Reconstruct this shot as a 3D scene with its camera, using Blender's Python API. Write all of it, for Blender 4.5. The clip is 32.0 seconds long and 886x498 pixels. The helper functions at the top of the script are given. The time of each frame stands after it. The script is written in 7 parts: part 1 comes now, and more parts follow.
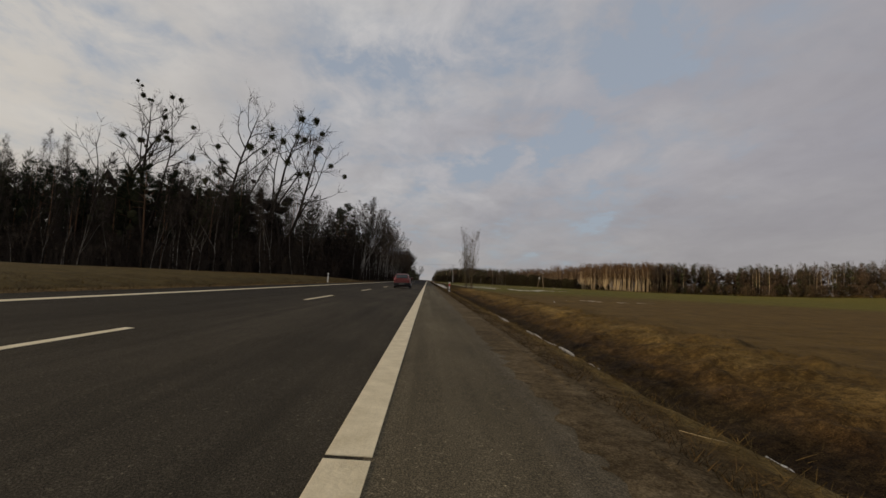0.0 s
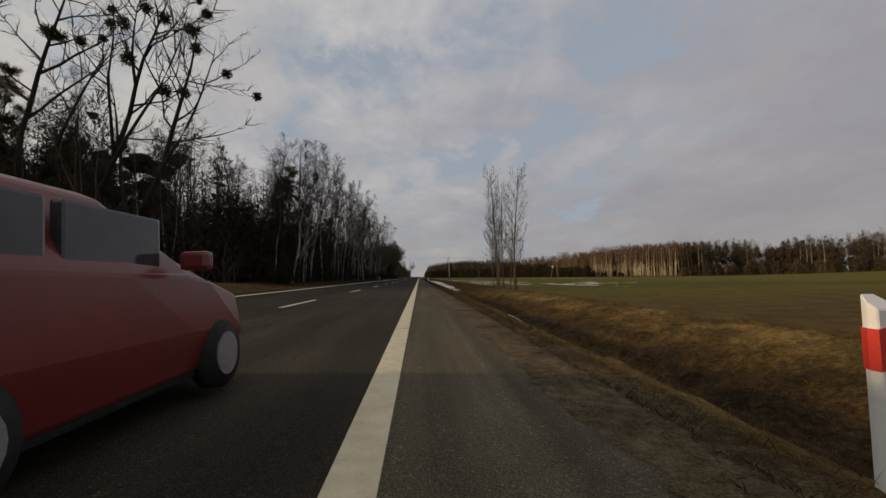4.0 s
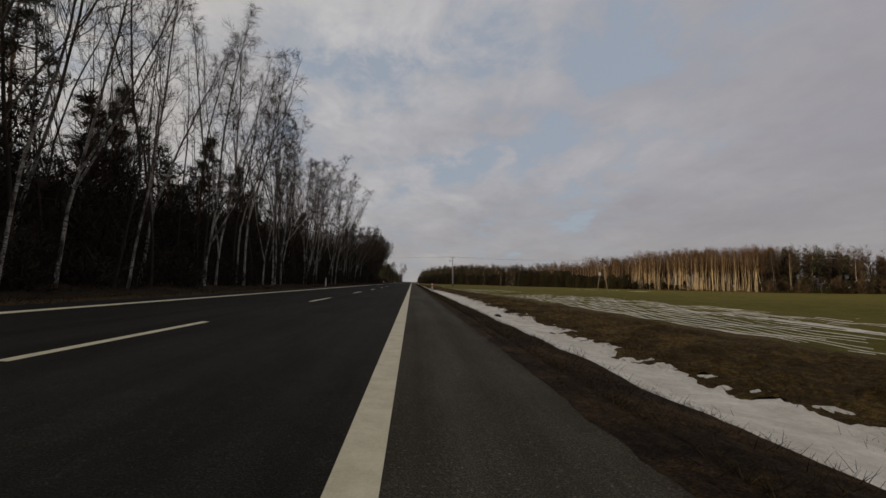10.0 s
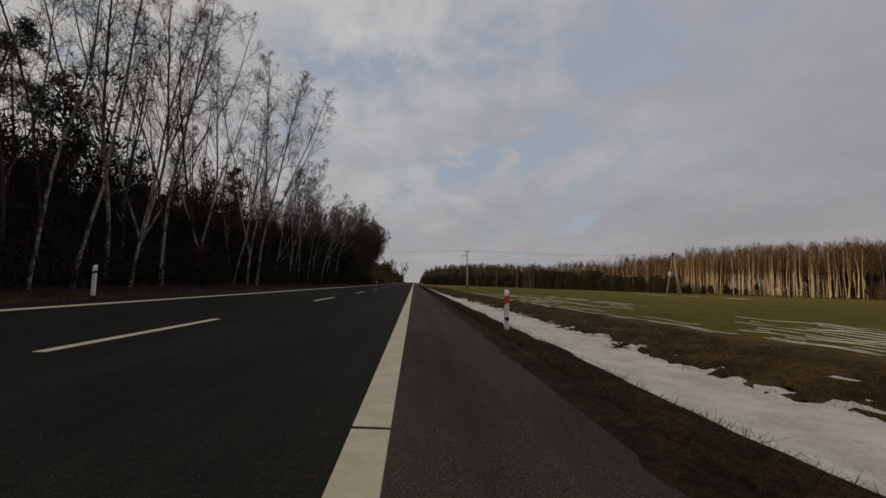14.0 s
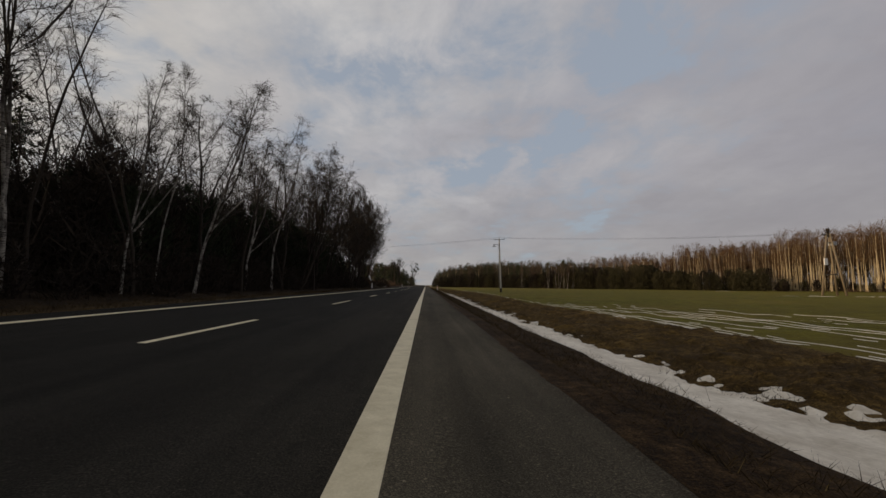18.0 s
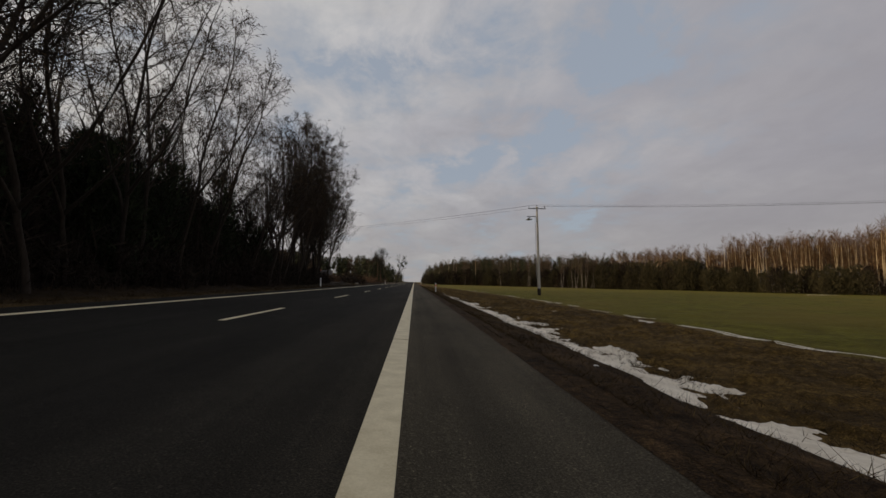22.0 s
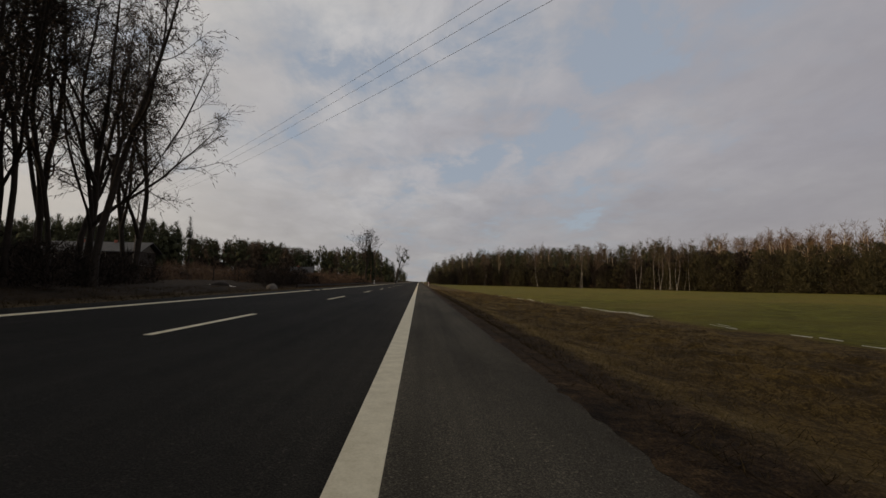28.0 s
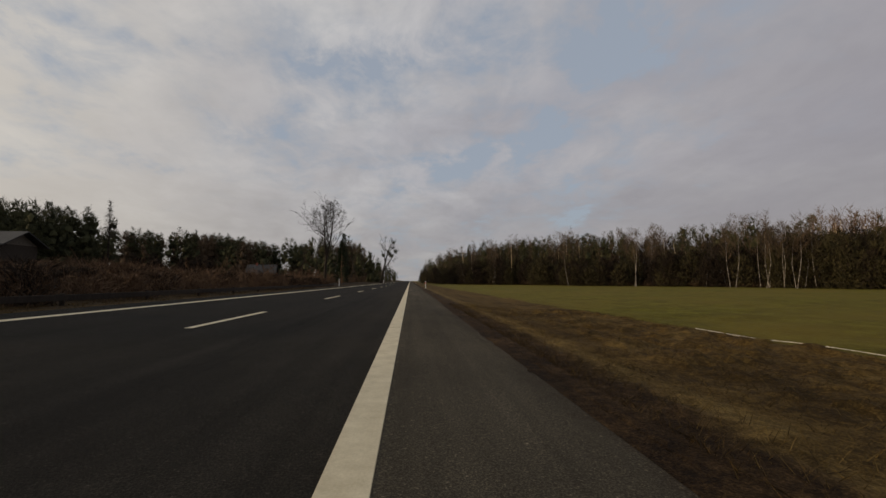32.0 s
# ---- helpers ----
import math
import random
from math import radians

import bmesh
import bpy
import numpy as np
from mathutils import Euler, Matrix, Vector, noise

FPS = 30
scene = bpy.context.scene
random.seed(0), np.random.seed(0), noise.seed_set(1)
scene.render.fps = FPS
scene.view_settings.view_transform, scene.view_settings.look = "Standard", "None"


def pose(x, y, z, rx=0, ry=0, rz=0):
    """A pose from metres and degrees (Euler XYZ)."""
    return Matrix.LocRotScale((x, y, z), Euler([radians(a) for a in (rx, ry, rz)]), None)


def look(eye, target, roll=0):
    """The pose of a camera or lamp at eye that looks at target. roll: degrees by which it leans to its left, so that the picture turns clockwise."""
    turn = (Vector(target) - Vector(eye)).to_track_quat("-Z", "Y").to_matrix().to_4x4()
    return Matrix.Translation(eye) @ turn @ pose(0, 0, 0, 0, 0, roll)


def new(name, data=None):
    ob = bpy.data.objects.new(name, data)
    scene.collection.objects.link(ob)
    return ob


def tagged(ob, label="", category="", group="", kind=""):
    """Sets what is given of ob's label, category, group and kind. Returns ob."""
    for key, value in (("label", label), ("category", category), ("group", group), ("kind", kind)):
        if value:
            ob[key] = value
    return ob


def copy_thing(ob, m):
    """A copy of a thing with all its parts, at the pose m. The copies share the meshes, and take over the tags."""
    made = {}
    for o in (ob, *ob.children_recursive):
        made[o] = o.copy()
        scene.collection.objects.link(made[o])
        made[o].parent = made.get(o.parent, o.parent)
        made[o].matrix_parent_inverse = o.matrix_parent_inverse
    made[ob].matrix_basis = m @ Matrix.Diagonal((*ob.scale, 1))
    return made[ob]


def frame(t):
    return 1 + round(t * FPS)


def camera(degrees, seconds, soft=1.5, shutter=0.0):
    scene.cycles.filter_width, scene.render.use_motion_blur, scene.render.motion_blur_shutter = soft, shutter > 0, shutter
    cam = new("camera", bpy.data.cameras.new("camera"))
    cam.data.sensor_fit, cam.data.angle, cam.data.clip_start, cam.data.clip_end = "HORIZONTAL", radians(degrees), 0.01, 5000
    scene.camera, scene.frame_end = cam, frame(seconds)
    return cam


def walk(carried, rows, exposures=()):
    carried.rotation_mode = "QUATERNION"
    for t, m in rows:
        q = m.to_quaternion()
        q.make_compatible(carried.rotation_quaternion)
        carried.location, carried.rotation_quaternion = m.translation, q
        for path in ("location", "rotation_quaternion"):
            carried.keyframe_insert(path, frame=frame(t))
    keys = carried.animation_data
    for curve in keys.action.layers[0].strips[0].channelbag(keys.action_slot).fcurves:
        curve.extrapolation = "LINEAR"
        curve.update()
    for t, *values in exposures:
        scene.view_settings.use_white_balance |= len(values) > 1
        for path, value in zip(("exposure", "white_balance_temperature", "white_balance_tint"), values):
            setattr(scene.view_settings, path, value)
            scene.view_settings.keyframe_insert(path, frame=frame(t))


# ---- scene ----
# A straight country road runs along +y. x = 0 is the middle of its right-hand edge line; the carriageway falls gently to the right.
cam = camera(92.87, 32.0, soft=1.5)
ROWS = [
    (0.0, 0.367, 6.19, 0.919, -2.11, 4.31, -2.32),
    (0.5, 0.341, 10.75, 0.918, -3.10, 4.59, -1.18),
    (1.0, 0.316, 15.37, 0.917, -4.30, 4.16, 0.92),
    (1.5, 0.327, 20.20, 0.916, -2.90, 4.00, -0.56),
    (2.0, 0.337, 25.07, 0.915, -3.52, 4.43, -0.33),
    (2.5, 0.333, 29.86, 0.916, -4.62, 3.88, -1.17),
    (4.5, 0.313, 48.75, 0.920, -2.92, 3.65, 1.40),
    (5.0, 0.309, 53.47, 0.921, -3.58, 3.59, -0.51),
    (5.5, 0.328, 58.19, 0.915, -4.71, 4.04, -1.06),
    (6.0, 0.348, 62.93, 0.909, -3.53, 4.09, -0.52),
    (6.5, 0.362, 67.76, 0.908, -3.36, 4.13, -1.43),
    (7.0, 0.377, 72.57, 0.907, -3.91, 4.86, -1.92),
    (7.5, 0.366, 77.28, 0.909, -3.22, 4.46, -1.01),
    (8.0, 0.355, 81.89, 0.911, -2.48, 4.81, -0.98),
    (8.5, 0.330, 86.36, 0.913, -3.94, 4.41, -0.69),
    (9.0, 0.305, 90.78, 0.915, -3.35, 4.36, 0.92),
    (9.5, 0.275, 95.25, 0.917, -3.18, 4.88, -0.53),
    (10.0, 0.246, 99.80, 0.919, -4.22, 4.53, -0.83),
    (10.5, 0.251, 104.52, 0.915, -2.99, 4.58, 0.23),
    (11.0, 0.257, 109.24, 0.912, -3.35, 4.85, -0.40),
    (11.5, 0.262, 113.77, 0.909, -4.72, 4.39, -0.85),
    (12.0, 0.266, 118.17, 0.907, -2.29, 4.68, -1.20),
    (12.5, 0.233, 122.42, 0.913, -2.90, 5.12, -0.41),
    (13.0, 0.199, 126.65, 0.919, -4.01, 4.41, 0.75),
    (13.5, 0.220, 131.03, 0.919, -3.47, 4.48, 1.09),
    (14.0, 0.242, 135.45, 0.920, -3.93, 4.63, -1.28),
    (14.5, 0.259, 139.84, 0.919, -4.19, 4.73, -0.08),
    (16.5, 0.330, 157.29, 0.916, -3.72, 4.51, -0.00),
    (17.0, 0.347, 161.58, 0.915, -1.15, 4.71, -3.02),
    (17.5, 0.337, 165.84, 0.913, -4.41, 4.43, 0.73),
    (18.0, 0.328, 170.07, 0.912, -2.33, 4.90, 0.10),
    (18.5, 0.334, 174.30, 0.910, -3.70, 4.53, -0.91),
    (19.0, 0.340, 178.48, 0.908, -4.07, 4.69, -1.63),
    (19.5, 0.326, 182.53, 0.912, -3.37, 4.60, 0.69),
    (20.0, 0.312, 186.58, 0.915, -3.21, 4.80, -1.57),
    (20.5, 0.275, 190.81, 0.916, -3.79, 4.68, -0.71),
    (21.0, 0.239, 195.08, 0.917, -2.09, 4.08, 0.88),
    (21.5, 0.218, 199.32, 0.915, -3.20, 4.51, 0.21),
    (22.0, 0.196, 203.49, 0.913, -3.91, 4.51, -0.57),
    (22.5, 0.224, 207.45, 0.918, -4.13, 4.04, 1.26),
    (23.0, 0.251, 211.39, 0.922, -3.08, 4.40, -0.96),
    (23.5, 0.284, 215.50, 0.923, -5.15, 4.55, -1.14),
    (24.0, 0.317, 219.73, 0.923, -3.99, 4.46, -0.68),
    (24.5, 0.313, 224.15, 0.914, -2.78, 4.49, -0.80),
    (25.0, 0.308, 228.62, 0.904, -2.35, 4.60, -1.66),
    (25.5, 0.304, 232.93, 0.905, -3.90, 4.47, 1.88),
    (27.5, 0.286, 249.54, 0.910, -2.47, 4.42, 0.33),
    (28.0, 0.282, 253.80, 0.911, -3.28, 4.44, -0.40),
    (28.5, 0.277, 258.18, 0.908, -4.44, 4.41, -0.36),
    (29.0, 0.273, 262.52, 0.906, -2.37, 4.15, -0.68),
    (29.5, 0.230, 266.63, 0.910, -1.83, 4.60, -1.15),
    (30.0, 0.186, 270.73, 0.914, -3.23, 4.20, 0.52),
    (30.5, 0.211, 274.99, 0.914, -4.13, 4.30, 0.52),
    (31.0, 0.235, 279.36, 0.913, -3.87, 4.43, 1.55),
    (31.5, 0.266, 283.84, 0.913, -3.81, 4.11, -2.66),
    (32.0, 0.296, 288.36, 0.914, -4.46, 4.29, 0.51),
]
walk(cam, [(t, pose(x, y, z, 90 + pitch, roll, yaw)) for t, x, y, z, yaw, pitch, roll in ROWS])

# ---- light ----
SUN_AZ, SUN_EL = -93.0, 13.5          # degrees to the right of the road's direction, and above the horizon
sun_way = Vector((math.sin(radians(SUN_AZ)) * math.cos(radians(SUN_EL)), math.cos(radians(SUN_AZ)) * math.cos(radians(SUN_EL)), math.sin(radians(SUN_EL))))
sun = new("sun", bpy.data.lights.new("sun", "SUN"))
sun.data.energy, sun.data.angle, sun.data.color = 2.5, radians(4.0), (1.0, 0.74, 0.46)
sun.matrix_basis = look(sun_way * 100, (0, 0, 0))


class Nodes:
    """Short hand for a node tree."""

    def __init__(self, tree):
        self.tree = tree
        tree.nodes.clear()

    def add(self, kind, **values):
        node = self.tree.nodes.new(kind)
        for key, value in values.items():
            if key in node.inputs:
                node.inputs[key].default_value = value
        return node

    def link(self, a, b):
        self.tree.links.new(a, b)

    def math(self, op, a, b=0.0, clamp=False):
        node = self.tree.nodes.new("ShaderNodeMath")
        node.operation, node.use_clamp = op, clamp
        for i, v in enumerate((a, b)):
            if isinstance(v, (int, float)):
                node.inputs[i].default_value = v
            else:
                self.link(v, node.inputs[i])
        return node.outputs[0]

    def vmath(self, op, a, b):
        node = self.tree.nodes.new("ShaderNodeVectorMath")
        node.operation = op
        for i, v in enumerate((a, b)):
            if isinstance(v, (tuple, list)):
                node.inputs[i].default_value = v
            else:
                self.link(v, node.inputs[i])
        return node.outputs["Value"] if op == "DOT_PRODUCT" else node.outputs[0]

    def noise(self, vector, scale, detail=4.0, rough=0.55, distortion=0.0):
        node = self.tree.nodes.new("ShaderNodeTexNoise")
        node.inputs["Scale"].default_value, node.inputs["Detail"].default_value = scale, detail
        node.inputs["Roughness"].default_value, node.inputs["Distortion"].default_value = rough, distortion
        self.link(vector, node.inputs["Vector"])
        return node.outputs["Fac"]

    def ramp(self, fac, *stops):
        node = self.tree.nodes.new("ShaderNodeValToRGB")
        els = node.color_ramp.elements
        while len(els) < len(stops):
            els.new(0.5)
        for el, (pos, col) in zip(els, stops):
            el.position = pos
            el.color = (*col, 1) if isinstance(col, tuple) else (col, col, col, 1)
        self.link(fac, node.inputs[0])
        return node.outputs[0]

    def mix(self, fac, a, b, blend="MIX"):
        node = self.tree.nodes.new("ShaderNodeMix")
        node.data_type, node.blend_type = "RGBA", blend
        for sock, v in ((node.inputs[0], fac), (node.inputs[6], a), (node.inputs[7], b)):
            if isinstance(v, tuple):
                sock.default_value = (*v, 1) if len(v) == 3 else v
            elif isinstance(v, (int, float)):
                sock.default_value = v
            else:
                self.link(v, sock)
        return node.outputs[2]

    def mapping(self, vector, scale=(1, 1, 1), loc=(0, 0, 0)):
        node = self.tree.nodes.new("ShaderNodeMapping")
        node.inputs["Scale"].default_value, node.inputs["Location"].default_value = scale, loc
        self.link(vector, node.inputs["Vector"])
        return node.outputs[0]


# ---- sky: a thin broken cloud sheet under a clear low-sun sky ----
world = bpy.data.worlds.new("winter_sky")
scene.world = world
world.use_nodes = True
n = Nodes(world.node_tree)
sky = n.add("ShaderNodeTexSky")
sky.sky_type, sky.sun_disc, sky.sun_elevation, sky.sun_rotation = "NISHITA", False, radians(SUN_EL), radians(SUN_AZ)
sky.air_density, sky.dust_density = 1.0, 2.0
way = n.add("ShaderNodeTexCoord").outputs["Generated"]
sep = n.add("ShaderNodeSeparateXYZ")
n.link(way, sep.inputs[0])
up = n.math("MAXIMUM", sep.outputs[2], 0.0)
high = n.math("ADD", up, 0.22)
comb = n.add("ShaderNodeCombineXYZ")
n.link(n.math("DIVIDE", sep.outputs[0], high), comb.inputs[0])
n.link(n.math("DIVIDE", sep.outputs[1], high), comb.inputs[1])
sheet = n.mapping(comb.outputs[0], scale=(1.0, 0.75, 1.0), loc=(3.1, 0.35, 0))
fine = n.noise(sheet, 2.1, 8.0, 0.58, 0.3)
big = n.noise(n.mapping(comb.outputs[0], scale=(1.0, 0.8, 1.0), loc=(7.7, 2.2, 0)), 0.8, 3.0, 0.5, 0.3)
stir = n.add("ShaderNodeTexNoise", Scale=2.4, Detail=5.0, Roughness=0.6)
n.link(comb.outputs[0], stir.inputs["Vector"])
drift = n.vmath("MULTIPLY", n.vmath("SUBTRACT", stir.outputs["Color"], (0.5, 0.5, 0.5)), (0.42, 0.42, 0.42))
bent = n.vmath("ADD", way, drift)
gaps = 0.0
for az, el, wide, strength in ((13, 18, 0.34, 0.62), (5, 13, 0.2, 0.12), (4, 25, 0.36, 0.5), (-8, 30, 0.36, 0.28), (-24, 36, 0.44, 0.26), (-46, 26, 0.26, 0.5), (24, 30, 0.34, 0.40), (36, 40, 0.44, 0.42), (-140, 40, 0.5, 0.7), (130, 50, 0.5, 0.7)):
    c = (math.sin(radians(az)) * math.cos(radians(el)), math.cos(radians(az)) * math.cos(radians(el)), math.sin(radians(el)))
    near = n.math("SUBTRACT", n.vmath("DOT_PRODUCT", bent, c), 1 - 0.5 * wide * wide)
    gaps = n.math("ADD", gaps, n.math("MULTIPLY", n.math("DIVIDE", near, 0.5 * wide * wide + 0.03, True), strength))
glow = n.math("MAXIMUM", n.vmath("DOT_PRODUCT", way, (math.sin(radians(-75)) * 0.97, math.cos(radians(-75)) * 0.97, 0.24)), 0.0)
glow2 = n.math("POWER", glow, 2.6)
lit = n.ramp(n.math("ADD", n.math("MULTIPLY", fine, 0.6), n.math("MULTIPLY", big, 0.4)), (0.36, (0.338, 0.337, 0.372)), (0.52, (0.418, 0.415, 0.440)), (0.64, (0.512, 0.506, 0.516)))
mottle = n.noise(sheet, 4.6, 8.0, 0.62, 0.4)
lit = n.mix(1.0, lit, n.ramp(mottle, (0.38, 0.93), (0.62, 1.06)), "MULTIPLY")
warm = n.mix(n.math("MULTIPLY", glow2, 0.95, True), lit, (0.655, 0.605, 0.525))
east = n.math("MULTIPLY", n.math("MAXIMUM", n.math("SUBTRACT", n.vmath("DOT_PRODUCT", way, (0.86, 0.40, 0.32)), 0.45), 0.0), 1.3, True)
warm = n.mix(east, warm, (0.276, 0.262, 0.290))
low = n.math("SUBTRACT", 1.0, n.math("MULTIPLY", up, 4.0), True)
warm = n.mix(n.math("MULTIPLY", low, 0.6), warm, n.mix(glow2, (0.31, 0.291, 0.274), (0.52, 0.45, 0.36)))
clear = n.mix(1.0, sky.outputs[0], (0.085, 0.085, 0.085), "MULTIPLY")
clear = n.mix(0.75, clear, (0.372, 0.414, 0.485))
veil = n.math("MULTIPLY", n.math("MULTIPLY", gaps, n.ramp(fine, (0.36, 1.2), (0.66, 0.4))), n.ramp(mottle, (0.38, 1.5), (0.60, 0.2)))
full = n.mix(n.math("MULTIPLY", veil, 0.85, True), warm, clear)
back = n.add("ShaderNodeBackground", Strength=1.0)
n.link(full, back.inputs[0])
n.link(back.outputs[0], n.add("ShaderNodeOutputWorld").inputs[0])
scene.view_settings.exposure = 0.0


# ---- materials ----
def material(name, rough=0.8, spec=0.3, bump=0.0, bump_scale=40.0, metal=0.0):
    """A Principled material: gives the node helper, the shader, and object-space coordinates shifted for each copy."""
    m = bpy.data.materials.new(name)
    m.use_nodes = True
    k = Nodes(m.node_tree)
    sh = k.add("ShaderNodeBsdfPrincipled", Roughness=rough, Metallic=metal)
    sh.inputs["Specular IOR Level"].default_value = spec
    k.link(sh.outputs[0], k.add("ShaderNodeOutputMaterial").inputs[0])
    co = k.add("ShaderNodeTexCoord").outputs["Object"]
    rnd = k.add("ShaderNodeObjectInfo").outputs["Random"]
    if bump:
        b = k.add("ShaderNodeBump", Strength=bump, Distance=0.02)
        k.link(k.noise(co, bump_scale, 5.0, 0.65), b.inputs["Height"])
        k.link(b.outputs[0], sh.inputs["Normal"])
    return m, k, sh, co, rnd


def two_tone(name, dark, light, scale, rough=0.85, spec=0.25, bump=0.3, stretch=(1, 1, 1), small=None, vary=0.0, bump_scale=None, metal=0.0):
    """Noise between two colours at two scales, with a spread of brightness between copies."""
    m, k, sh, co, rnd = material(name, rough, spec, bump, bump_scale or scale * 6, metal)
    co = k.mapping(co, stretch)
    a = k.noise(co, scale, 4.0, 0.6)
    b = k.noise(co, small or scale * 9, 3.0, 0.6)
    f = k.math("ADD", k.math("MULTIPLY", a, 0.65), k.math("MULTIPLY", b, 0.35))
    col = k.ramp(f, (0.32, dark), (0.68, light))
    if vary:
        v = k.math("ADD", 1.0 - vary / 2, k.math("MULTIPLY", rnd, vary))
        h = k.add("ShaderNodeHueSaturation")
        k.link(v, h.inputs["Value"])
        k.link(col, h.inputs["Color"])
        col = h.outputs[0]
    k.link(col, sh.inputs["Base Color"])
    return m


def island_tone(name, dark, light, rough=0.9, spec=0.15):
    """For joined blades, twigs and leaves: each piece its own tone."""
    m, k, sh, co, rnd = material(name, rough, spec)
    r = k.add("ShaderNodeNewGeometry").outputs["Random Per Island"]
    a = k.noise(co, 0.35, 3.0)
    f = k.math("ADD", k.math("MULTIPLY", r, 0.55), k.math("MULTIPLY", a, 0.45))
    k.link(k.ramp(f, (0.2, dark), (0.8, light)), sh.inputs["Base Color"])
    return m


def asphalt_material():
    m, k, sh, co, rnd = material("asphalt", 0.95, 0.10)
    grit = k.noise(co, 95.0, 2.0, 0.7)
    mid = k.noise(co, 4.0, 5.0, 0.6)
    big = k.noise(k.mapping(co, (0.9, 0.10, 1)), 1.0, 4.0, 0.55)
    sep = k.add("ShaderNodeSeparateXYZ")
    k.link(co, sep.inputs[0])
    # worn wheel tracks along each lane, a darker far lane, and paler dusty asphalt at the start
    track = k.math("ABSOLUTE", k.math("SINE", k.math("MULTIPLY", k.math("ADD", sep.outputs[0], 0.05), math.pi / 1.78)))
    shoulder = k.math("MULTIPLY", k.math("GREATER_THAN", sep.outputs[0], 0.08), 0.22)
    old = k.math("SUBTRACT", 1.0, k.math("DIVIDE", k.math("SUBTRACT", sep.outputs[1], 66.0), 18.0), True)
    base = k.ramp(k.math("ADD", k.math("MULTIPLY", big, 0.55), k.math("MULTIPLY", mid, 0.45)), (0.30, (0.021, 0.0195, 0.017)), (0.70, (0.041, 0.038, 0.0325)))
    base = k.mix(k.math("MULTIPLY", track, 0.25), base, (0.046, 0.044, 0.040))
    base = k.mix(k.math("MULTIPLY", old, 0.45), base, (0.076, 0.071, 0.058))
    base = k.mix(k.math("MULTIPLY", shoulder, 2.4), base, (0.128, 0.118, 0.095))
    base = k.mix(k.math("MULTIPLY", k.math("MULTIPLY", shoulder, old), 2.6), base, (0.160, 0.146, 0.108))
    # far lane darkened in colour for the wood's shade and the lens vignette
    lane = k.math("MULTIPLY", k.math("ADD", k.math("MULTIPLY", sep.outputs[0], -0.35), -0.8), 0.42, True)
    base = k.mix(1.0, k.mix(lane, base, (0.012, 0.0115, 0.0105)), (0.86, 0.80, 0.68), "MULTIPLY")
    # more of the wood's shade put into the colour, deepening along the road
    wood_shade = k.math("MULTIPLY", k.math("DIVIDE", k.math("SUBTRACT", sep.outputs[1], 85.0), 110.0, True), k.math("MULTIPLY", sep.outputs[0], -0.5, True))
    base = k.mix(k.math("MULTIPLY", wood_shade, 0.70), base, (0.010, 0.0095, 0.0085))
    # dust blown from the verge: a broad soft margin on the first stretch, a narrow one later
    out = k.math("ADD", sep.outputs[0], k.math("ADD", k.math("MULTIPLY", k.math("SUBTRACT", mid, 0.5), 0.7), k.math("MULTIPLY", k.math("SUBTRACT", big, 0.5), 0.5)))
    margin = k.math("MULTIPLY", k.math("SUBTRACT", out, 0.95), 1.7, True)
    line = k.math("SUBTRACT", 1.0, k.math("MULTIPLY", k.math("ABSOLUTE", k.math("SUBTRACT", out, 1.28)), 6.0), True)
    base = k.mix(k.math("MULTIPLY", margin, k.math("MULTIPLY", old, 0.92)), base, (0.088, 0.072, 0.046))
    base = k.mix(k.math("MULTIPLY", line, k.math("MULTIPLY", old, 0.55)), base, (0.135, 0.118, 0.085))
    thin = k.math("MULTIPLY", k.math("SUBTRACT", out, 1.38), 3.2, True)
    base = k.mix(k.math("MULTIPLY", k.math("MULTIPLY", thin, 0.75), k.math("SUBTRACT", 1.0, old)), base, (0.046, 0.034, 0.022))
    speck = k.ramp(grit, (0.40, 0.55), (0.54, 0.98), (0.70, 1.7))
    stone = k.ramp(k.noise(co, 42.0, 1.0, 0.5), (0.60, 1.0), (0.70, 1.35), (0.78, 2.3))
    patch = k.ramp(k.noise(k.mapping(co, (1.0, 0.35, 1)), 0.55, 5.0, 0.65), (0.34, 0.72), (0.66, 1.22))
    streak = k.ramp(k.noise(k.mapping(co, (2.4, 0.035, 1)), 1.0, 4.0, 0.6), (0.36, 0.82), (0.64, 1.22))
    base = k.mix(1.0, k.mix(1.0, k.mix(1.0, base, streak, "MULTIPLY"), patch, "MULTIPLY"), stone, "MULTIPLY")
    k.link(k.mix(1.0, base, speck, "MULTIPLY"), sh.inputs["Base Color"])
    b = k.add("ShaderNodeBump", Strength=0.9, Distance=0.012)
    k.link(grit, b.inputs["Height"])
    k.link(b.outputs[0], sh.inputs["Normal"])
    return m


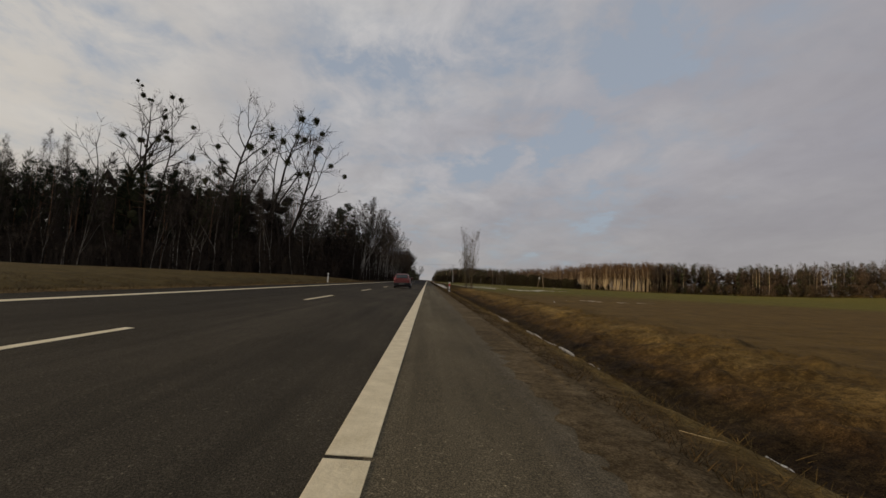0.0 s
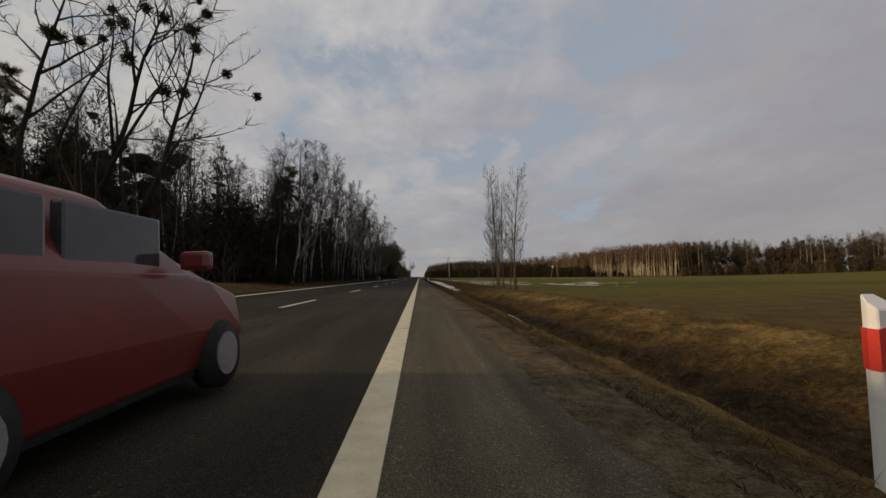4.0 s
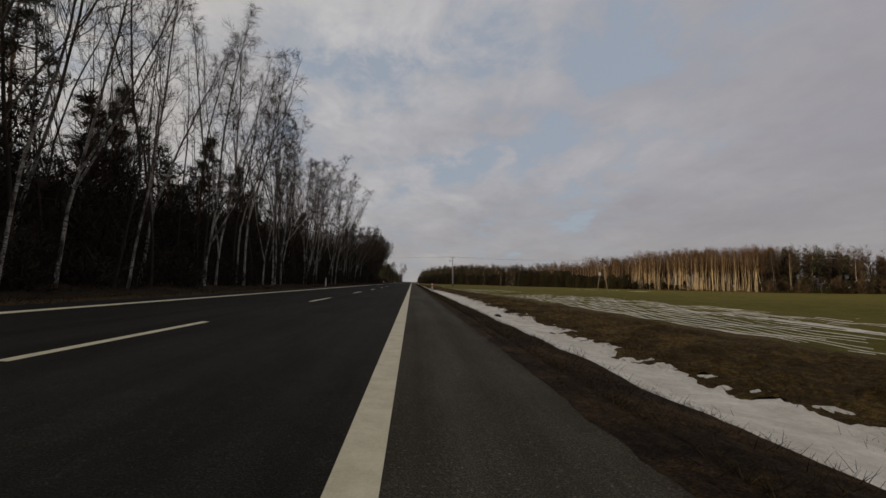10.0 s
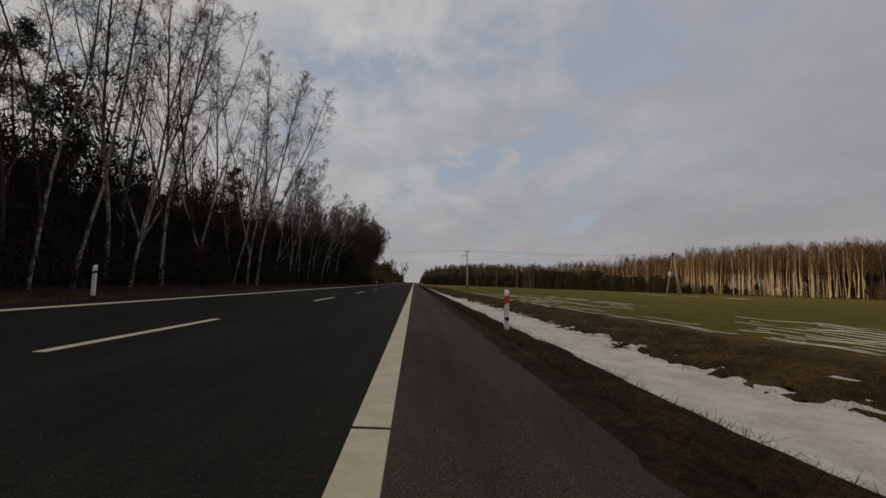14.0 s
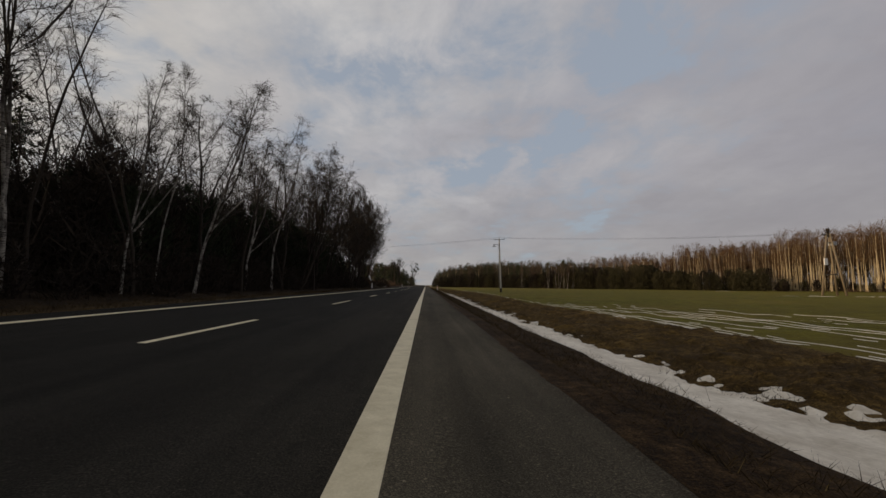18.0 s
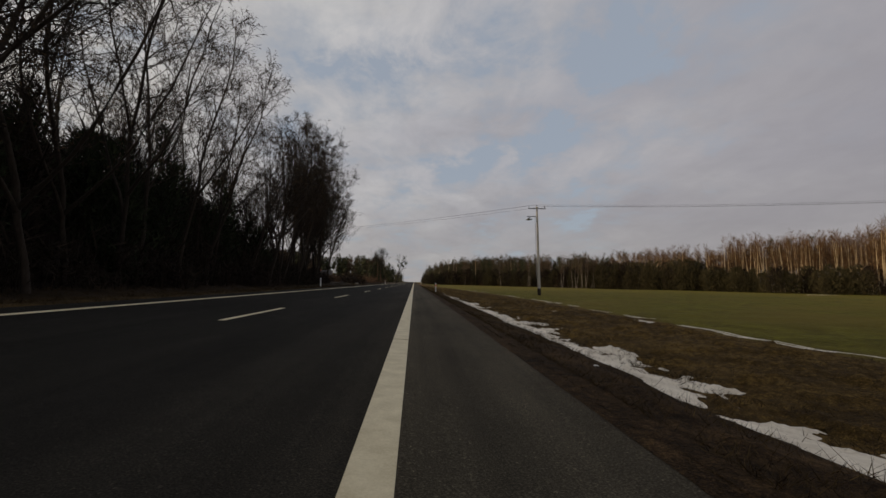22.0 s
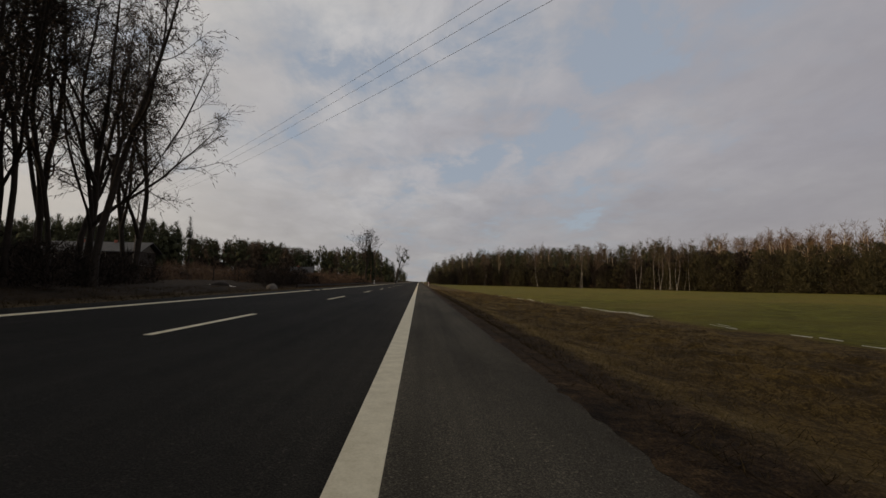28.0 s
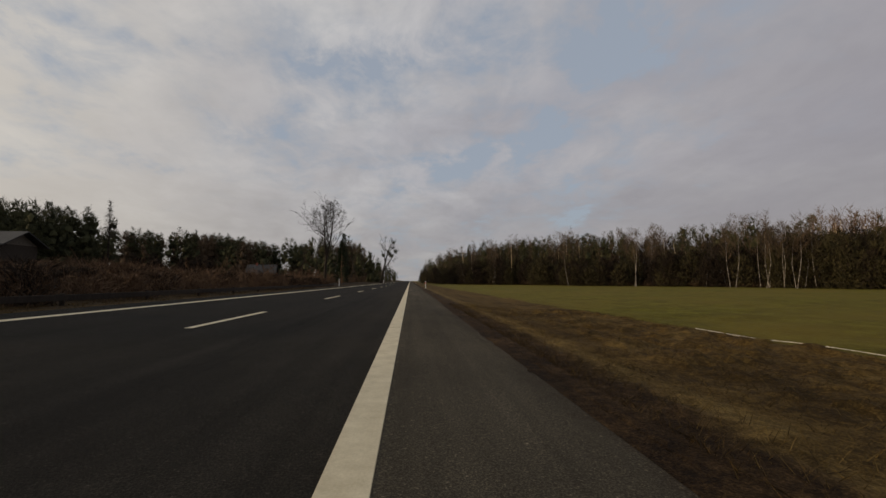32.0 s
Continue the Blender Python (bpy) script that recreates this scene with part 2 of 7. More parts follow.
def ground_material():
    m, k, sh, co, rnd = material("ground", 0.95, 0.1)

    def attr(name):
        a = k.add("ShaderNodeAttribute")
        a.attribute_name = name
        return a.outputs["Fac"]
    fine = k.noise(co, 9.0, 6.0, 0.7)
    mid = k.noise(co, 1.1, 5.0, 0.6)
    wide = k.noise(co, 0.12, 4.0, 0.55)
    tuft = k.noise(k.mapping(co, (1, 0.6, 1)), 26.0, 3.0, 0.7)
    grit = k.noise(co, 55.0, 4.0, 0.75)
    f = k.math("ADD", k.math("MULTIPLY", mid, 0.26), k.math("ADD", k.math("MULTIPLY", fine, 0.34), k.math("MULTIPLY", grit, 0.40)))
    dry = k.ramp(f, (0.42, (0.022, 0.0130, 0.0038)), (0.50, (0.072, 0.0435, 0.0110)), (0.58, (0.185, 0.117, 0.032)))
    dry = k.mix(k.ramp(tuft, (0.46, 0.0), (0.62, 0.5)), dry, (0.036, 0.0215, 0.0055))
    mat = k.ramp(f, (0.42, (0.085, 0.053, 0.012)), (0.50, (0.200, 0.136, 0.044)), (0.58, (0.37, 0.262, 0.098)))
    soil = k.ramp(f, (0.42, (0.008, 0.0046, 0.0020)), (0.51, (0.034, 0.0195, 0.0078)), (0.59, (0.100, 0.060, 0.025)))
    crop = k.ramp(f, (0.42, (0.046, 0.038, 0.006)), (0.50, (0.100, 0.090, 0.0105)), (0.58, (0.168, 0.152, 0.019)))
    crop = k.mix(k.ramp(wide, (0.40, 0.0), (0.66, 0.75)), crop, (0.135, 0.101, 0.019))
    earth = k.ramp(f, (0.42, (0.050, 0.0315, 0.0095)), (0.58, (0.150, 0.096, 0.028)))
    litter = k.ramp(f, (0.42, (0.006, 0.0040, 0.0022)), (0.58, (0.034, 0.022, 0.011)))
    dust = k.ramp(f, (0.42, (0.042, 0.029, 0.013)), (0.50, (0.090, 0.067, 0.035)), (0.58, (0.18, 0.140, 0.082)))
    col = k.mix(attr("soil"), dry, soil)
    col = k.mix(attr("matted"), col, mat)
    col = k.mix(attr("dust"), col, dust)
    col = k.mix(attr("crop"), col, crop)
    col = k.mix(attr("ploughed"), col, earth)
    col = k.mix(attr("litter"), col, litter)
    k.link(col, sh.inputs["Base Color"])
    b = k.add("ShaderNodeBump", Strength=0.9, Distance=0.06)
    k.link(f, b.inputs["Height"])
    k.link(b.outputs[0], sh.inputs["Normal"])
    return m


def birch_material():
    m, k, sh, co, rnd = material("birch_bark", 0.75, 0.25, 0.3, 30.0)
    shift = k.add("ShaderNodeCombineXYZ")
    k.link(k.math("MULTIPLY", rnd, 40.0), shift.inputs[2])
    co = k.vmath("ADD", co, shift.outputs[0])
    marks = k.noise(k.mapping(co, (5, 5, 26)), 1.0, 3.0, 0.6)
    rough = k.noise(k.mapping(co, (3, 3, 1.4)), 1.0, 4.0, 0.65)
    f = k.math("MINIMUM", k.ramp(marks, (0.40, 0.0), (0.52, 1.0)), k.ramp(rough, (0.40, 0.0), (0.56, 1.0)))
    white = k.mix(k.noise(co, 2.0), (0.24, 0.215, 0.18), (0.46, 0.43, 0.38))
    tall = k.add("ShaderNodeSeparateXYZ")
    k.link(k.add("ShaderNodeTexCoord").outputs["Object"], tall.inputs[0])
    # higher stem: brown young bark, with its backlit darkness in the colour too
    young = k.math("DIVIDE", k.math("SUBTRACT", k.math("ADD", tall.outputs[2], k.math("MULTIPLY", rough, 5.0)), 7.2), 4.5, True)
    bark = k.mix(f, (0.035, 0.028, 0.023), white)
    k.link(k.mix(k.math("MULTIPLY", young, 0.85), bark, (0.044, 0.034, 0.027)), sh.inputs["Base Color"])
    return m


M_ASPHALT, M_GROUND, M_BIRCH = asphalt_material(), ground_material(), birch_material()
M_PAINT = two_tone("road_paint", (0.50, 0.43, 0.27), (0.72, 0.64, 0.44), 5.0, 0.6, 0.35, 0.25, small=70.0)
M_SNOW = two_tone("old_snow", (0.46, 0.40, 0.31), (0.82, 0.755, 0.63), 1.8, 0.65, 0.3, 0.9, small=16.0, bump_scale=14.0)
M_TWIG = two_tone("birch_twigs", (0.018, 0.0135, 0.010), (0.052, 0.039, 0.029), 3.0, vary=0.5)
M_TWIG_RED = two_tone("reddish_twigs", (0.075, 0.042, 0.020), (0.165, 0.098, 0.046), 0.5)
# birch bark again, lighter and warmer: the low sun is in the colour
M_BIRCH_SUNLIT = two_tone("sunlit_birch_bark", (0.32, 0.25, 0.145), (0.68, 0.55, 0.35), 0.7, stretch=(2, 2, 1))
M_BARK = two_tone("dark_bark", (0.012, 0.009, 0.0065), (0.044, 0.033, 0.024), 3.0, stretch=(4, 4, 1), vary=0.4)
M_POPLAR = two_tone("poplar_bark", (0.036, 0.029, 0.018), (0.118, 0.093, 0.058), 3.0, stretch=(3, 3, 1), vary=0.2)
M_POPLAR_PALE = two_tone("poplar_stem_bark", (0.062, 0.049, 0.022), (0.165, 0.132, 0.068), 2.2, stretch=(2, 2, 1), vary=0.2)
M_PINEBARK = two_tone("pine_bark", (0.060, 0.036, 0.022), (0.21, 0.115, 0.06), 2.0, stretch=(4, 4, 1))
M_NEEDLE = island_tone("pine_needles", (0.009, 0.0125, 0.007), (0.032, 0.041, 0.018))
# far copies, lightened in colour for sun and haze on the distant woods
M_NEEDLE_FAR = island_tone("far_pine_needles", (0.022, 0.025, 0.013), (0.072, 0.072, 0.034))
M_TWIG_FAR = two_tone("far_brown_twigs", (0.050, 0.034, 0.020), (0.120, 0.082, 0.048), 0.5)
M_LEAF = island_tone("withered_leaves", (0.035, 0.024, 0.015), (0.095, 0.062, 0.034))
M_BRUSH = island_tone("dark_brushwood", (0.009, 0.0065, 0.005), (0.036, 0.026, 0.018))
M_BRUSH_RED = island_tone("reddish_scrub", (0.055, 0.034, 0.021), (0.140, 0.086, 0.050))
M_MISTLE = island_tone("mistletoe_green", (0.022, 0.026, 0.010), (0.062, 0.066, 0.026))
M_OLIVE = island_tone("olive_scrub", (0.020, 0.0185, 0.0090), (0.076, 0.064, 0.030))
# darker copy of the brown blades; below the wood it stands in for shade
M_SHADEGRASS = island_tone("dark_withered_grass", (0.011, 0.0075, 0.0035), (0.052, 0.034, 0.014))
M_ORANGE = two_tone("orange_wrapper", (0.26, 0.06, 0.03), (0.42, 0.14, 0.08), 9.0, 0.5)
M_STALK = two_tone("straw_stalk", (0.22, 0.17, 0.09), (0.42, 0.34, 0.20), 6.0)
M_SUNTIMBER = two_tone("tan_timber", (0.16, 0.12, 0.075), (0.30, 0.235, 0.155), 2.0, stretch=(6, 6, 1))
M_STRAW = island_tone("dry_grass_blades", (0.056, 0.036, 0.011), (0.19, 0.130, 0.042))
M_BROWNGRASS = island_tone("brown_grass_blades", (0.030, 0.019, 0.007), (0.110, 0.071, 0.027))
M_GREEN = island_tone("young_crop_blades", (0.050, 0.060, 0.012), (0.125, 0.145, 0.034))
M_CONCRETE = two_tone("concrete", (0.30, 0.285, 0.255), (0.50, 0.48, 0.43), 2.0, stretch=(3, 3, 0.6))
M_WHITE = two_tone("white_plastic", (0.66, 0.65, 0.61), (0.82, 0.81, 0.78), 3.0, 0.5, 0.4, 0.05)
M_RED = two_tone("red_reflector", (0.42, 0.03, 0.02), (0.62, 0.05, 0.03), 6.0, 0.35, 0.5, 0.05)
M_BLACK = two_tone("black_rubber", (0.012, 0.012, 0.012), (0.03, 0.03, 0.03), 6.0, 0.7)
M_STEEL = two_tone("galvanised_steel", (0.26, 0.27, 0.28), (0.42, 0.43, 0.44), 6.0, 0.5, 0.5, 0.1, metal=0.8)
M_WIRE = two_tone("line_wire", (0.10, 0.10, 0.105), (0.17, 0.17, 0.175), 4.0, 0.55, 0.4, 0.0, metal=0.6)
M_ROOF = two_tone("dark_roof_sheet", (0.022, 0.021, 0.021), (0.05, 0.048, 0.047), 0.8, 0.6)
M_PLASTER = two_tone("cream_plaster", (0.22, 0.19, 0.145), (0.36, 0.315, 0.245), 0.6, 0.9)
M_TIMBER = two_tone("weathered_timber", (0.060, 0.052, 0.042), (0.155, 0.135, 0.11), 2.0, stretch=(6, 1, 6))
M_DARKBOARD = two_tone("dark_stained_boards", (0.022, 0.017, 0.013), (0.055, 0.043, 0.033), 1.6, stretch=(6, 6, 1))
M_BRICKRED = two_tone("red_brickwork", (0.20, 0.07, 0.045), (0.34, 0.12, 0.075), 2.0)
M_GLASS = two_tone("window_glass", (0.02, 0.022, 0.025), (0.05, 0.055, 0.06), 0.6, 0.08, 0.6, 0.0)
M_STONE = two_tone("boulder_stone", (0.07, 0.060, 0.050), (0.16, 0.140, 0.115), 1.6)
M_REPAIR = two_tone("pale_repair", (0.065, 0.064, 0.056), (0.13, 0.127, 0.112), 5.0, 0.95, 0.1, 0.5, small=70.0)
M_LAMP = two_tone("tail_lamp_red", (0.13, 0.014, 0.012), (0.20, 0.022, 0.018), 6.0, 0.3, 0.5, 0.0)
M_PLATE = two_tone("dull_plate", (0.20, 0.19, 0.16), (0.28, 0.27, 0.23), 6.0, 0.5, 0.4, 0.0)
M_CARPAINT = two_tone("dark_red_paint", (0.125, 0.018, 0.016), (0.175, 0.026, 0.022), 1.2, 0.28, 0.6, 0.0)


# ---- mesh building ----
def mesh_of(name, verts, tris, mats, idx=None, smooth=False):
    """A mesh from an array of points and an array of triangles."""
    me = bpy.data.meshes.new(name)
    verts, tris = np.asarray(verts, np.float32), np.asarray(tris, np.int32)
    me.vertices.add(len(verts))
    me.vertices.foreach_set("co", verts.ravel())
    me.loops.add(tris.size)
    me.loops.foreach_set("vertex_index", tris.ravel())
    me.polygons.add(len(tris))
    me.polygons.foreach_set("loop_start", np.arange(len(tris), dtype=np.int32) * 3)
    if idx is not None:
        me.polygons.foreach_set("material_index", np.asarray(idx, np.int32))
    me.polygons.foreach_set("use_smooth", np.full(len(tris), smooth))
    for m in mats:
        me.materials.append(m)
    me.update(calc_edges=True)
    return me


class Geo:
    """Collects points and triangles."""

    def __init__(self):
        self.v, self.f, self.count = [], [], 0

    def add(self, v, f):
        self.v.append(np.asarray(v, np.float32).reshape(-1, 3))
        self.f.append(np.asarray(f, np.int32).reshape(-1, 3) + self.count)
        self.count += len(self.v[-1])

    def arrays(self):
        return np.concatenate(self.v), np.concatenate(self.f)

    def tube(self, pts, radii, sides=3, cap=False):
        pts = np.asarray(pts, float)
        k = len(pts)
        d = np.gradient(pts, axis=0)
        d /= np.linalg.norm(d, axis=1)[:, None] + 1e-9
        ref = np.where(np.abs(d[:, 2:3]) > 0.9, np.array([[1.0, 0, 0]]), np.array([[0, 0, 1.0]]))
        u = np.cross(d, ref)
        u /= np.linalg.norm(u, axis=1)[:, None] + 1e-9
        w = np.cross(d, u)
        a = np.linspace(0, 2 * math.pi, sides, endpoint=False)
        ring = u[:, None] * np.cos(a)[None, :, None] + w[:, None] * np.sin(a)[None, :, None]
        v = pts[:, None] + ring * np.asarray(radii, float)[:, None, None]
        point = radii[-1] < 1e-4
        v = v.reshape(-1, 3)
        if point:
            v = np.concatenate([v[:(k - 1) * sides], pts[-1:]])
        f = []
        for i in range(k - 1):
            for j in range(sides):
                p, q = i * sides + j, i * sides + (j + 1) % sides
                if point and i == k - 2:
                    f.append((p, q, (k - 1) * sides))
                else:
                    f += [(p, q, q + sides), (p, q + sides, p + sides)]
        if cap and not point:
            e = (k - 1) * sides
            f += [(e, e + j, e + j + 1) for j in range(1, sides - 1)]
            f += [(0, j + 1, j) for j in range(1, sides - 1)]
        self.add(v, f)

    def spikes(self, base, tip, width):
        """Thin three-sided cones from base to tip, many at once."""
        base, tip = np.asarray(base, float), np.asarray(tip, float)
        d = tip - base
        d /= np.linalg.norm(d, axis=1)[:, None] + 1e-9
        ref = np.where(np.abs(d[:, 2:3]) > 0.9, np.array([[1.0, 0, 0]]), np.array([[0, 0, 1.0]]))
        u = np.cross(d, ref)
        u /= np.linalg.norm(u, axis=1)[:, None] + 1e-9
        w = np.cross(d, u)
        width = np.broadcast_to(np.asarray(width, float), (len(base),))[:, None]
        v = np.stack([base + u * width, base + (-0.5 * u + 0.87 * w) * width, base + (-0.5 * u - 0.87 * w) * width, tip], 1).reshape(-1, 3)
        o = np.arange(len(base))[:, None] * 4
        f = np.concatenate([o + np.array([[0, 1, 3]]), o + np.array([[1, 2, 3]]), o + np.array([[2, 0, 3]])])
        self.add(v, f)

    def leaves(self, base, tip, width, rng):
        """Flat single blades from base to tip, each turned its own way."""
        base, tip = np.asarray(base, float), np.asarray(tip, float)
        side = np.cross(tip - base, rng.normal(0, 1, base.shape))
        side *= (np.broadcast_to(width, (len(base),)) / (np.linalg.norm(side, axis=1) + 1e-9))[:, None]
        self.add(np.stack([base - side, base + side, tip], 1).reshape(-1, 3), np.arange(len(base) * 3).reshape(-1, 3))

    def box(self, lo, hi):
        (a, b, c), (d, e, g) = lo, hi
        v = [(a, b, c), (d, b, c), (d, e, c), (a, e, c), (a, b, g), (d, b, g), (d, e, g), (a, e, g)]
        f = [(0, 2, 1), (0, 3, 2), (4, 5, 6), (4, 6, 7), (0, 1, 5), (0, 5, 4), (1, 2, 6), (1, 6, 5), (2, 3, 7), (2, 7, 6), (3, 0, 4), (3, 4, 7)]
        self.add(v, f)


def part(name, geo, mat, parent=None, label="", smooth=False):
    """Links a Geo or a bmesh as one mesh object, under a thing or part if given."""
    if isinstance(geo, Geo):
        me = mesh_of(name, *geo.arrays(), [mat], smooth=smooth)
    else:
        me = bpy.data.meshes.new(name)
        geo.to_mesh(me)
        geo.free()
        me.materials.append(mat)
        for p in me.polygons:
            p.use_smooth = smooth
    ob = new(name, me)
    if parent:
        ob.parent = parent
    if label:
        ob["label"] = label
    return ob


def bevel_box(lo, hi, bevel=0.02, segments=2):
    bm = bmesh.new()
    bmesh.ops.create_cube(bm, size=1.0)
    lo, hi = Vector(lo), Vector(hi)
    for v in bm.verts:
        v.co = Vector([lo[i] + (v.co[i] + 0.5) * (hi[i] - lo[i]) for i in range(3)])
    if bevel:
        bmesh.ops.bevel(bm, geom=bm.edges[:], offset=bevel, segments=segments, affect="EDGES", profile=0.6)
    return bm


def thing(name, label, category, m=None, group="", kind=""):
    """An Empty at a thing's base."""
    ob = new(name)
    ob.empty_display_size = 0.2
    if m is not None:
        ob.matrix_basis = m
    return tagged(ob, label, category, group, kind)


# ---- the lie of the land ----
FALL = -0.036                          # the carriageway's cross fall: z = FALL * x
LANE, EDGE_R, EDGE_L = 3.555, 1.72, -8.3


def smooth(e0, e1, x):
    t = np.clip((np.asarray(x, float) - e0) / (e1 - e0), 0, 1)
    return t * t * (3 - 2 * t)


def wobble(x, y, s, seed=0.0):
    """Cheap rolling noise in about -1 .. 1."""
    x, y = np.asarray(x, float) / s, np.asarray(y, float) / s
    return (np.sin(1.3 * x + 2.1 * y + seed) + np.sin(2.7 * x - 1.1 * y + 1.7 * seed + 1) + np.sin(-0.8 * x + 3.3 * y + 2.3 * seed + 2) + 0.6 * np.sin(5.1 * x + 4.3 * y + seed * 3.1)) / 3.2


def chance(x, y, s, seed=0.0, octaves=3):
    """Patchy value noise in about -1 .. 1, fine-grained where wobble() is smooth."""
    x, y = np.broadcast_arrays(np.asarray(x, float) / s, np.asarray(y, float) / s)
    total, amp, norm = 0.0, 1.0, 0.0
    for i in range(octaves):
        xi, yi = np.floor(x), np.floor(y)
        u, v = x - xi, y - yi
        u, v = u * u * (3 - 2 * u), v * v * (3 - 2 * v)

        def at(a, b):
            h = np.sin((xi + a) * 12.9898 + (yi + b) * 78.233 + seed * 3.71 + i * 17.3) * 43758.5453
            return h - np.floor(h)
        total = total + amp * ((at(0, 0) * (1 - u) + at(1, 0) * u) * (1 - v) + (at(0, 1) * (1 - u) + at(1, 1) * u) * v)
        norm += amp
        amp *= 0.55
        x, y = x * 2.1 + 5.3, y * 2.1 + 1.7
    return (total / norm - 0.5) * 2.6


def field_edge(y):
    """Where the verge ends and the field begins, beside the road."""
    y = np.asarray(y, float)
    return np.interp(y, [-80, 10, 30, 60, 95, 120, 145, 170, 200, 215, 232, 260, 282, 300, 400], [7.2, 7.2, 7.7, 8.0, 9.8, 10.4, 10.6, 8.7, 7.7, 8.8, 10.2, 10.6, 9.4, 7.9, 6.5])


def land(x, y):
    """The height of the ground."""
    x, y = np.broadcast_arrays(np.asarray(x, float), np.asarray(y, float))
    road = FALL * x
    # right: a deep ditch at first, a shallow one later, and none at the end
    deep = np.interp(x, [1.74, 2.2, 2.7, 2.95, 3.3, 3.8, 4.3, 5.2, 6.2, 7.0, 7.6, 9.0], [-0.054, -0.10, -0.20, -0.32, -0.50, -0.80, -0.84, -0.56, -0.30, -0.20, -0.26, -0.40])
    mild = np.interp(x, [1.74, 2.3, 3.0, 3.6, 4.3, 5.2, 6.5, 8.0, 10.0], [-0.054, -0.105, -0.28, -0.50, -0.56, -0.50, -0.42, -0.40, -0.50])
    flat = np.interp(x, [1.74, 2.3, 2.7, 3.5, 5.0, 7.0, 10.0], [-0.054, -0.09, -0.12, -0.22, -0.36, -0.45, -0.55])
    a, b = smooth(72, 88, y), smooth(238, 262, y)
    right = (deep * (1 - a) + mild * a) * (1 - b) + flat * b
    far = -0.50 - 0.55 * smooth(10, 110, x) + 4.6 * smooth(120, 260, x) * smooth(260, 150, y) + 0.10 * wobble(x, y, 23.0)
    right = right * (1 - smooth(9.0, 13.0, x)) + far * smooth(9.0, 13.0, x)
    right = right + 0.05 * wobble(x, y, 1.5) * smooth(2.2, 3.2, x)
    # left: verge, a slight hollow, then the wood's floor
    left = np.interp(-x, [8.3, 9.6, 10.6, 12.0, 14.0, 20.0, 40.0], [0.24, 0.30, 0.22, 0.42, 0.62, 0.75, 0.95])
    left = left + 4.4 * smooth(48, 84, -x) * smooth(270, 320, y) + 0.06 * wobble(x, y, 1.7, 4.0) * smooth(9.4, 11.0, -x) + 0.15 * wobble(x, y, 19.0, 1.0) * smooth(11, 20, -x)
    right = right + 0.010 * wobble(x, y, 1.4, 8.0) * smooth(2.6, 1.9, x)
    z = np.where(x > EDGE_R, right, np.where(x < EDGE_L, left, road - 0.06))
    return z


def turf_bump(x, y):
    """Tufts and hollows of the verge's matted grass."""
    low = np.maximum(0, chance(x, y, 0.38, 61.0, 2) + 0.20) * 0.095 + 0.030 * chance(x, y, 0.15, 62.0, 1)
    low = low * (1 - 0.85 * smooth(2.70, 2.92, x) * smooth(3.9, 3.55, x)) * (1 - 0.5 * smooth(2.3, 2.5, x) * smooth(2.95, 2.8, x))
    return np.maximum(low, 0) * smooth(2.05, 2.6, x) * smooth(0.6, -0.4, x - field_edge(y))


def land_at(x, y):
    return float(land(x, y))


xs = np.concatenate([-np.geomspace(60, 2600, 26)[::-1], np.arange(-58, -12, 2.0), np.arange(-12, -8.3, 0.35), [-8.34, -8.28, -4.0, 0.0, 1.60, 1.68, 1.76], np.arange(1.9, 9.6, 0.18), np.arange(9.7, 14, 0.5), np.arange(14, 60, 2.5), np.geomspace(60, 2600, 40)])
ys = np.concatenate([-np.geomspace(30, 1500, 14)[::-1], np.arange(-28, 0, 2.0), np.arange(0, 310, 0.4), np.arange(310, 420, 2.0), np.geomspace(420, 3600, 36)])
xs = np.unique(np.round(xs, 3))
gx, gy = np.meshgrid(xs, ys)
gz = land(gx, gy)
nx, ny = len(xs), len(ys)
i0 = (np.arange(ny - 1)[:, None] * nx + np.arange(nx - 1)[None, :]).ravel()
gf = np.concatenate([np.stack([i0, i0 + 1, i0 + nx + 1], 1), np.stack([i0, i0 + nx + 1, i0 + nx], 1)])
ground_me = mesh_of("ground", np.stack([gx, gy, gz], -1).reshape(-1, 3), gf, [M_GROUND], smooth=True)


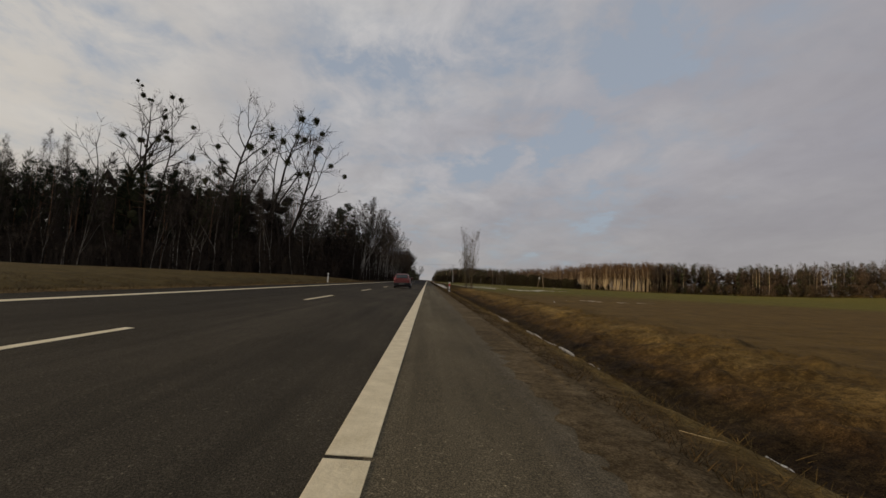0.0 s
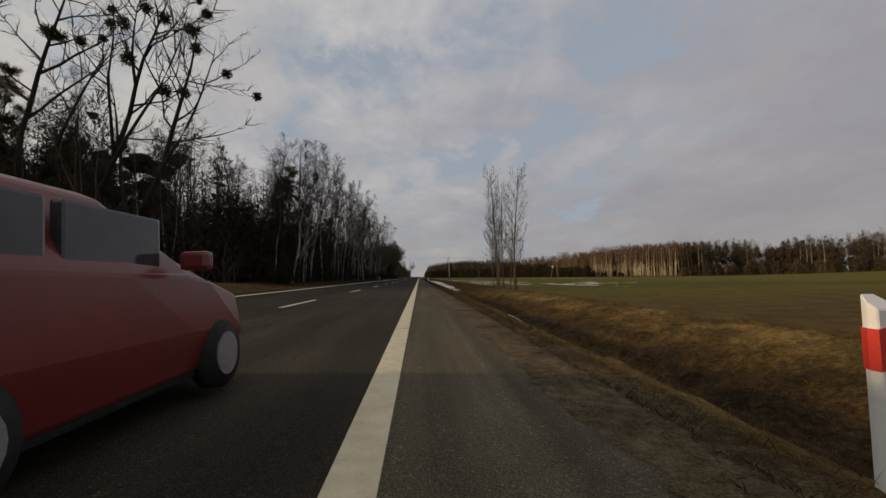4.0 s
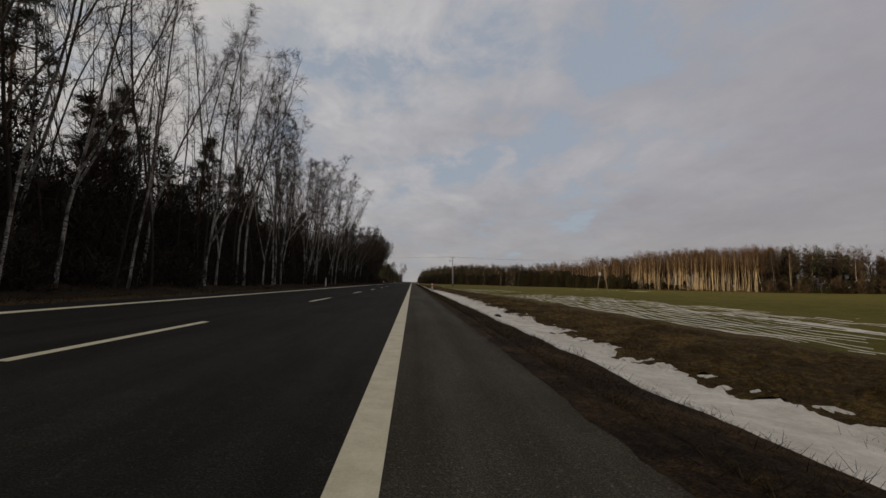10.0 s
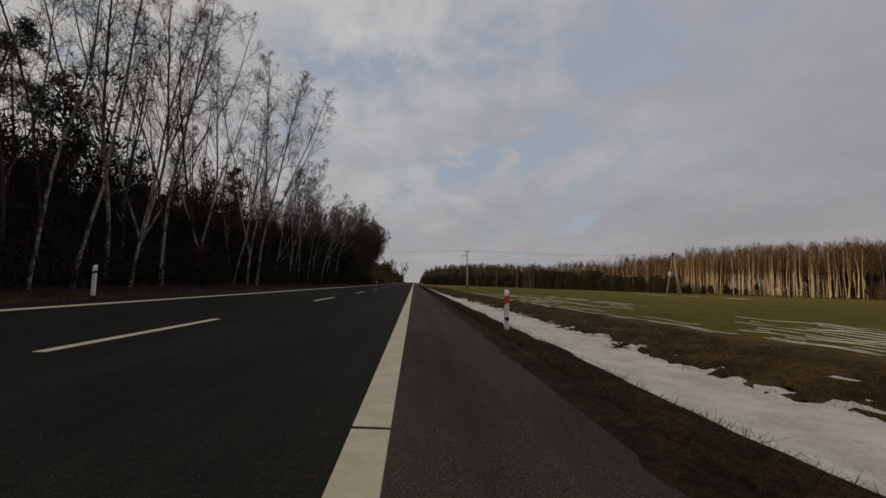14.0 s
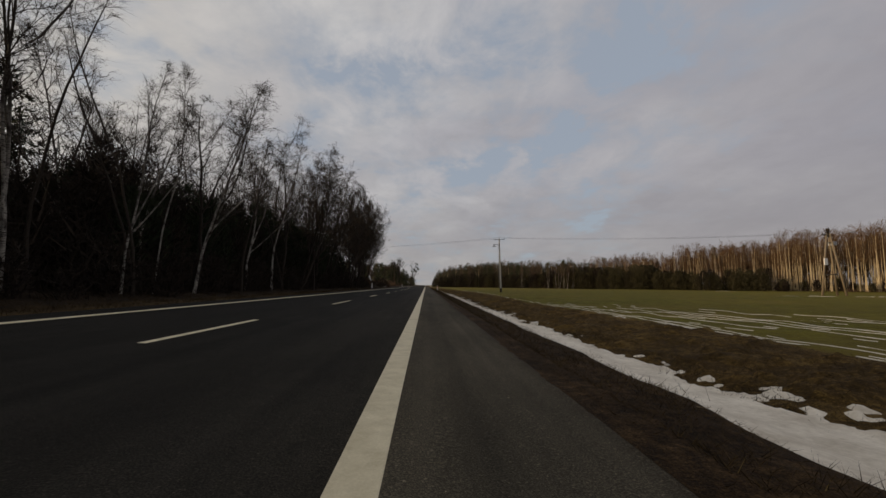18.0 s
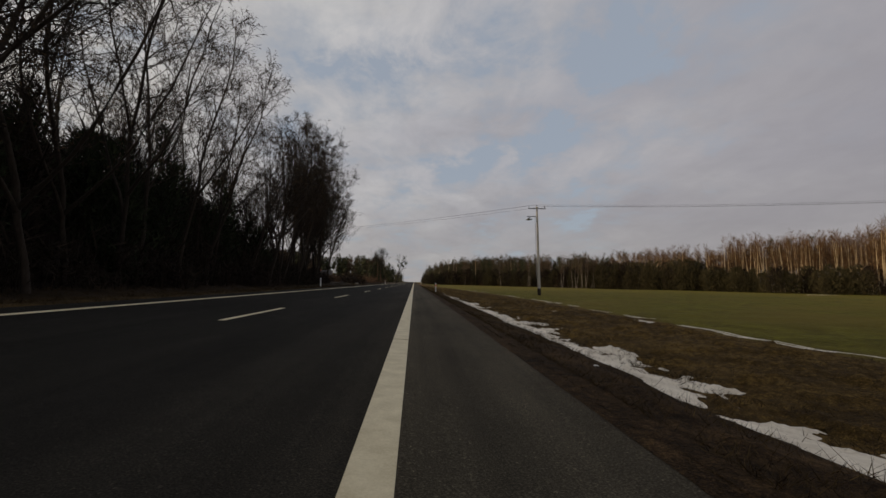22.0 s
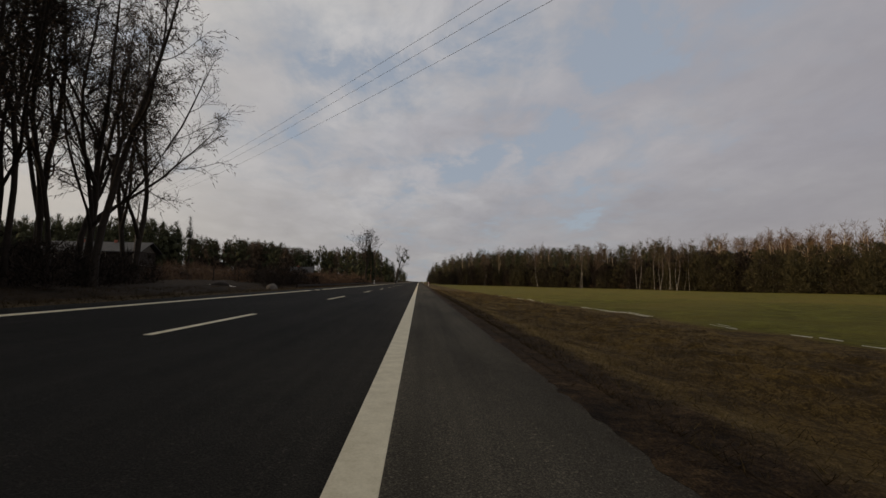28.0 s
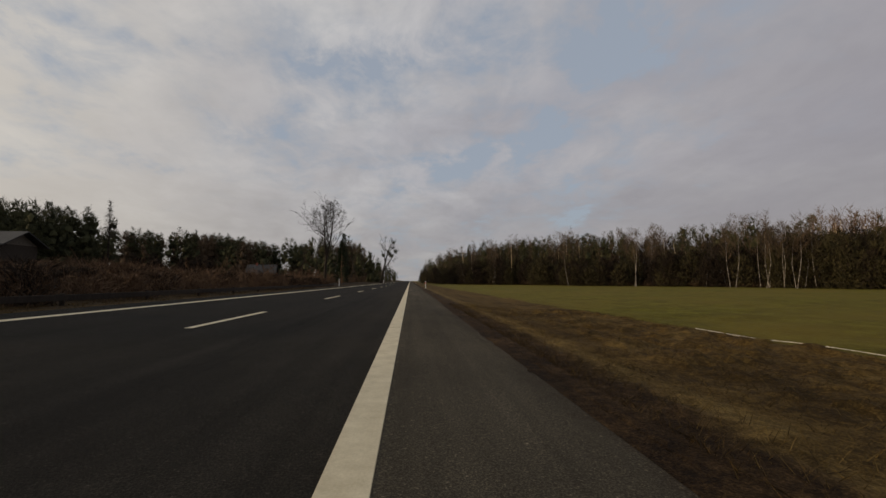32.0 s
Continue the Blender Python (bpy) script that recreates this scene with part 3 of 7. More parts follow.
def covers(gx, gy):
    """How much of each ground cover lies at a place."""
    fe = field_edge(gy) + 0.35 * wobble(gx, gy, 2.2) - 0.9 * (gy < 70)
    crop = smooth(-0.25, 0.35, gx - fe) * smooth(40, 95, gy + 0.25 * gx)
    crop = np.maximum(crop, 0.40 * smooth(-8.9, -10.5, gx) * smooth(78, 70, gy))
    plough = smooth(-0.25, 0.4, gx - fe) * (1 - smooth(40, 95, gy + 0.25 * gx))
    soil_w = np.interp(gy, [0, 60, 85, 230, 262, 400], [2.2, 2.5, 3.3, 3.5, 2.50, 2.45])
    ragged = 0.9 * chance(gx, gy, 0.7, 3.0)
    soil = smooth(0.25, -0.25, gx - soil_w - 0.22 * ragged) * (gx > 0) * np.interp(gy, [0, 50, 75, 90], [0.15, 0.3, 0.8, 1.0])
    soil = np.maximum(soil, (0.10 + 0.35 * chance(gx, gy, 1.6, 1.0)) * smooth(4.6, 5.4, gx) * smooth(10.5, 8.5, gx) * smooth(84, 100, gy) * smooth(262, 235, gy))
    soil = np.maximum(soil, (0.8 + 0.3 * ragged) * smooth(2.8, 3.1, gx) * smooth(6.2, 4.6, gx) * smooth(80, 68, gy))
    crest = np.interp(gy, [0, 60, 72, 250, 262, 400], [2.62, 2.72, 3.0, 2.68, 2.66, 2.62])
    matted = smooth(0.42, 0.0, np.abs(gx - crest - 0.12 * ragged)) * np.maximum(smooth(84, 60, gy), 0.72 * smooth(248, 264, gy)) * (0.6 + 0.35 * ragged)
    matted = np.maximum(matted, smooth(5.2, 6.6, gx) * smooth(0.3, -0.2, gx - fe) * smooth(96, 66, gy) * (0.36 + 0.5 * ragged))
    matted = np.maximum(matted, smooth(3.0, 3.6, gx) * smooth(0.3, -0.2, gx - fe) * smooth(252, 275, gy) * (0.0 + 0.35 * ragged))
    matted = np.maximum(matted, 0.6 * smooth(0.8, 0.0, np.abs(gx - fe)) * smooth(90, 110, gy) * smooth(262, 235, gy) * (0.4 + 0.5 * ragged))
    matted = np.maximum(matted, 0.8 * smooth(100, 120, gx) * smooth(90, 240, gx + gy * 0.6) * (0.7 + 0.4 * ragged))
    dust = smooth(2.5, 1.9, gx + 0.2 * ragged) * (gx > 0) * smooth(82, 60, gy)
    # leaf litter on the wood's floor; its dark colour also shades the left verge
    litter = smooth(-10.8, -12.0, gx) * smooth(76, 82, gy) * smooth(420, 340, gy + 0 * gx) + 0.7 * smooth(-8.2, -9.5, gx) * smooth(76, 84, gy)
    # half of that dark colour over the left grass at the start, to dim it
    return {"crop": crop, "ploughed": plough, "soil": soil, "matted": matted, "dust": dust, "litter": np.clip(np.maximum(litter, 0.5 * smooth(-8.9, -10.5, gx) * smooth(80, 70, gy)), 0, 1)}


def lay_covers(me, values):
    for name, value in values.items():
        at = me.attributes.new(name, "FLOAT", "POINT")
        at.data.foreach_set("value", np.clip(value, 0, 1).astype(np.float32).ravel())


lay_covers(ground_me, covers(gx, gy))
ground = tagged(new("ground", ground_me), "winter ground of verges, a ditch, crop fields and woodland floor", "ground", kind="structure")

# ---- road ----
g = Geo()
rx = np.array([-8.36, -8.30, -7.2, -5.3, -3.55, -1.8, 0.0, 0.9, 1.66, 1.82])
ry = np.concatenate([np.arange(-60, 0, 4.0), np.arange(0, 320, 0.45), np.arange(320, 420, 4.0), np.geomspace(420, 1900, 14)])
drop = np.array([-0.10, 0, 0, 0, 0, 0, 0, 0, -0.002, -0.10])
X, Y = np.meshgrid(rx, ry)
edge = np.where((np.abs(X - 1.74) < 0.12), 0.05 * chance(0 * X, Y, 1.3, 2.0), 0)
Z = FALL * X + drop[None, :]
k = len(rx)
i0 = (np.arange(len(ry) - 1)[:, None] * k + np.arange(k - 1)[None, :]).ravel()
g.add(np.stack([X + edge, Y, Z], -1).reshape(-1, 3), np.concatenate([np.stack([i0, i0 + 1, i0 + k + 1], 1), np.stack([i0, i0 + k + 1, i0 + k], 1)]))
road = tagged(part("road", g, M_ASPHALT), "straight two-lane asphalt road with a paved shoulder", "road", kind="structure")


def stripe(name, x, w, y0, y1, h=0.005):
    """A bar of road paint lying on the carriageway, a few millimetres proud."""
    gg = Geo()
    steps = max(2, int((y1 - y0) / 6) + 1)
    yy = np.linspace(y0, y1, steps)
    for dx in (0,):
        v, f = [], []
        for y in yy:
            wl = 0.006 * math.sin(y * 2.3)
            for ox, oz in ((-w / 2 - 0.004, -0.002), (-w / 2 + wl * 0.5, h), (w / 2 + wl, h), (w / 2 + 0.004, -0.002)):
                v.append((x + ox, y, FALL * (x + ox) + oz))
        for i in range(steps - 1):
            for j in range(3):
                p = i * 4 + j
                f += [(p, p + 1, p + 5), (p, p + 5, p + 4)]
        f += [(0, 2, 1), (0, 3, 2)]
        e = (steps - 1) * 4
        f += [(e, e + 1, e + 2), (e, e + 2, e + 3)]
        gg.add(v, f)
    return part(name, gg, M_PAINT, road)


for i in range(-4, 60):                # centre dashes, four metres on and eight off
    stripe("centre_dash", -LANE, 0.12, 12 * i - 3.92, 12 * i)
JOINT = 14.42                          # the machine's joints in the edge line
for i in range(-4, 40):
    stripe("edge_line", 0.0, 0.238, 8.42 + JOINT * i + 0.025, 8.42 + JOINT * (i + 1) - 0.025)
stripe("edge_line", 0.0, 0.238, 8.42 + JOINT * 40, 1500)
for y0, y1 in ((-60, 283.3), (284.6, 285.6), (286.8, 900)):
    stripe("far_edge_line", -2 * LANE, 0.238, y0, y1)


# ---- trees ----
def unit(v):
    v = np.asarray(v, float)
    return v / (np.linalg.norm(v) + 1e-9)


def turn_from(rng, axis, degrees, around=None):
    """A direction that leaves axis by an angle, at a random or given turn round it."""
    a = unit(axis)
    u = unit(np.cross(a, (0.31, 0.91, 0.27)))
    w = np.cross(a, u)
    t = rng.uniform(0, 2 * math.pi) if around is None else around
    s = radians(degrees)
    return unit(a * math.cos(s) + (u * math.cos(t) + w * math.sin(t)) * math.sin(s))


def limb(rng, p, d, length, segs, bend, lift):
    """A wandering line of points; lift bends it up (or down) on the way."""
    pts, d = [np.asarray(p, float)], unit(d)
    for i in range(segs):
        d = unit(d + rng.normal(0, bend, 3) + np.array([0, 0, lift * (i + 1) / segs]))
        pts.append(pts[-1] + d * length / segs)
    return np.array(pts)


def along(pts, t):
    t = t * (len(pts) - 1)
    i = min(int(t), len(pts) - 2)
    return pts[i] + (pts[i + 1] - pts[i]) * (t - i), unit(pts[i + 1] - pts[i])


def bare_tree(seed, h, r, lean=(0, 0), start=0.3, n1=22, ang=40, spread=0.30, shape=0.8, n2=7, n3=5, lift1=0.25, droop=-0.25, twig=0.006, forks=0, bend=0.05, twig_len=0.55, leaves=0, kink=0.12, slim=1.0):
    """Trunk and crown of a leafless tree; the crown is limbs, branches and twigs, thinning outwards."""
    rng = np.random.default_rng(seed)
    trunk, crown, leaf = Geo(), Geo(), Geo()
    stems = []
    main = limb(rng, (0, 0, -0.25), (lean[0], lean[1], 1), h * 1.0, 11, bend, 0.10)
    main[:, 2] *= h / main[-1, 2]
    stems.append((main, r, 0.0))
    for i in range(forks):
        t = rng.uniform(0.12, 0.5)
        p, d = along(main, t)
        s = limb(rng, p, turn_from(rng, d, rng.uniform(16, 30)), h * (1 - t) * rng.uniform(0.75, 0.95), 8, bend, 0.2)
        stems.append((s, r * (1 - t) * 0.72, 0.15))
    for pts, rr, _ in stems:
        k = len(pts)
        rad = rr * (1 - np.linspace(0, 1, k)) ** 0.75 + 0.012
        rad[0] *= 1.35
        trunk.tube(pts, rad, 7)
    bases, tips, wid = [], [], []
    for pts, rr, t0 in stems:
        m = n1 if pts is main else max(5, n1 // 2)
        for i in range(m):
            t = max(t0, start if pts is main else 0.15) + (1 - max(t0, start if pts is main else 0.15)) * ((i + rng.uniform(0, 1)) / m) ** 0.9
            t = min(t, 0.985)
            p, d = along(pts, t)
            q = (t - start) / (1 - start)
            L = h * spread * max(0.12, (1 - q) ** shape + 0.10) * rng.uniform(0.6, 1.15)
            L *= 0.55 + 0.45 * min(1, q * 4 + 0.3)
            b = limb(rng, p, turn_from(rng, d, ang * rng.uniform(0.75, 1.25)), L, 5, kink, lift1)
            br = slim * max(0.010, min(rr * 0.42, 0.012 * L + 0.006) * (1 - 0.4 * q))
            crown.tube(b, np.linspace(br, 0.006 * slim, 6), 4)
            for j in range(n2):
                s = rng.uniform(0.18, 1.0)
                p2, d2 = along(b, s)
                L2 = L * rng.uniform(0.28, 0.5) * (1.15 - 0.5 * s)
                c = limb(rng, p2, turn_from(rng, d2, rng.uniform(25, 55)), L2, 3, kink, droop * 0.4 + lift1 * 0.3)
                crown.tube(c, [br * 0.45 + 0.003, br * 0.34 + 0.003, 0.006, 0.0], 3)
                for _ in range(n3):
                    p3, d3 = along(c, rng.uniform(0.2, 1.0))
                    e = turn_from(rng, d3, rng.uniform(20, 60)) * twig_len * rng.uniform(0.5, 1.2)
                    e[2] += droop * np.linalg.norm(e) * 0.7
                    bases.append(p3)
                    tips.append(p3 + e)
                    wid.append(twig)
                    if leaves and rng.random() < leaves:
                        leaf.spikes([p3 + e * rng.uniform(0.5, 1)], [p3 + e + rng.normal(0, 0.06, 3) + np.array([0, 0, -0.08])], [0.028])
    crown.leaves(bases, tips, np.array(wid) * 1.1, rng)
    return trunk, crown, leaf


def tree_thing(name, label, seed, bark, twigs, **how):
    root = thing(name, label, "tree")
    trunk, crown, leaf = bare_tree(seed, **how)
    part("trunk", trunk, bark, root, smooth=True)
    part("crown", crown, twigs, root)
    if leaf.count:
        part("leaves", leaf, M_LEAF, root, "withered brown leaves and cones")
    return root


def clump(geo, rng, centre, size, count, length, width, flat=0.7, up=0.25):
    """A tuft of needles or twigs that bristle outwards from inside a flattened ball."""
    d = rng.normal(0, 1, (count, 3))
    d /= np.linalg.norm(d, axis=1)[:, None]
    base = np.asarray(centre) + d * size * rng.uniform(0.1, 0.8, (count, 1)) * np.array([1, 1, flat])
    way_out = d + rng.normal(0, 0.5, (count, 3)) + np.array([0, 0, up])
    way_out /= np.linalg.norm(way_out, axis=1)[:, None]
    geo.spikes(base, base + way_out * length * rng.uniform(0.6, 1.3, (count, 1)), width)


def pine_geo(seed, h, r, crown_from=0.55, wide=0.16, boughs=24, tufts=4, needles=38, length=0.42, width=0.028):
    rng = np.random.default_rng(seed)
    trunk, need = Geo(), Geo()
    main = limb(rng, (0, 0, -0.25), (rng.normal(0, 0.03), rng.normal(0, 0.03), 1), h, 9, 0.035, 0.1)
    main[:, 2] *= h / main[-1, 2]
    trunk.tube(main, r * (1 - np.linspace(0, 1, 10)) ** 0.7 + 0.02, 7)
    for i in range(boughs):
        q = (i + rng.uniform(0, 1)) / boughs
        t = crown_from + (1 - crown_from) * q
        p, d = along(main, min(t, 0.985))
        L = h * wide * ((1 - q) ** 0.6 + 0.18) * rng.uniform(0.55, 1.25)
        b = limb(rng, p, turn_from(rng, d, 80 - 35 * q), L, 4, 0.16, 0.22)
        trunk.tube(b, np.linspace(0.05 * (1 - q) + 0.018, 0.01, 5), 4)
        for j in range(tufts):
            c, _ = along(b, rng.uniform(0.45, 1.0))
            clump(need, rng, c + rng.normal(0, 0.18, 3), rng.uniform(0.35, 0.65), needles, length, width, 0.55)
    for i in range(6):                 # dead stubs below the crown
        p, d = along(main, rng.uniform(0.3, crown_from))
        b = limb(rng, p, turn_from(rng, d, 85), rng.uniform(0.5, 1.4), 2, 0.1, -0.1)
        trunk.tube(b, [0.02, 0.014, 0.0], 3)
    return trunk, need


def pine_thing(seed, label, **how):
    root = thing("pine_tree", label, "tree")
    trunk, need = pine_geo(seed, **how)
    part("trunk", trunk, M_PINEBARK, root, smooth=True)
    part("crown", need, M_NEEDLE, root, "dark green needle tufts")
    return root


def spot(x, y, turn=0.0, size=1.0, tall=1.0, sink=0.0):
    return pose(x, y, land_at(x, y) - sink, 0, 0, turn) @ Matrix.Diagonal((size, size, size * tall, 1))


class Kinds:
    """Trees to copy from: the first use stands the made tree itself, later ones copy it."""

    def __init__(self):
        self.made = {}

    def stand(self, key, maker, m, group=""):
        if key not in self.made:
            self.made[key] = maker()
            self.made[key].matrix_basis = m
            ob = self.made[key]
        else:
            src = self.made[key]
            keep = src.matrix_basis.copy()
            src.matrix_basis = Matrix.Identity(4)
            ob = copy_thing(src, m)
            src.matrix_basis = keep
        if group:
            ob["group"] = group
        return ob


kinds = Kinds()
L_BIRCH = "bare silver birch with white bark at the wood's edge"


def birch_maker(i):
    rng = np.random.default_rng(500 + i)
    lean = (rng.uniform(0.0, 0.09), rng.normal(0.10, 0.08))
    return lambda: tree_thing("birch_tree", L_BIRCH, 100 + i, M_BIRCH, M_TWIG, h=17.5, r=rng.uniform(0.052, 0.085), lean=lean, start=rng.uniform(0.34, 0.5), n1=24, ang=31, spread=0.19, shape=0.6, n2=9, n3=8, lift1=0.30, droop=-0.30, twig=0.0056, forks=int(rng.integers(0, 3)), bend=0.06, twig_len=0.62, kink=0.13, slim=0.8)


def dark_maker(i):
    rng = np.random.default_rng(700 + i)
    lean = (rng.uniform(0.0, 0.16), rng.normal(0, 0.08))
    return lambda: tree_thing("alder_tree", "bare dark alder with a wide branching crown", 200 + i, M_BARK, M_BARK, h=17.5, r=rng.uniform(0.075, 0.12), lean=lean, start=rng.uniform(0.24, 0.36), n1=24, ang=42, spread=0.25, shape=0.55, n2=10, n3=8, lift1=0.34, droop=-0.05, twig=0.0075, forks=int(rng.integers(1, 4)), bend=0.08, twig_len=0.45, kink=0.2, leaves=0.25, slim=0.9)


def slim_maker(i):
    rng = np.random.default_rng(900 + i)
    lean = (rng.uniform(-0.02, 0.12), rng.normal(0, 0.06))
    return lambda: tree_thing("slim_tree", "slender bare young tree with dark bark", 300 + i, M_BARK, M_TWIG, h=15.5, r=rng.uniform(0.045, 0.07), lean=lean, start=0.42, n1=16, ang=33, spread=0.19, n2=7, n3=6, lift1=0.28, droop=-0.1, twig=0.0052, bend=0.06, twig_len=0.5, kink=0.15, slim=0.8)


def pine_maker(i):
    return lambda: pine_thing(400 + i, "Scots pine with a dark ragged crown", h=19.0, r=0.17, crown_from=0.52 + 0.06 * (i % 3), wide=0.13 + 0.02 * (i % 2))


rng = np.random.default_rng(11)
wood = "trees along the wood's edge"


def edge_height(y):
    return float(np.interp(y, [84, 92, 100, 105, 109, 118, 128, 134, 145, 160, 170, 177, 184, 191, 199, 207, 217, 225, 238, 250, 258, 268, 282], [13.0, 14.5, 17.5, 16.5, 14.5, 17.5, 19.0, 18.0, 15.2, 15.5, 17.5, 13.0, 14.5, 12.8, 12.8, 13.0, 14.5, 15.6, 15.5, 16.0, 15.5, 15.0, 15.5]))


def wood_front(y):
    """Where the wood ends towards the road: level with it at first, then slanting back round the house plot."""
    return np.interp(y, [84, 252, 262, 270, 276, 282], [-12.2, -12.2, -12.8, -13.6, -15.2, -18.0])


y = 86.0
while y < 276:
    h = edge_height(y) * rng.uniform(0.86, 1.05)
    dark = smooth(185, 225, y) > rng.random()
    x = float(wood_front(y)) - rng.uniform(0, 2.6)
    if dark:
        i = int(rng.integers(0, 5))
        kinds.stand(("dark", i), dark_maker(i), spot(x, y, rng.uniform(-50, 50), 1.0, h / 17.5), wood)
        y += rng.uniform(2.2, 3.8)
    else:
        i = int(rng.integers(0, 8))
        if rng.random() < 0.50:
            kinds.stand(("birch", i), birch_maker(i), spot(x, y, rng.uniform(-45, 45), rng.uniform(0.9, 1.1), h / 17.5), wood)
        else:
            i %= 4
            kinds.stand(("slim", i), slim_maker(i), spot(x, y, rng.uniform(-60, 60), 1.0, h / 16.5), wood)
        y += rng.uniform(1.6, 3.2)

y = 88.0
while y < 268:                         # the second and third rows
    for row in (0, 1):
        h = edge_height(y) * rng.uniform(0.85, 1.05)
        x = -16.5 - 5.0 * row - rng.uniform(0, 4.0)
        u = rng.random()
        if u < 0.12 and 95 < y < 215:
            i = int(rng.integers(0, 4))
            kinds.stand(("pine", i), pine_maker(i), spot(x - 4, y, rng.uniform(0, 360), rng.uniform(0.9, 1.05), h / 19 * 1.04), wood)
        elif u < 0.12 + 0.45 * float(smooth(185, 225, y)):
            i = int(rng.integers(0, 5))
            kinds.stand(("dark", i), dark_maker(i), spot(x, y, rng.uniform(0, 360), 1.0, h / 17.5), wood)
        elif u < 0.36:
            i = int(rng.integers(0, 8))
            kinds.stand(("birch", i), birch_maker(i), spot(x, y, rng.uniform(0, 360), 1.0, h / 17.5), wood)
        else:
            i = int(rng.integers(0, 4))
            kinds.stand(("slim", i), slim_maker(i), spot(x, y, rng.uniform(0, 360), 1.0, h / 15.5), wood)
    y += rng.uniform(3.6, 5.2)

for i in range(8):                     # the close group of alders that ends the wood
    y = 256 + 20 * (i / 7) + rng.uniform(-0.6, 0.6)
    x = float(wood_front(y)) - rng.uniform(0.3, 6.0)
    j = int(rng.integers(0, 5))
    kinds.stand(("dark", j), dark_maker(j), spot(x, y, rng.uniform(0, 360), rng.uniform(0.85, 1.0), rng.uniform(0.9, 1.05)), wood)

for i, (bx, by, bh) in enumerate(((-13.9, 273.0, 14.5), (-16.0, 275.6, 15.0), (-18.6, 278.2, 15.5), (-14.8, 269.0, 16.5), (-17.5, 274.5, 17.0), (-17.2, 281.0, 15.5), (-20.0, 284.0, 16.0))):
    corner = tree_thing("alder_tree", "bare dark alder with a dense fine crown at the wood's corner", 150 + i, M_BARK, M_BARK, h=bh, r=0.16, lean=(0.0, 0.0), start=0.26, n1=25, ang=44, spread=0.20, shape=0.5, n2=8, n3=7, lift1=0.2, droop=-0.2, twig=0.008, forks=2, bend=0.07, twig_len=0.6, kink=0.18, leaves=0.5)
    corner.matrix_basis = spot(bx, by, 70 * i)
    corner["group"] = wood

for i, (bx, by) in enumerate(((-12.6, 244.5), (-13.4, 247.5), (-12.5, 250.5), (-13.6, 253.0), (-12.7, 256.0), (-14.2, 259.0), (-13.2, 262.5))):
    kinds.stand(("dark", i % 5), dark_maker(i % 5), spot(bx, by, 50 * i, 0.9, 1.0), wood)

# white birches that stand out before the dark inside, one by one
for i, (bx, by, bh, bs, bt) in enumerate(((-12.5, 91.8, 14.5, 0.9, 20), (-12.4, 94.3, 16.5, 1.0, -10), (-12.5, 100.7, 18.0, 0.9, 30), (-12.6, 111.7, 14.0, 0.8, 0), (-12.5, 115.9, 16.5, 0.8, 15), (-12.2, 113.4, 16.0, 0.9, -25), (-12.5, 119.8, 18.0, 0.8, 5), (-12.6, 127.0, 19.5, 1.0, 30), (-12.3, 132.4, 18.5, 1.05, -15), (-12.6, 137.3, 16.5, 0.9, 10), (-12.3, 138.9, 17.0, 0.8, 25), (-12.6, 140.4, 17.5, 0.9, -5), (-12.5, 142.0, 17.0, 1.0, 40), (-12.4, 150.2, 15.0, 0.9, 20), (-12.7, 152.4, 15.5, 0.9, -20), (-12.5, 155.4, 15.5, 0.8, 0), (-12.6, 157.9, 17.0, 1.0, 30), (-12.8, 169.5, 18.5, 1.05, 10), (-12.5, 179.2, 14.0, 0.8, -10), (-12.8, 183.6, 13.0, 0.8, 15), (-12.9, 189.0, 11.5, 0.7, 35), (-13.0, 191.3, 12.0, 0.7, 5))):
    kinds.stand(("birch", i % 8), birch_maker(i % 8), spot(bx, by, bt, bs, bh / 17.5 / bs), wood)

# the old forked birch at the wood's near corner
old_birch = tree_thing("birch_tree", "old forked silver birch with a spreading crown", 171, M_BIRCH, M_TWIG, h=14.5, r=0.125, lean=(0.10, 0.08), start=0.26, n1=18, ang=46, spread=0.27, shape=0.6, n2=9, n3=8, lift1=0.3, droop=-0.12, twig=0.006, forks=3, bend=0.08, twig_len=0.6, kink=0.17)
old_birch.matrix_basis = spot(-12.6, 87.6, 0)
old_birch["group"] = wood

# the end of the wood that faces the open grass at the start
x = -17.0
while x > -92:
    u = rng.random() if x < -27 else 0.9
    y = 82.0 + rng.uniform(0, 5.0)
    if u < 0.36:
        i = int(rng.integers(0, 4))
        kinds.stand(("pine", i), pine_maker(i), spot(x, y + 3, rng.uniform(0, 360), 1.0, rng.uniform(0.92, 1.10)), wood)
    elif u < 0.5:
        i = int(rng.integers(0, 8))
        kinds.stand(("birch", i), birch_maker(i), spot(x, y - 1, rng.uniform(0, 360), 0.9, rng.uniform(0.75, 0.95)), wood)
    else:
        i = int(rng.integers(0, 4))
        kinds.stand(("slim", i), slim_maker(i), spot(x, y, rng.uniform(0, 360), 1.0, rng.uniform(0.85, 1.0) * (1.0 if x > -27 else 1.2)), wood)
    x -= rng.uniform(1.6, 3.0)


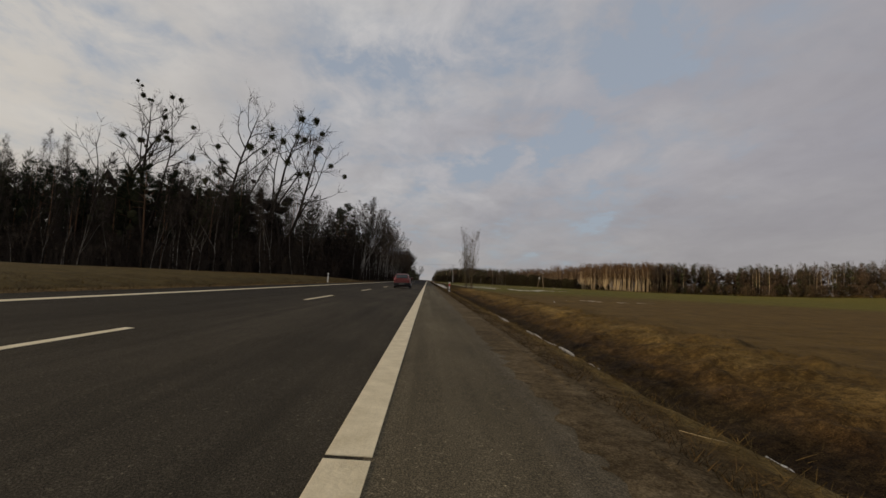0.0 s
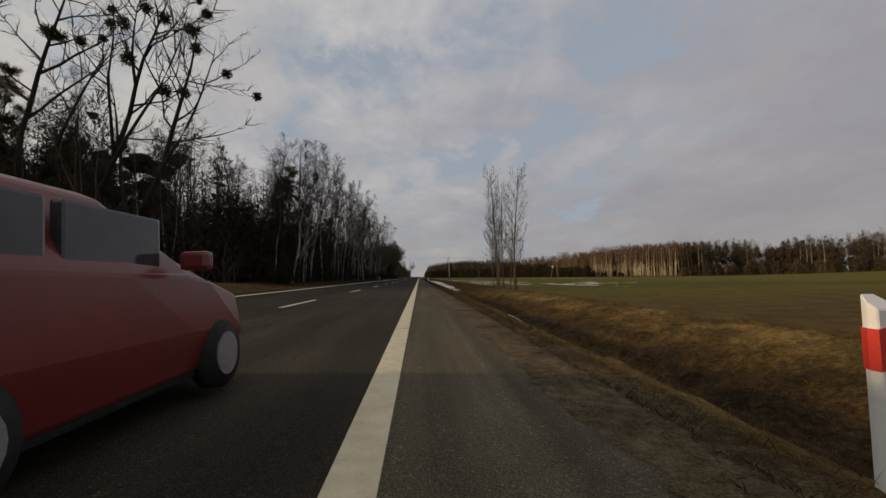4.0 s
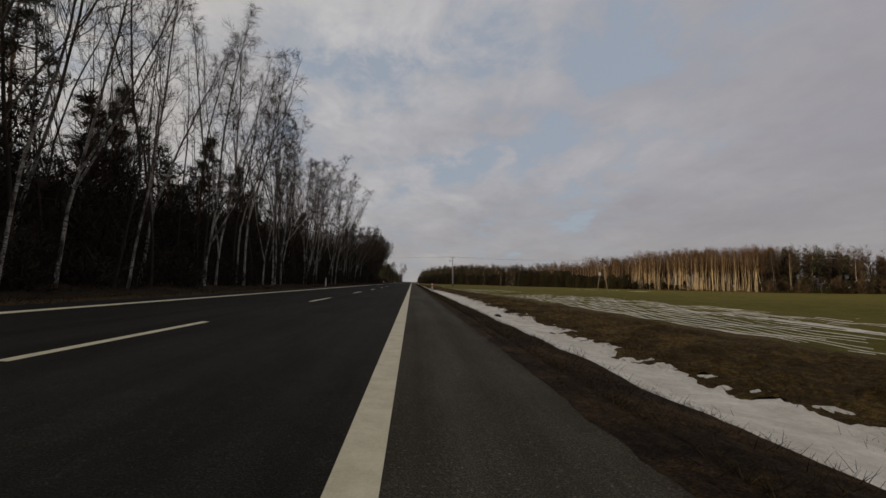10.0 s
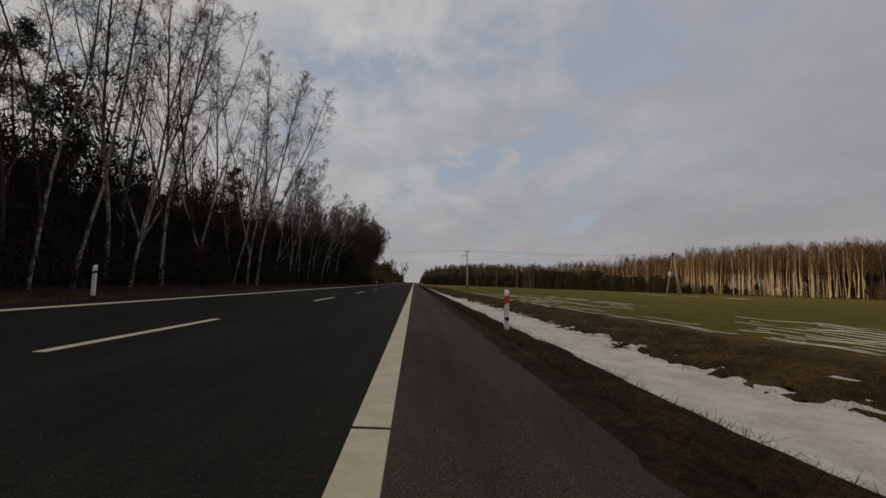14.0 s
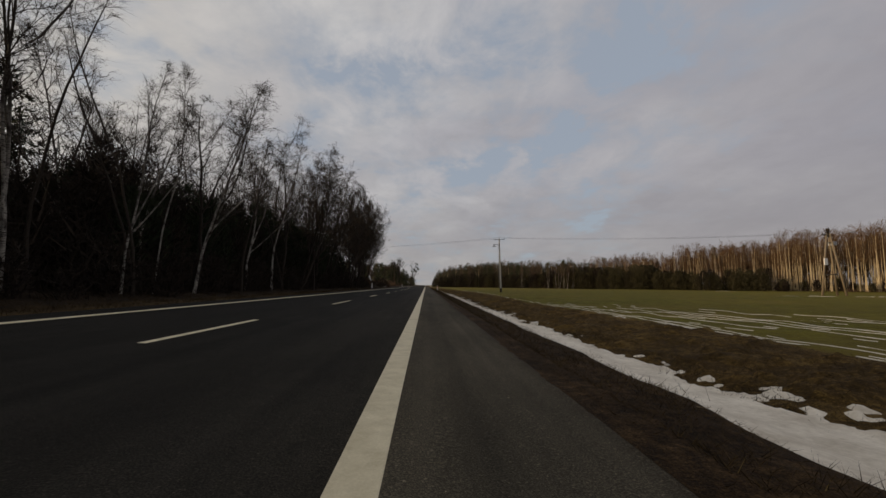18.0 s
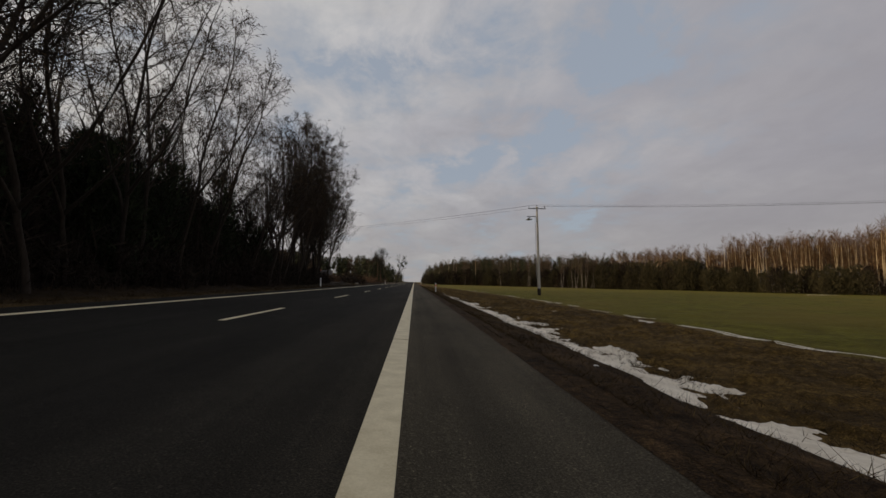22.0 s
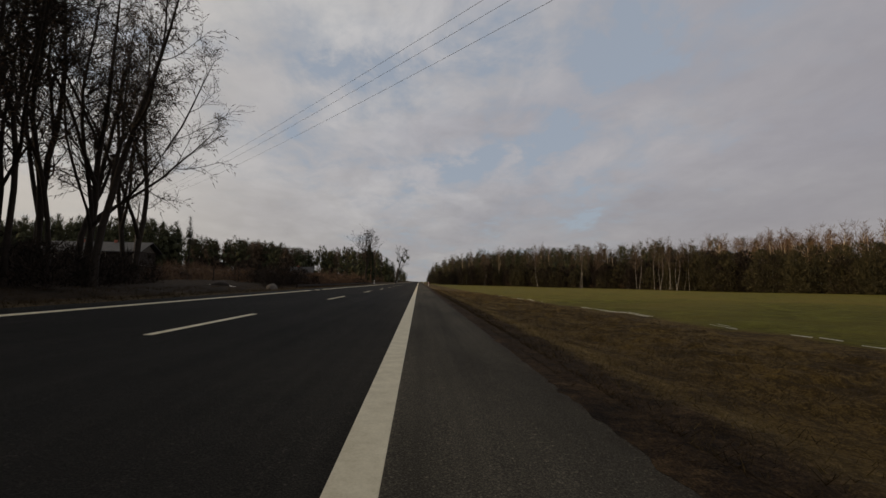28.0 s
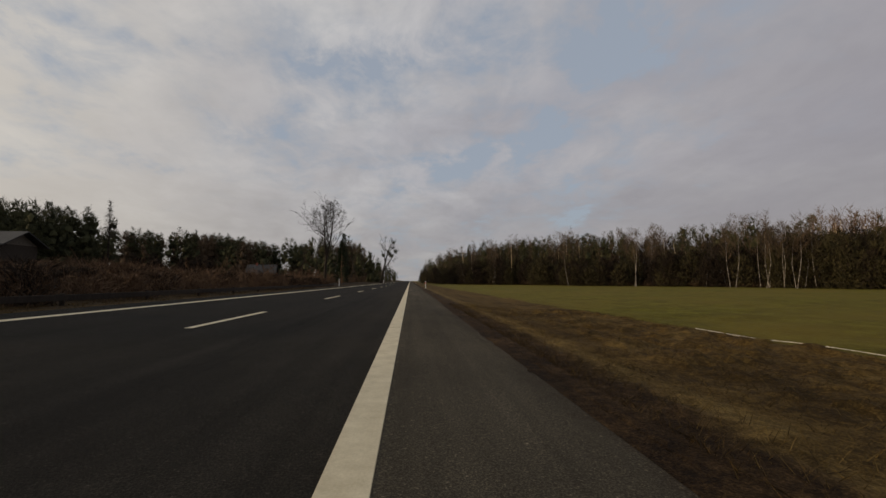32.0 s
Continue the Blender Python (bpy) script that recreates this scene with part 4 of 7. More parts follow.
for i in range(14):                    # birches that overtop the pines at the open end
    j = int(rng.integers(0, 8))
    kinds.stand(("birch", j), birch_maker(j), spot(-66 - 40 * (i + rng.uniform(0, 0.8)) / 14, 87 + rng.uniform(0, 5), rng.uniform(0, 360), 0.9, rng.uniform(1.4, 1.65)), wood)
for bx, bh in ((-63.5, 13), (-56, 12), (-48.5, 16), (-44, 14), (-42.5, 13), (-40.2, 14), (-37.7, 17), (-34.7, 16), (-28.9, 19), (-27.6, 15), (-24, 14), (-21.5, 12)):
    j = int(rng.integers(0, 8))
    kinds.stand(("birch", j), birch_maker(j), spot(bx, 82.5 + rng.uniform(-0.5, 0.8), rng.uniform(0, 360), 0.85, bh / 17.5 / 0.85), wood)
for i in range(7):
    j = int(rng.integers(0, 8))
    kinds.stand(("birch", j), birch_maker(j), spot(-16 - 70 * (i + rng.uniform(0, 0.8)) / 7, 81.0 + rng.uniform(0, 1.5), rng.uniform(0, 360), rng.uniform(0.6, 0.8), rng.uniform(0.9, 1.15)), wood)


# tall poplars that carry mistletoe
def mistletoe_tree(seed, m, h, lean, balls, label):
    root = thing("poplar_tree", label, "tree", m, "poplars with mistletoe")
    trunk, crown, leaf = bare_tree(seed, h=h, r=0.36, lean=lean, start=0.50, n1=12, ang=52, spread=0.34, shape=0.45, n2=10, n3=8, lift1=0.30, droop=0.0, twig=0.010, forks=2, bend=0.085, twig_len=0.8, kink=0.2, slim=1.25)
    part("trunk", trunk, M_BARK, root, smooth=True)
    part("crown", crown, M_BARK, root)
    v = crown.arrays()[0]
    v = v[v[:, 2] > h * 0.62]
    r = np.random.default_rng(seed + 5)
    for i in range(balls):
        c = v[r.integers(0, len(v))]
        s = r.uniform(0.45, 1.15)
        gg = Geo()
        clump(gg, r, (0, 0, 0), s * 0.72, 260, s * 0.34, 0.05, 0.95, 0.0)
        ob = part("mistletoe", gg, M_MISTLE, root, "dark round mistletoe ball")
        ob.location = c
    return root


for i, (mx, my, mh, ml, mb) in enumerate(((-66.0, 88, 29.5, (0.30, 0.0), 8), (-53.5, 87, 33.5, (0.09, 0.0), 14), (-37.5, 86, 31.0, (0.0, 0.0), 4), (-32.5, 86, 31.0, (0.10, 0.0), 13), (-28.5, 85, 26.5, (0.32, -0.02), 6))):
    mistletoe_tree(2000 + i, spot(mx, my, 0), mh, ml, mb, "tall bare poplar hung with mistletoe balls")


# ---- the inside of the wood: trunks, thin crowns and dark brushwood ----
class Multi:
    """Joined geometry of several materials, one object."""

    def __init__(self):
        self.geos = {}

    def of(self, mat):
        return self.geos.setdefault(mat.name, (mat, Geo()))[1]

    def build(self, name, label, category):
        vs, fs, idx, mats, o = [], [], [], [], 0
        for mat, geo in self.geos.values():
            v, f = geo.arrays()
            vs.append(v)
            fs.append(f + o)
            idx.append(np.full(len(f), len(mats)))
            mats.append(mat)
            o += len(v)
        return tagged(new(name, mesh_of(name, np.concatenate(vs), np.concatenate(fs), mats, np.concatenate(idx))), label, category, kind="stuff")


def simple_tree(multi, rng, x, y, h, r, bark, twigs, twig_n=70, lean=0.06, start=0.4, spread=0.16, width=0.02, sides=4):
    """A far or hidden bare tree: a tapered trunk with branch spikes that fork once."""
    z = land_at(x, y)
    pts = limb(rng, (x, y, z - 0.2), (rng.normal(0, lean), rng.normal(0, lean), 1), h, 5, 0.035, 0.1)
    multi.of(bark).tube(pts, r * (1 - np.linspace(0, 1, 6)) ** 0.8 + 0.012, sides)
    k = twig_n // 3
    t = start + (1 - start) * rng.uniform(0, 1, k) ** 0.9
    i = np.minimum((t * 5).astype(int), 4)
    p = pts[i] + (pts[i + 1] - pts[i]) * (t * 5 - i)[:, None]
    a = rng.uniform(0, 2 * math.pi, k)
    L = h * spread * ((1 - t) / (1 - start) * 0.8 + 0.25) * rng.uniform(0.6, 1.2, k)
    d = np.stack([np.cos(a) * 0.62, np.sin(a) * 0.62, np.full(k, 0.8)], 1) * L[:, None]
    g = multi.of(twigs)
    g.spikes(p, p + d, width)
    for s in (0.45, 0.75):
        q = p + d * s
        e = d * 0.45 + rng.normal(0, 1, (k, 3)) * L[:, None] * 0.25
        g.spikes(q, q + e, width * 0.7)


ICO_V, ICO_F = None, None
bm_ = bmesh.new()
bmesh.ops.create_icosphere(bm_, subdivisions=1, radius=1.0)
bm_.verts.ensure_lookup_table()
ICO_V = np.array([v.co[:] for v in bm_.verts])
ICO_F = np.array([[v.index for v in f.verts] for f in bm_.faces])
bm_.free()


def lumps_of(multi, rng, mat, centres, size, flat=0.6):
    """Small uneven clods of far foliage, the dense inside of a crown."""
    k_ = len(centres)
    sizes = np.broadcast_to(np.asarray(size, float), (k_,))[:, None, None]
    v = np.asarray(centres)[:, None] + ICO_V[None] * sizes * rng.uniform(0.45, 1.3, (k_, len(ICO_V), 1)) * np.array([1, 1, flat])
    f = ICO_F[None] + (np.arange(k_) * len(ICO_V))[:, None, None]
    multi.of(mat).add(v.reshape(-1, 3), f.reshape(-1, 3))


def far_birch(multi, rng, x, y, h, bark, twigs, start=0.45, count=54, width=0.022, stout=1.0):
    """A slender far birch: a thin trunk and a soft plume of fine rising twigs."""
    z = land_at(x, y)
    top = np.array([x + rng.normal(0, 0.5), y + rng.normal(0, 0.5), z + h])
    base = np.array([x, y, z - 0.2])
    bow = np.array([rng.normal(0, 0.25), rng.normal(0, 0.25), 0])
    multi.of(bark).tube([base, base * 0.6 + top * 0.4 + bow, base * 0.15 + top * 0.85], np.array([rng.uniform(0.09, 0.15), 0.085, 0.03]) * stout, 4)
    t = start + (1 - start) * rng.uniform(0, 1, count) ** 0.8
    p = base + (top - base) * t[:, None]
    a = rng.uniform(0, 2 * math.pi, count)
    L = (0.10 * h * (1.15 - t) / (1 - start) + 0.7) * rng.uniform(0.5, 1.2, count)
    d = np.stack([np.cos(a) * 0.55, np.sin(a) * 0.55, rng.uniform(0.35, 1.0, count)], 1) * L[:, None]
    p = p + d * rng.uniform(0, 0.8, (count, 1)) * np.array([1, 1, 0.3])
    multi.of(twigs).leaves(p, p + d, width * 1.1, rng)


def far_mass(multi, rng, mat, x, y, h, wide, clods=8, sprays=260, low=0.0, size=0.5, top=0.35):
    """A dense far crown: sprays of twigs or needles thick on an uneven envelope, over a few dark clods inside."""
    z = land_at(x, y)

    def envelope(t):
        return wide * np.clip(1 - (np.abs(t - top) / (1.02 - top if low >= 0 else 1)) ** 2, 0.02, 1) ** 0.7
    t = low + (0.86 - low) * rng.uniform(0, 1, clods)
    a = rng.uniform(0, 2 * math.pi, clods)
    rad = envelope(t) * rng.uniform(0.0, 0.55, clods)
    c = np.stack([x + np.cos(a) * rad, y + np.sin(a) * rad, z + t * h], 1)
    if clods:
        lumps_of(multi, rng, mat, c, envelope(t) * 0.36, 1.2)
    k_ = sprays
    t = low + (1 - low) * rng.uniform(0, 1, k_) ** 0.85
    a = rng.uniform(0, 2 * math.pi, k_)
    bulge = 0.85 + 0.25 * np.sin(a * 3 + t * 17 + x) + 0.15 * np.sin(a * 5 - t * 31 + y)
    rad = envelope(t) * bulge * rng.uniform(0.35, 1.0, k_) ** 0.5
    p = np.stack([x + np.cos(a) * rad, y + np.sin(a) * rad, z + t * h], 1)
    d = np.stack([np.cos(a) * 0.7, np.sin(a) * 0.7, 0.35 + 0.9 * t], 1) + rng.normal(0, 0.45, (k_, 3))
    d *= size * rng.uniform(0.5, 1.3, (k_, 1))
    multi.of(mat).leaves(p - d * 0.4, p + d * 0.6, size * 0.105, rng)


def simple_pine(multi, rng, x, y, h, needle, low=0.35, wide=0.17, count=150, conic=0.6, size=0.75, trunk=True):
    z = land_at(x, y)
    if trunk:
        multi.of(M_PINEBARK).tube([(x, y, z - 0.2), (x, y, z + h * 0.6), (x, y, z + h * 0.96)], [0.16, 0.1, 0.02], 4)
    lumps = max(5, count // 14)
    t = low + (1 - low) * rng.uniform(0, 1, lumps) ** 0.85
    q = (t - low) / (1 - low)
    rad = h * wide * (1 - q ** 2.2) ** conic * (0.45 + 0.55 * np.minimum(1, q * 4 + 0.3)) * rng.uniform(0.1, 1.0, lumps) ** 0.5
    a = rng.uniform(0, 2 * math.pi, lumps)
    c = np.stack([x + np.cos(a) * rad, y + np.sin(a) * rad, z + t * h], 1)
    i = rng.integers(0, lumps, count)
    j = rng.normal(0, 1, (count, 3)) * np.array([0.55, 0.55, 0.32]) * size
    d = j / (np.linalg.norm(j, axis=1)[:, None] + 1e-6) + np.array([0, 0, 0.35])
    p = c[i] + j
    d = d * size * rng.uniform(0.35, 0.8, (count, 1))
    multi.of(needle).leaves(p - d * 0.4, p + d * 0.6, size * 0.17, rng)


def brush(multi, rng, mat, x, y, height, stems, width=0.022, spread=0.35):
    """A thicket: many stems at once, each with side twigs; x, y, height are arrays."""
    k = len(x)
    z = land(x, y)
    base = np.repeat(np.stack([x, y, z - 0.05], 1), stems, 0) + rng.normal(0, 0.3, (k * stems, 3)) * np.array([1, 1, 0])
    H = np.repeat(height, stems) * rng.uniform(0.5, 1.1, k * stems)
    d = np.stack([rng.normal(0, spread, k * stems) * H * 0.5, rng.normal(0, spread, k * stems) * H * 0.5, H], 1)
    g = multi.of(mat)
    g.spikes(base, base + d, width)
    for s in (0.35, 0.55, 0.75):
        q = base + d * s
        e = d * 0.25 + rng.normal(0, 0.20, d.shape) * H[:, None]
        g.leaves(q, q + e, width * 1.3, rng)


def placed(v, x, y, turn, size, tall):
    c_, s_ = math.cos(turn), math.sin(turn)
    w = np.empty_like(v)
    w[:, 0] = (v[:, 0] * c_ - v[:, 1] * s_) * size + x
    w[:, 1] = (v[:, 0] * s_ + v[:, 1] * c_) * size + y
    w[:, 2] = v[:, 2] * size * tall + land_at(x, y)
    return w


inside = Multi()
rng = np.random.default_rng(23)
PATTERN = []
for i in range(6):
    t_, c_, _ = bare_tree(1300 + i, h=17.0, r=rng.uniform(0.06, 0.10), lean=(rng.normal(0, 0.06), rng.normal(0, 0.06)), start=0.34, n1=13, ang=40, spread=0.22, n2=5, n3=4, lift1=0.2, droop=-0.1, twig=0.009, bend=0.06, twig_len=0.7, kink=0.16)
    PATTERN.append((t_.arrays(), c_.arrays()))
for i in range(260):
    y = 88 + 174 * (i + rng.uniform(0, 1)) / 260
    x = -19 - rng.uniform(0, 1) ** 1.2 * 34
    h = edge_height(y) * rng.uniform(0.8, 1.03)
    (tv, tf), (cv, cf) = PATTERN[int(rng.integers(0, 6))]
    turn, size = rng.uniform(0, 6.28), rng.uniform(0.85, 1.1)
    inside.of(M_BIRCH if rng.random() < 0.1 else M_BARK).add(placed(tv, x, y, turn, size, h / 17 / size), tf)
    inside.of(M_TWIG).add(placed(cv, x, y, turn, size, h / 17 / size), cf)
for i in range(420):                   # thin poles between them
    y = rng.uniform(88, 256)
    simple_tree(inside, rng, -15.5 - rng.uniform(0, 26), y, edge_height(y) * rng.uniform(0.55, 0.95), rng.uniform(0.03, 0.07), M_BARK, M_TWIG, 60, 0.08, 0.3, 0.15, 0.014)
for i in range(46):
    y = rng.uniform(92, 214)
    simple_pine(inside, rng, -24 - rng.uniform(0, 26), y, edge_height(y) * rng.uniform(0.95, 1.08), M_NEEDLE, 0.55, 0.12, 330, size=0.62)
for i in range(230):
    x = -28 - rng.uniform(0, 102)
    y = rng.uniform(86, 108)
    h = rng.uniform(16, 21)
    if rng.random() < 0.55:
        simple_pine(inside, rng, x, y, h, M_NEEDLE, 0.28, 0.15, 820, size=0.46)
    else:
        simple_tree(inside, rng, x, y, h * 0.9, rng.uniform(0.05, 0.09), M_BIRCH if rng.random() < 0.12 else M_BARK, M_TWIG, 150)
inside.build("woodland", "dense bare mixed woodland of birches, alders and pines", "woodland")

def shrub(multi, rng, mat, x, y, h, wide, count, size):
    """A rounded bush or a low sapling crown of many fine crossing twigs."""
    z = land_at(x, y)
    t = rng.uniform(0.0, 1, count)
    a = rng.uniform(0, 2 * math.pi, count)
    rad = wide * np.sqrt(np.clip(1 - (t - 0.3) ** 2 / 0.55, 0.02, 1)) * (0.8 + 0.3 * np.sin(3 * a + 9 * t + x)) * rng.uniform(0.1, 1, count) ** 0.6
    p = np.stack([x + np.cos(a) * rad, y + np.sin(a) * rad, z + t * h], 1)
    d = np.stack([np.cos(a) * 0.6, np.sin(a) * 0.6, 0 * a + 0.7], 1) + rng.normal(0, 0.5, (count, 3))
    d *= size * rng.uniform(0.4, 1.3, (count, 1))
    multi.of(mat).leaves(p - d * 0.4, p + d * 0.6, 0.012 + 0.03 * size, rng)


thicket = Multi()
k = 1800
y = rng.uniform(84, 275, k)
x = -12.7 - rng.uniform(0, 1, k) ** 1.3 * 24
ok = x < wood_front(y) - 0.5
x, y, k = x[ok], y[ok], int(ok.sum())
brush(thicket, rng, M_BRUSH, x, y, np.interp(y, [84, 190, 215, 250, 262, 276], [5.6, 6.0, 6.6, 5.5, 2.0, 1.5]) * rng.uniform(0.5, 1.25, k) * np.interp(-x, [12.7, 15, 18, 30], [0.35, 0.7, 0.95, 1.1]), 6, 0.026)
k = 900
x = -15 - rng.uniform(0, 100, k)
y = 81.0 + rng.uniform(0, 1, k) ** 1.2 * 16
brush(thicket, rng, M_TWIG, x, y, rng.uniform(2.5, 7.0, k), 6, 0.03)
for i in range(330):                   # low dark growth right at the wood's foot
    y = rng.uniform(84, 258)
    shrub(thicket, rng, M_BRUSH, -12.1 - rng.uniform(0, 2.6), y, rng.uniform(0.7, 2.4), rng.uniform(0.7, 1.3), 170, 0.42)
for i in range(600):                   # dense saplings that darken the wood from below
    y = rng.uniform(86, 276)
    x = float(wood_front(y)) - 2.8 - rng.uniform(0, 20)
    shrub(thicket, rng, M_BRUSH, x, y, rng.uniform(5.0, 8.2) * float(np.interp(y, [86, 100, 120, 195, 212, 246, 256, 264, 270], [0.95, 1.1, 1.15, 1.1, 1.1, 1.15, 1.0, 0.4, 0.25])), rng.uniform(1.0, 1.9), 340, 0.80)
for i in range(90):                    # knee-high to man-high bushes under the last alders
    y = rng.uniform(254, 284)
    shrub(thicket, rng, M_BRUSH, float(wood_front(y)) + 0.4 - rng.uniform(0, 5), y, rng.uniform(1.0, 2.3), rng.uniform(0.8, 1.4), 260, 0.35)
k = 900                                # the closed dark inside: near-black clods added to stand for its deep shade
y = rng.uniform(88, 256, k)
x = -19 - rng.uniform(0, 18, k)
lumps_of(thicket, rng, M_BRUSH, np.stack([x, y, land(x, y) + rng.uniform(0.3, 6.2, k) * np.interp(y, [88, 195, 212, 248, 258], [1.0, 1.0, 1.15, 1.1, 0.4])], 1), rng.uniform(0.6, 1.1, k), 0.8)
# more dark clods standing for shade, behind the wood's open end
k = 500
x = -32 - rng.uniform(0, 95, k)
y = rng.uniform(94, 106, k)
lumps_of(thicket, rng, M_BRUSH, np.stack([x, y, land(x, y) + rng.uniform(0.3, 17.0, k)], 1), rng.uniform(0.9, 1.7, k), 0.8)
for i in range(420):
    x = -15 - rng.uniform(0, 108)
    y = 82.5 + rng.uniform(0, 14)
    shrub(thicket, rng, M_TWIG if rng.random() < 0.6 else M_BRUSH, x, y, rng.uniform(5.0, 8.5) * (0.75 + 0.06 * (y - 82)), rng.uniform(1.2, 2.2), 300, 0.9)
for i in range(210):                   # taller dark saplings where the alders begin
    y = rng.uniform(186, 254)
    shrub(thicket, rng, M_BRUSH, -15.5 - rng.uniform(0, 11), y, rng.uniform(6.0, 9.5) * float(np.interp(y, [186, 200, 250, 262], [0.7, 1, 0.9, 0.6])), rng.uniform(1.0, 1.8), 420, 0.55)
for i in range(80):
    y = rng.uniform(185, 250)
    x = -15 - rng.uniform(0, 12)
    simple_pine(thicket, rng, x, y, rng.uniform(5, 9.5) * float(np.interp(y, [185, 200, 250, 258], [0.6, 1, 0.9, 0.5])), M_NEEDLE, 0.04, 0.17, 420, 0.9, 0.42, False)
for i in range(270):                   # bushy pines and twiggy tops that close the end of the wood
    x, y = -29 - rng.uniform(0, 101), 87 + rng.uniform(0, 18)
    if x < -27 and rng.random() < 0.55:
        far_mass(thicket, rng, M_NEEDLE_FAR if rng.random() < 0.55 else M_TWIG, x, y, rng.uniform(15, 22.5), 2.3, 10 if x < -34 else 0, 360 if x < -34 else 500, 0.1, 0.65 if x < -34 else 0.42, 0.5)
    else:
        far_birch(thicket, rng, x, y, rng.uniform(16, 21.5), M_BARK, M_TWIG, 0.3, 150, 0.02)
for i in range(120):                   # and behind the birches along the road
    x, y = -19 - rng.uniform(0, 20), rng.uniform(92, 205)
    far_mass(thicket, rng, M_BRUSH if rng.random() < 0.6 else M_NEEDLE, x, y, rng.uniform(6.5, 10.5), 1.8, 0, 520, 0.0, 0.5, 0.4)
for i in range(130):                   # dark young pines in front of the alders
    y = rng.uniform(190, 250)
    far_mass(thicket, rng, M_NEEDLE if rng.random() < 0.6 else M_BRUSH, -14.2 - rng.uniform(0, 7), y, rng.uniform(5.5, 9.5) * float(np.interp(y, [190, 205, 225, 240, 250], [0.6, 0.85, 0.95, 1.0, 0.5])), rng.uniform(1.1, 1.7), 0, 620, 0.0, 0.4, 0.4)
for i in range(170):                   # unseen trees added beside the house plot to shade the road's end
    x = -46 - rng.uniform(0, 75)
    y = rng.uniform(236, 246 - x / 1.25 - 16)
    far_mass(thicket, rng, M_NEEDLE_FAR if rng.random() < 0.5 else M_BRUSH, x, y, rng.uniform(16, 21), 2.8, 9, 170, 0.05, 1.2, 0.5)
thicket.build("undergrowth", "dark tangled brushwood, saplings and dark filler clods, with unseen shading trees behind", "undergrowth")


# ---- the two poplars beside the ditch ----
def poplar(seed, m, h, r, label, lean=(0.0, 0.0), first=0.16, reach=1.9, whorls=9, burr=0.0, pale=True):
    """A young poplar: a straight stem, whorls of limbs that sweep outwards and then upright, and short rising twigs."""
    rng_ = np.random.default_rng(seed)
    root = thing("young_poplar", label, "tree", m, "young poplars beside the ditch")
    trunk, crown = Geo(), Geo()
    main = limb(rng_, (0, 0, -0.25), (lean[0], lean[1], 1), h, 12, 0.014, 0.06)
    main[:, 2] *= h / main[-1, 2]
    rad = r * (1 - np.linspace(0, 1, 13)) ** 0.8 + 0.006
    rad[0] *= 1.4
    trunk.tube(main, rad, 8)
    if burr:
        at = burr / h
        pts = np.array([along(main, at + d)[0] for d in (-0.016, -0.006, 0.006, 0.016)])
        trunk.tube(pts, np.array([0.8, 1.75, 1.6, 0.8]) * r * (1 - at) ** 0.8 + 0.006, 8)
    bases, tips = [], []
    for w in range(whorls):
        t0 = first + (0.96 - first) * (w + rng_.uniform(-0.2, 0.2)) / whorls
        turn0 = rng_.uniform(0, 6.28)
        for b in range(int(rng_.integers(3, 5))):
            t = min(0.97, max(0.06, t0 + rng_.normal(0, 0.012)))
            p, d = along(main, t)
            L = reach * (1.15 - 0.6 * t) * rng_.uniform(0.55, 1.15)
            a = turn0 + b * 2.1 + rng_.normal(0, 0.4)
            way_ = np.array([math.cos(a), math.sin(a), 0.85])
            c = limb(rng_, p, way_, L, 7, 0.06, 0.42)
            br = max(0.007, r * 0.30 * (1 - 0.6 * t))
            crown.tube(c, np.linspace(br, 0.003, 8), 5)
            for q in range(int(8 * L + 2)):
                p2, d2 = along(c, rng_.uniform(0.15, 1.0))
                e = unit(turn_from(rng_, d2, rng_.uniform(25, 55)) + np.array([0, 0, 0.35])) * rng_.uniform(0.2, 0.75)
                mid_ = p2 + e * 0.5 + rng_.normal(0, 0.012, 3)
                crown.tube([p2, mid_, p2 + e + np.array([0, 0, 0.04])], [0.0045, 0.0034, 0.0016], 3)
                for _ in range(3):
                    bases.append(mid_)
                    tips.append(mid_ + unit(e + rng_.normal(0, 0.18, 3)) * rng_.uniform(0.1, 0.32))
    crown.spikes(bases, tips, 0.0032)
    part("trunk", trunk, M_POPLAR_PALE if pale else M_POPLAR, root, smooth=True)
    part("crown", crown, M_POPLAR, root)
    shoots, k_ = Geo(), 16
    base_ = rng_.normal(0, 0.16, (k_, 3)) * np.array([1, 1, 0])
    d_ = np.stack([rng_.normal(0, 0.3, k_), rng_.normal(0, 0.3, k_), rng_.uniform(0.6, 1.0, k_)], 1) * rng_.uniform(0.4, 1.4, (k_, 1))
    shoots.spikes(base_, base_ + d_, 0.008)
    q_ = base_ + d_ * rng_.uniform(0.3, 0.9, (k_, 1))
    shoots.spikes(q_, q_ + d_ * 0.35 + rng_.normal(0, 0.14, (k_, 3)), 0.005)
    part("basal_growth", shoots, M_POPLAR, root, "thin shoots round the foot")
    return root


poplar(31, spot(6.85, 78.75, 20), 10.3, 0.060, "young bare poplar with a knotty burr on its pale trunk", first=0.24, reach=1.9, whorls=15, burr=4.0)
poplar(33, spot(7.75, 76.85, 75), 10.0, 0.064, "young bare poplar with a pale trunk and wide forking limbs", lean=(0.02, 0.0), first=0.20, reach=2.4, whorls=14, burr=5.2)
poplar(38, spot(7.95, 76.95, 200), 6.0, 0.038, "slim dark poplar stem beside a thicker one", lean=(0.05, 0.02), first=0.25, reach=1.4, whorls=6, pale=False)
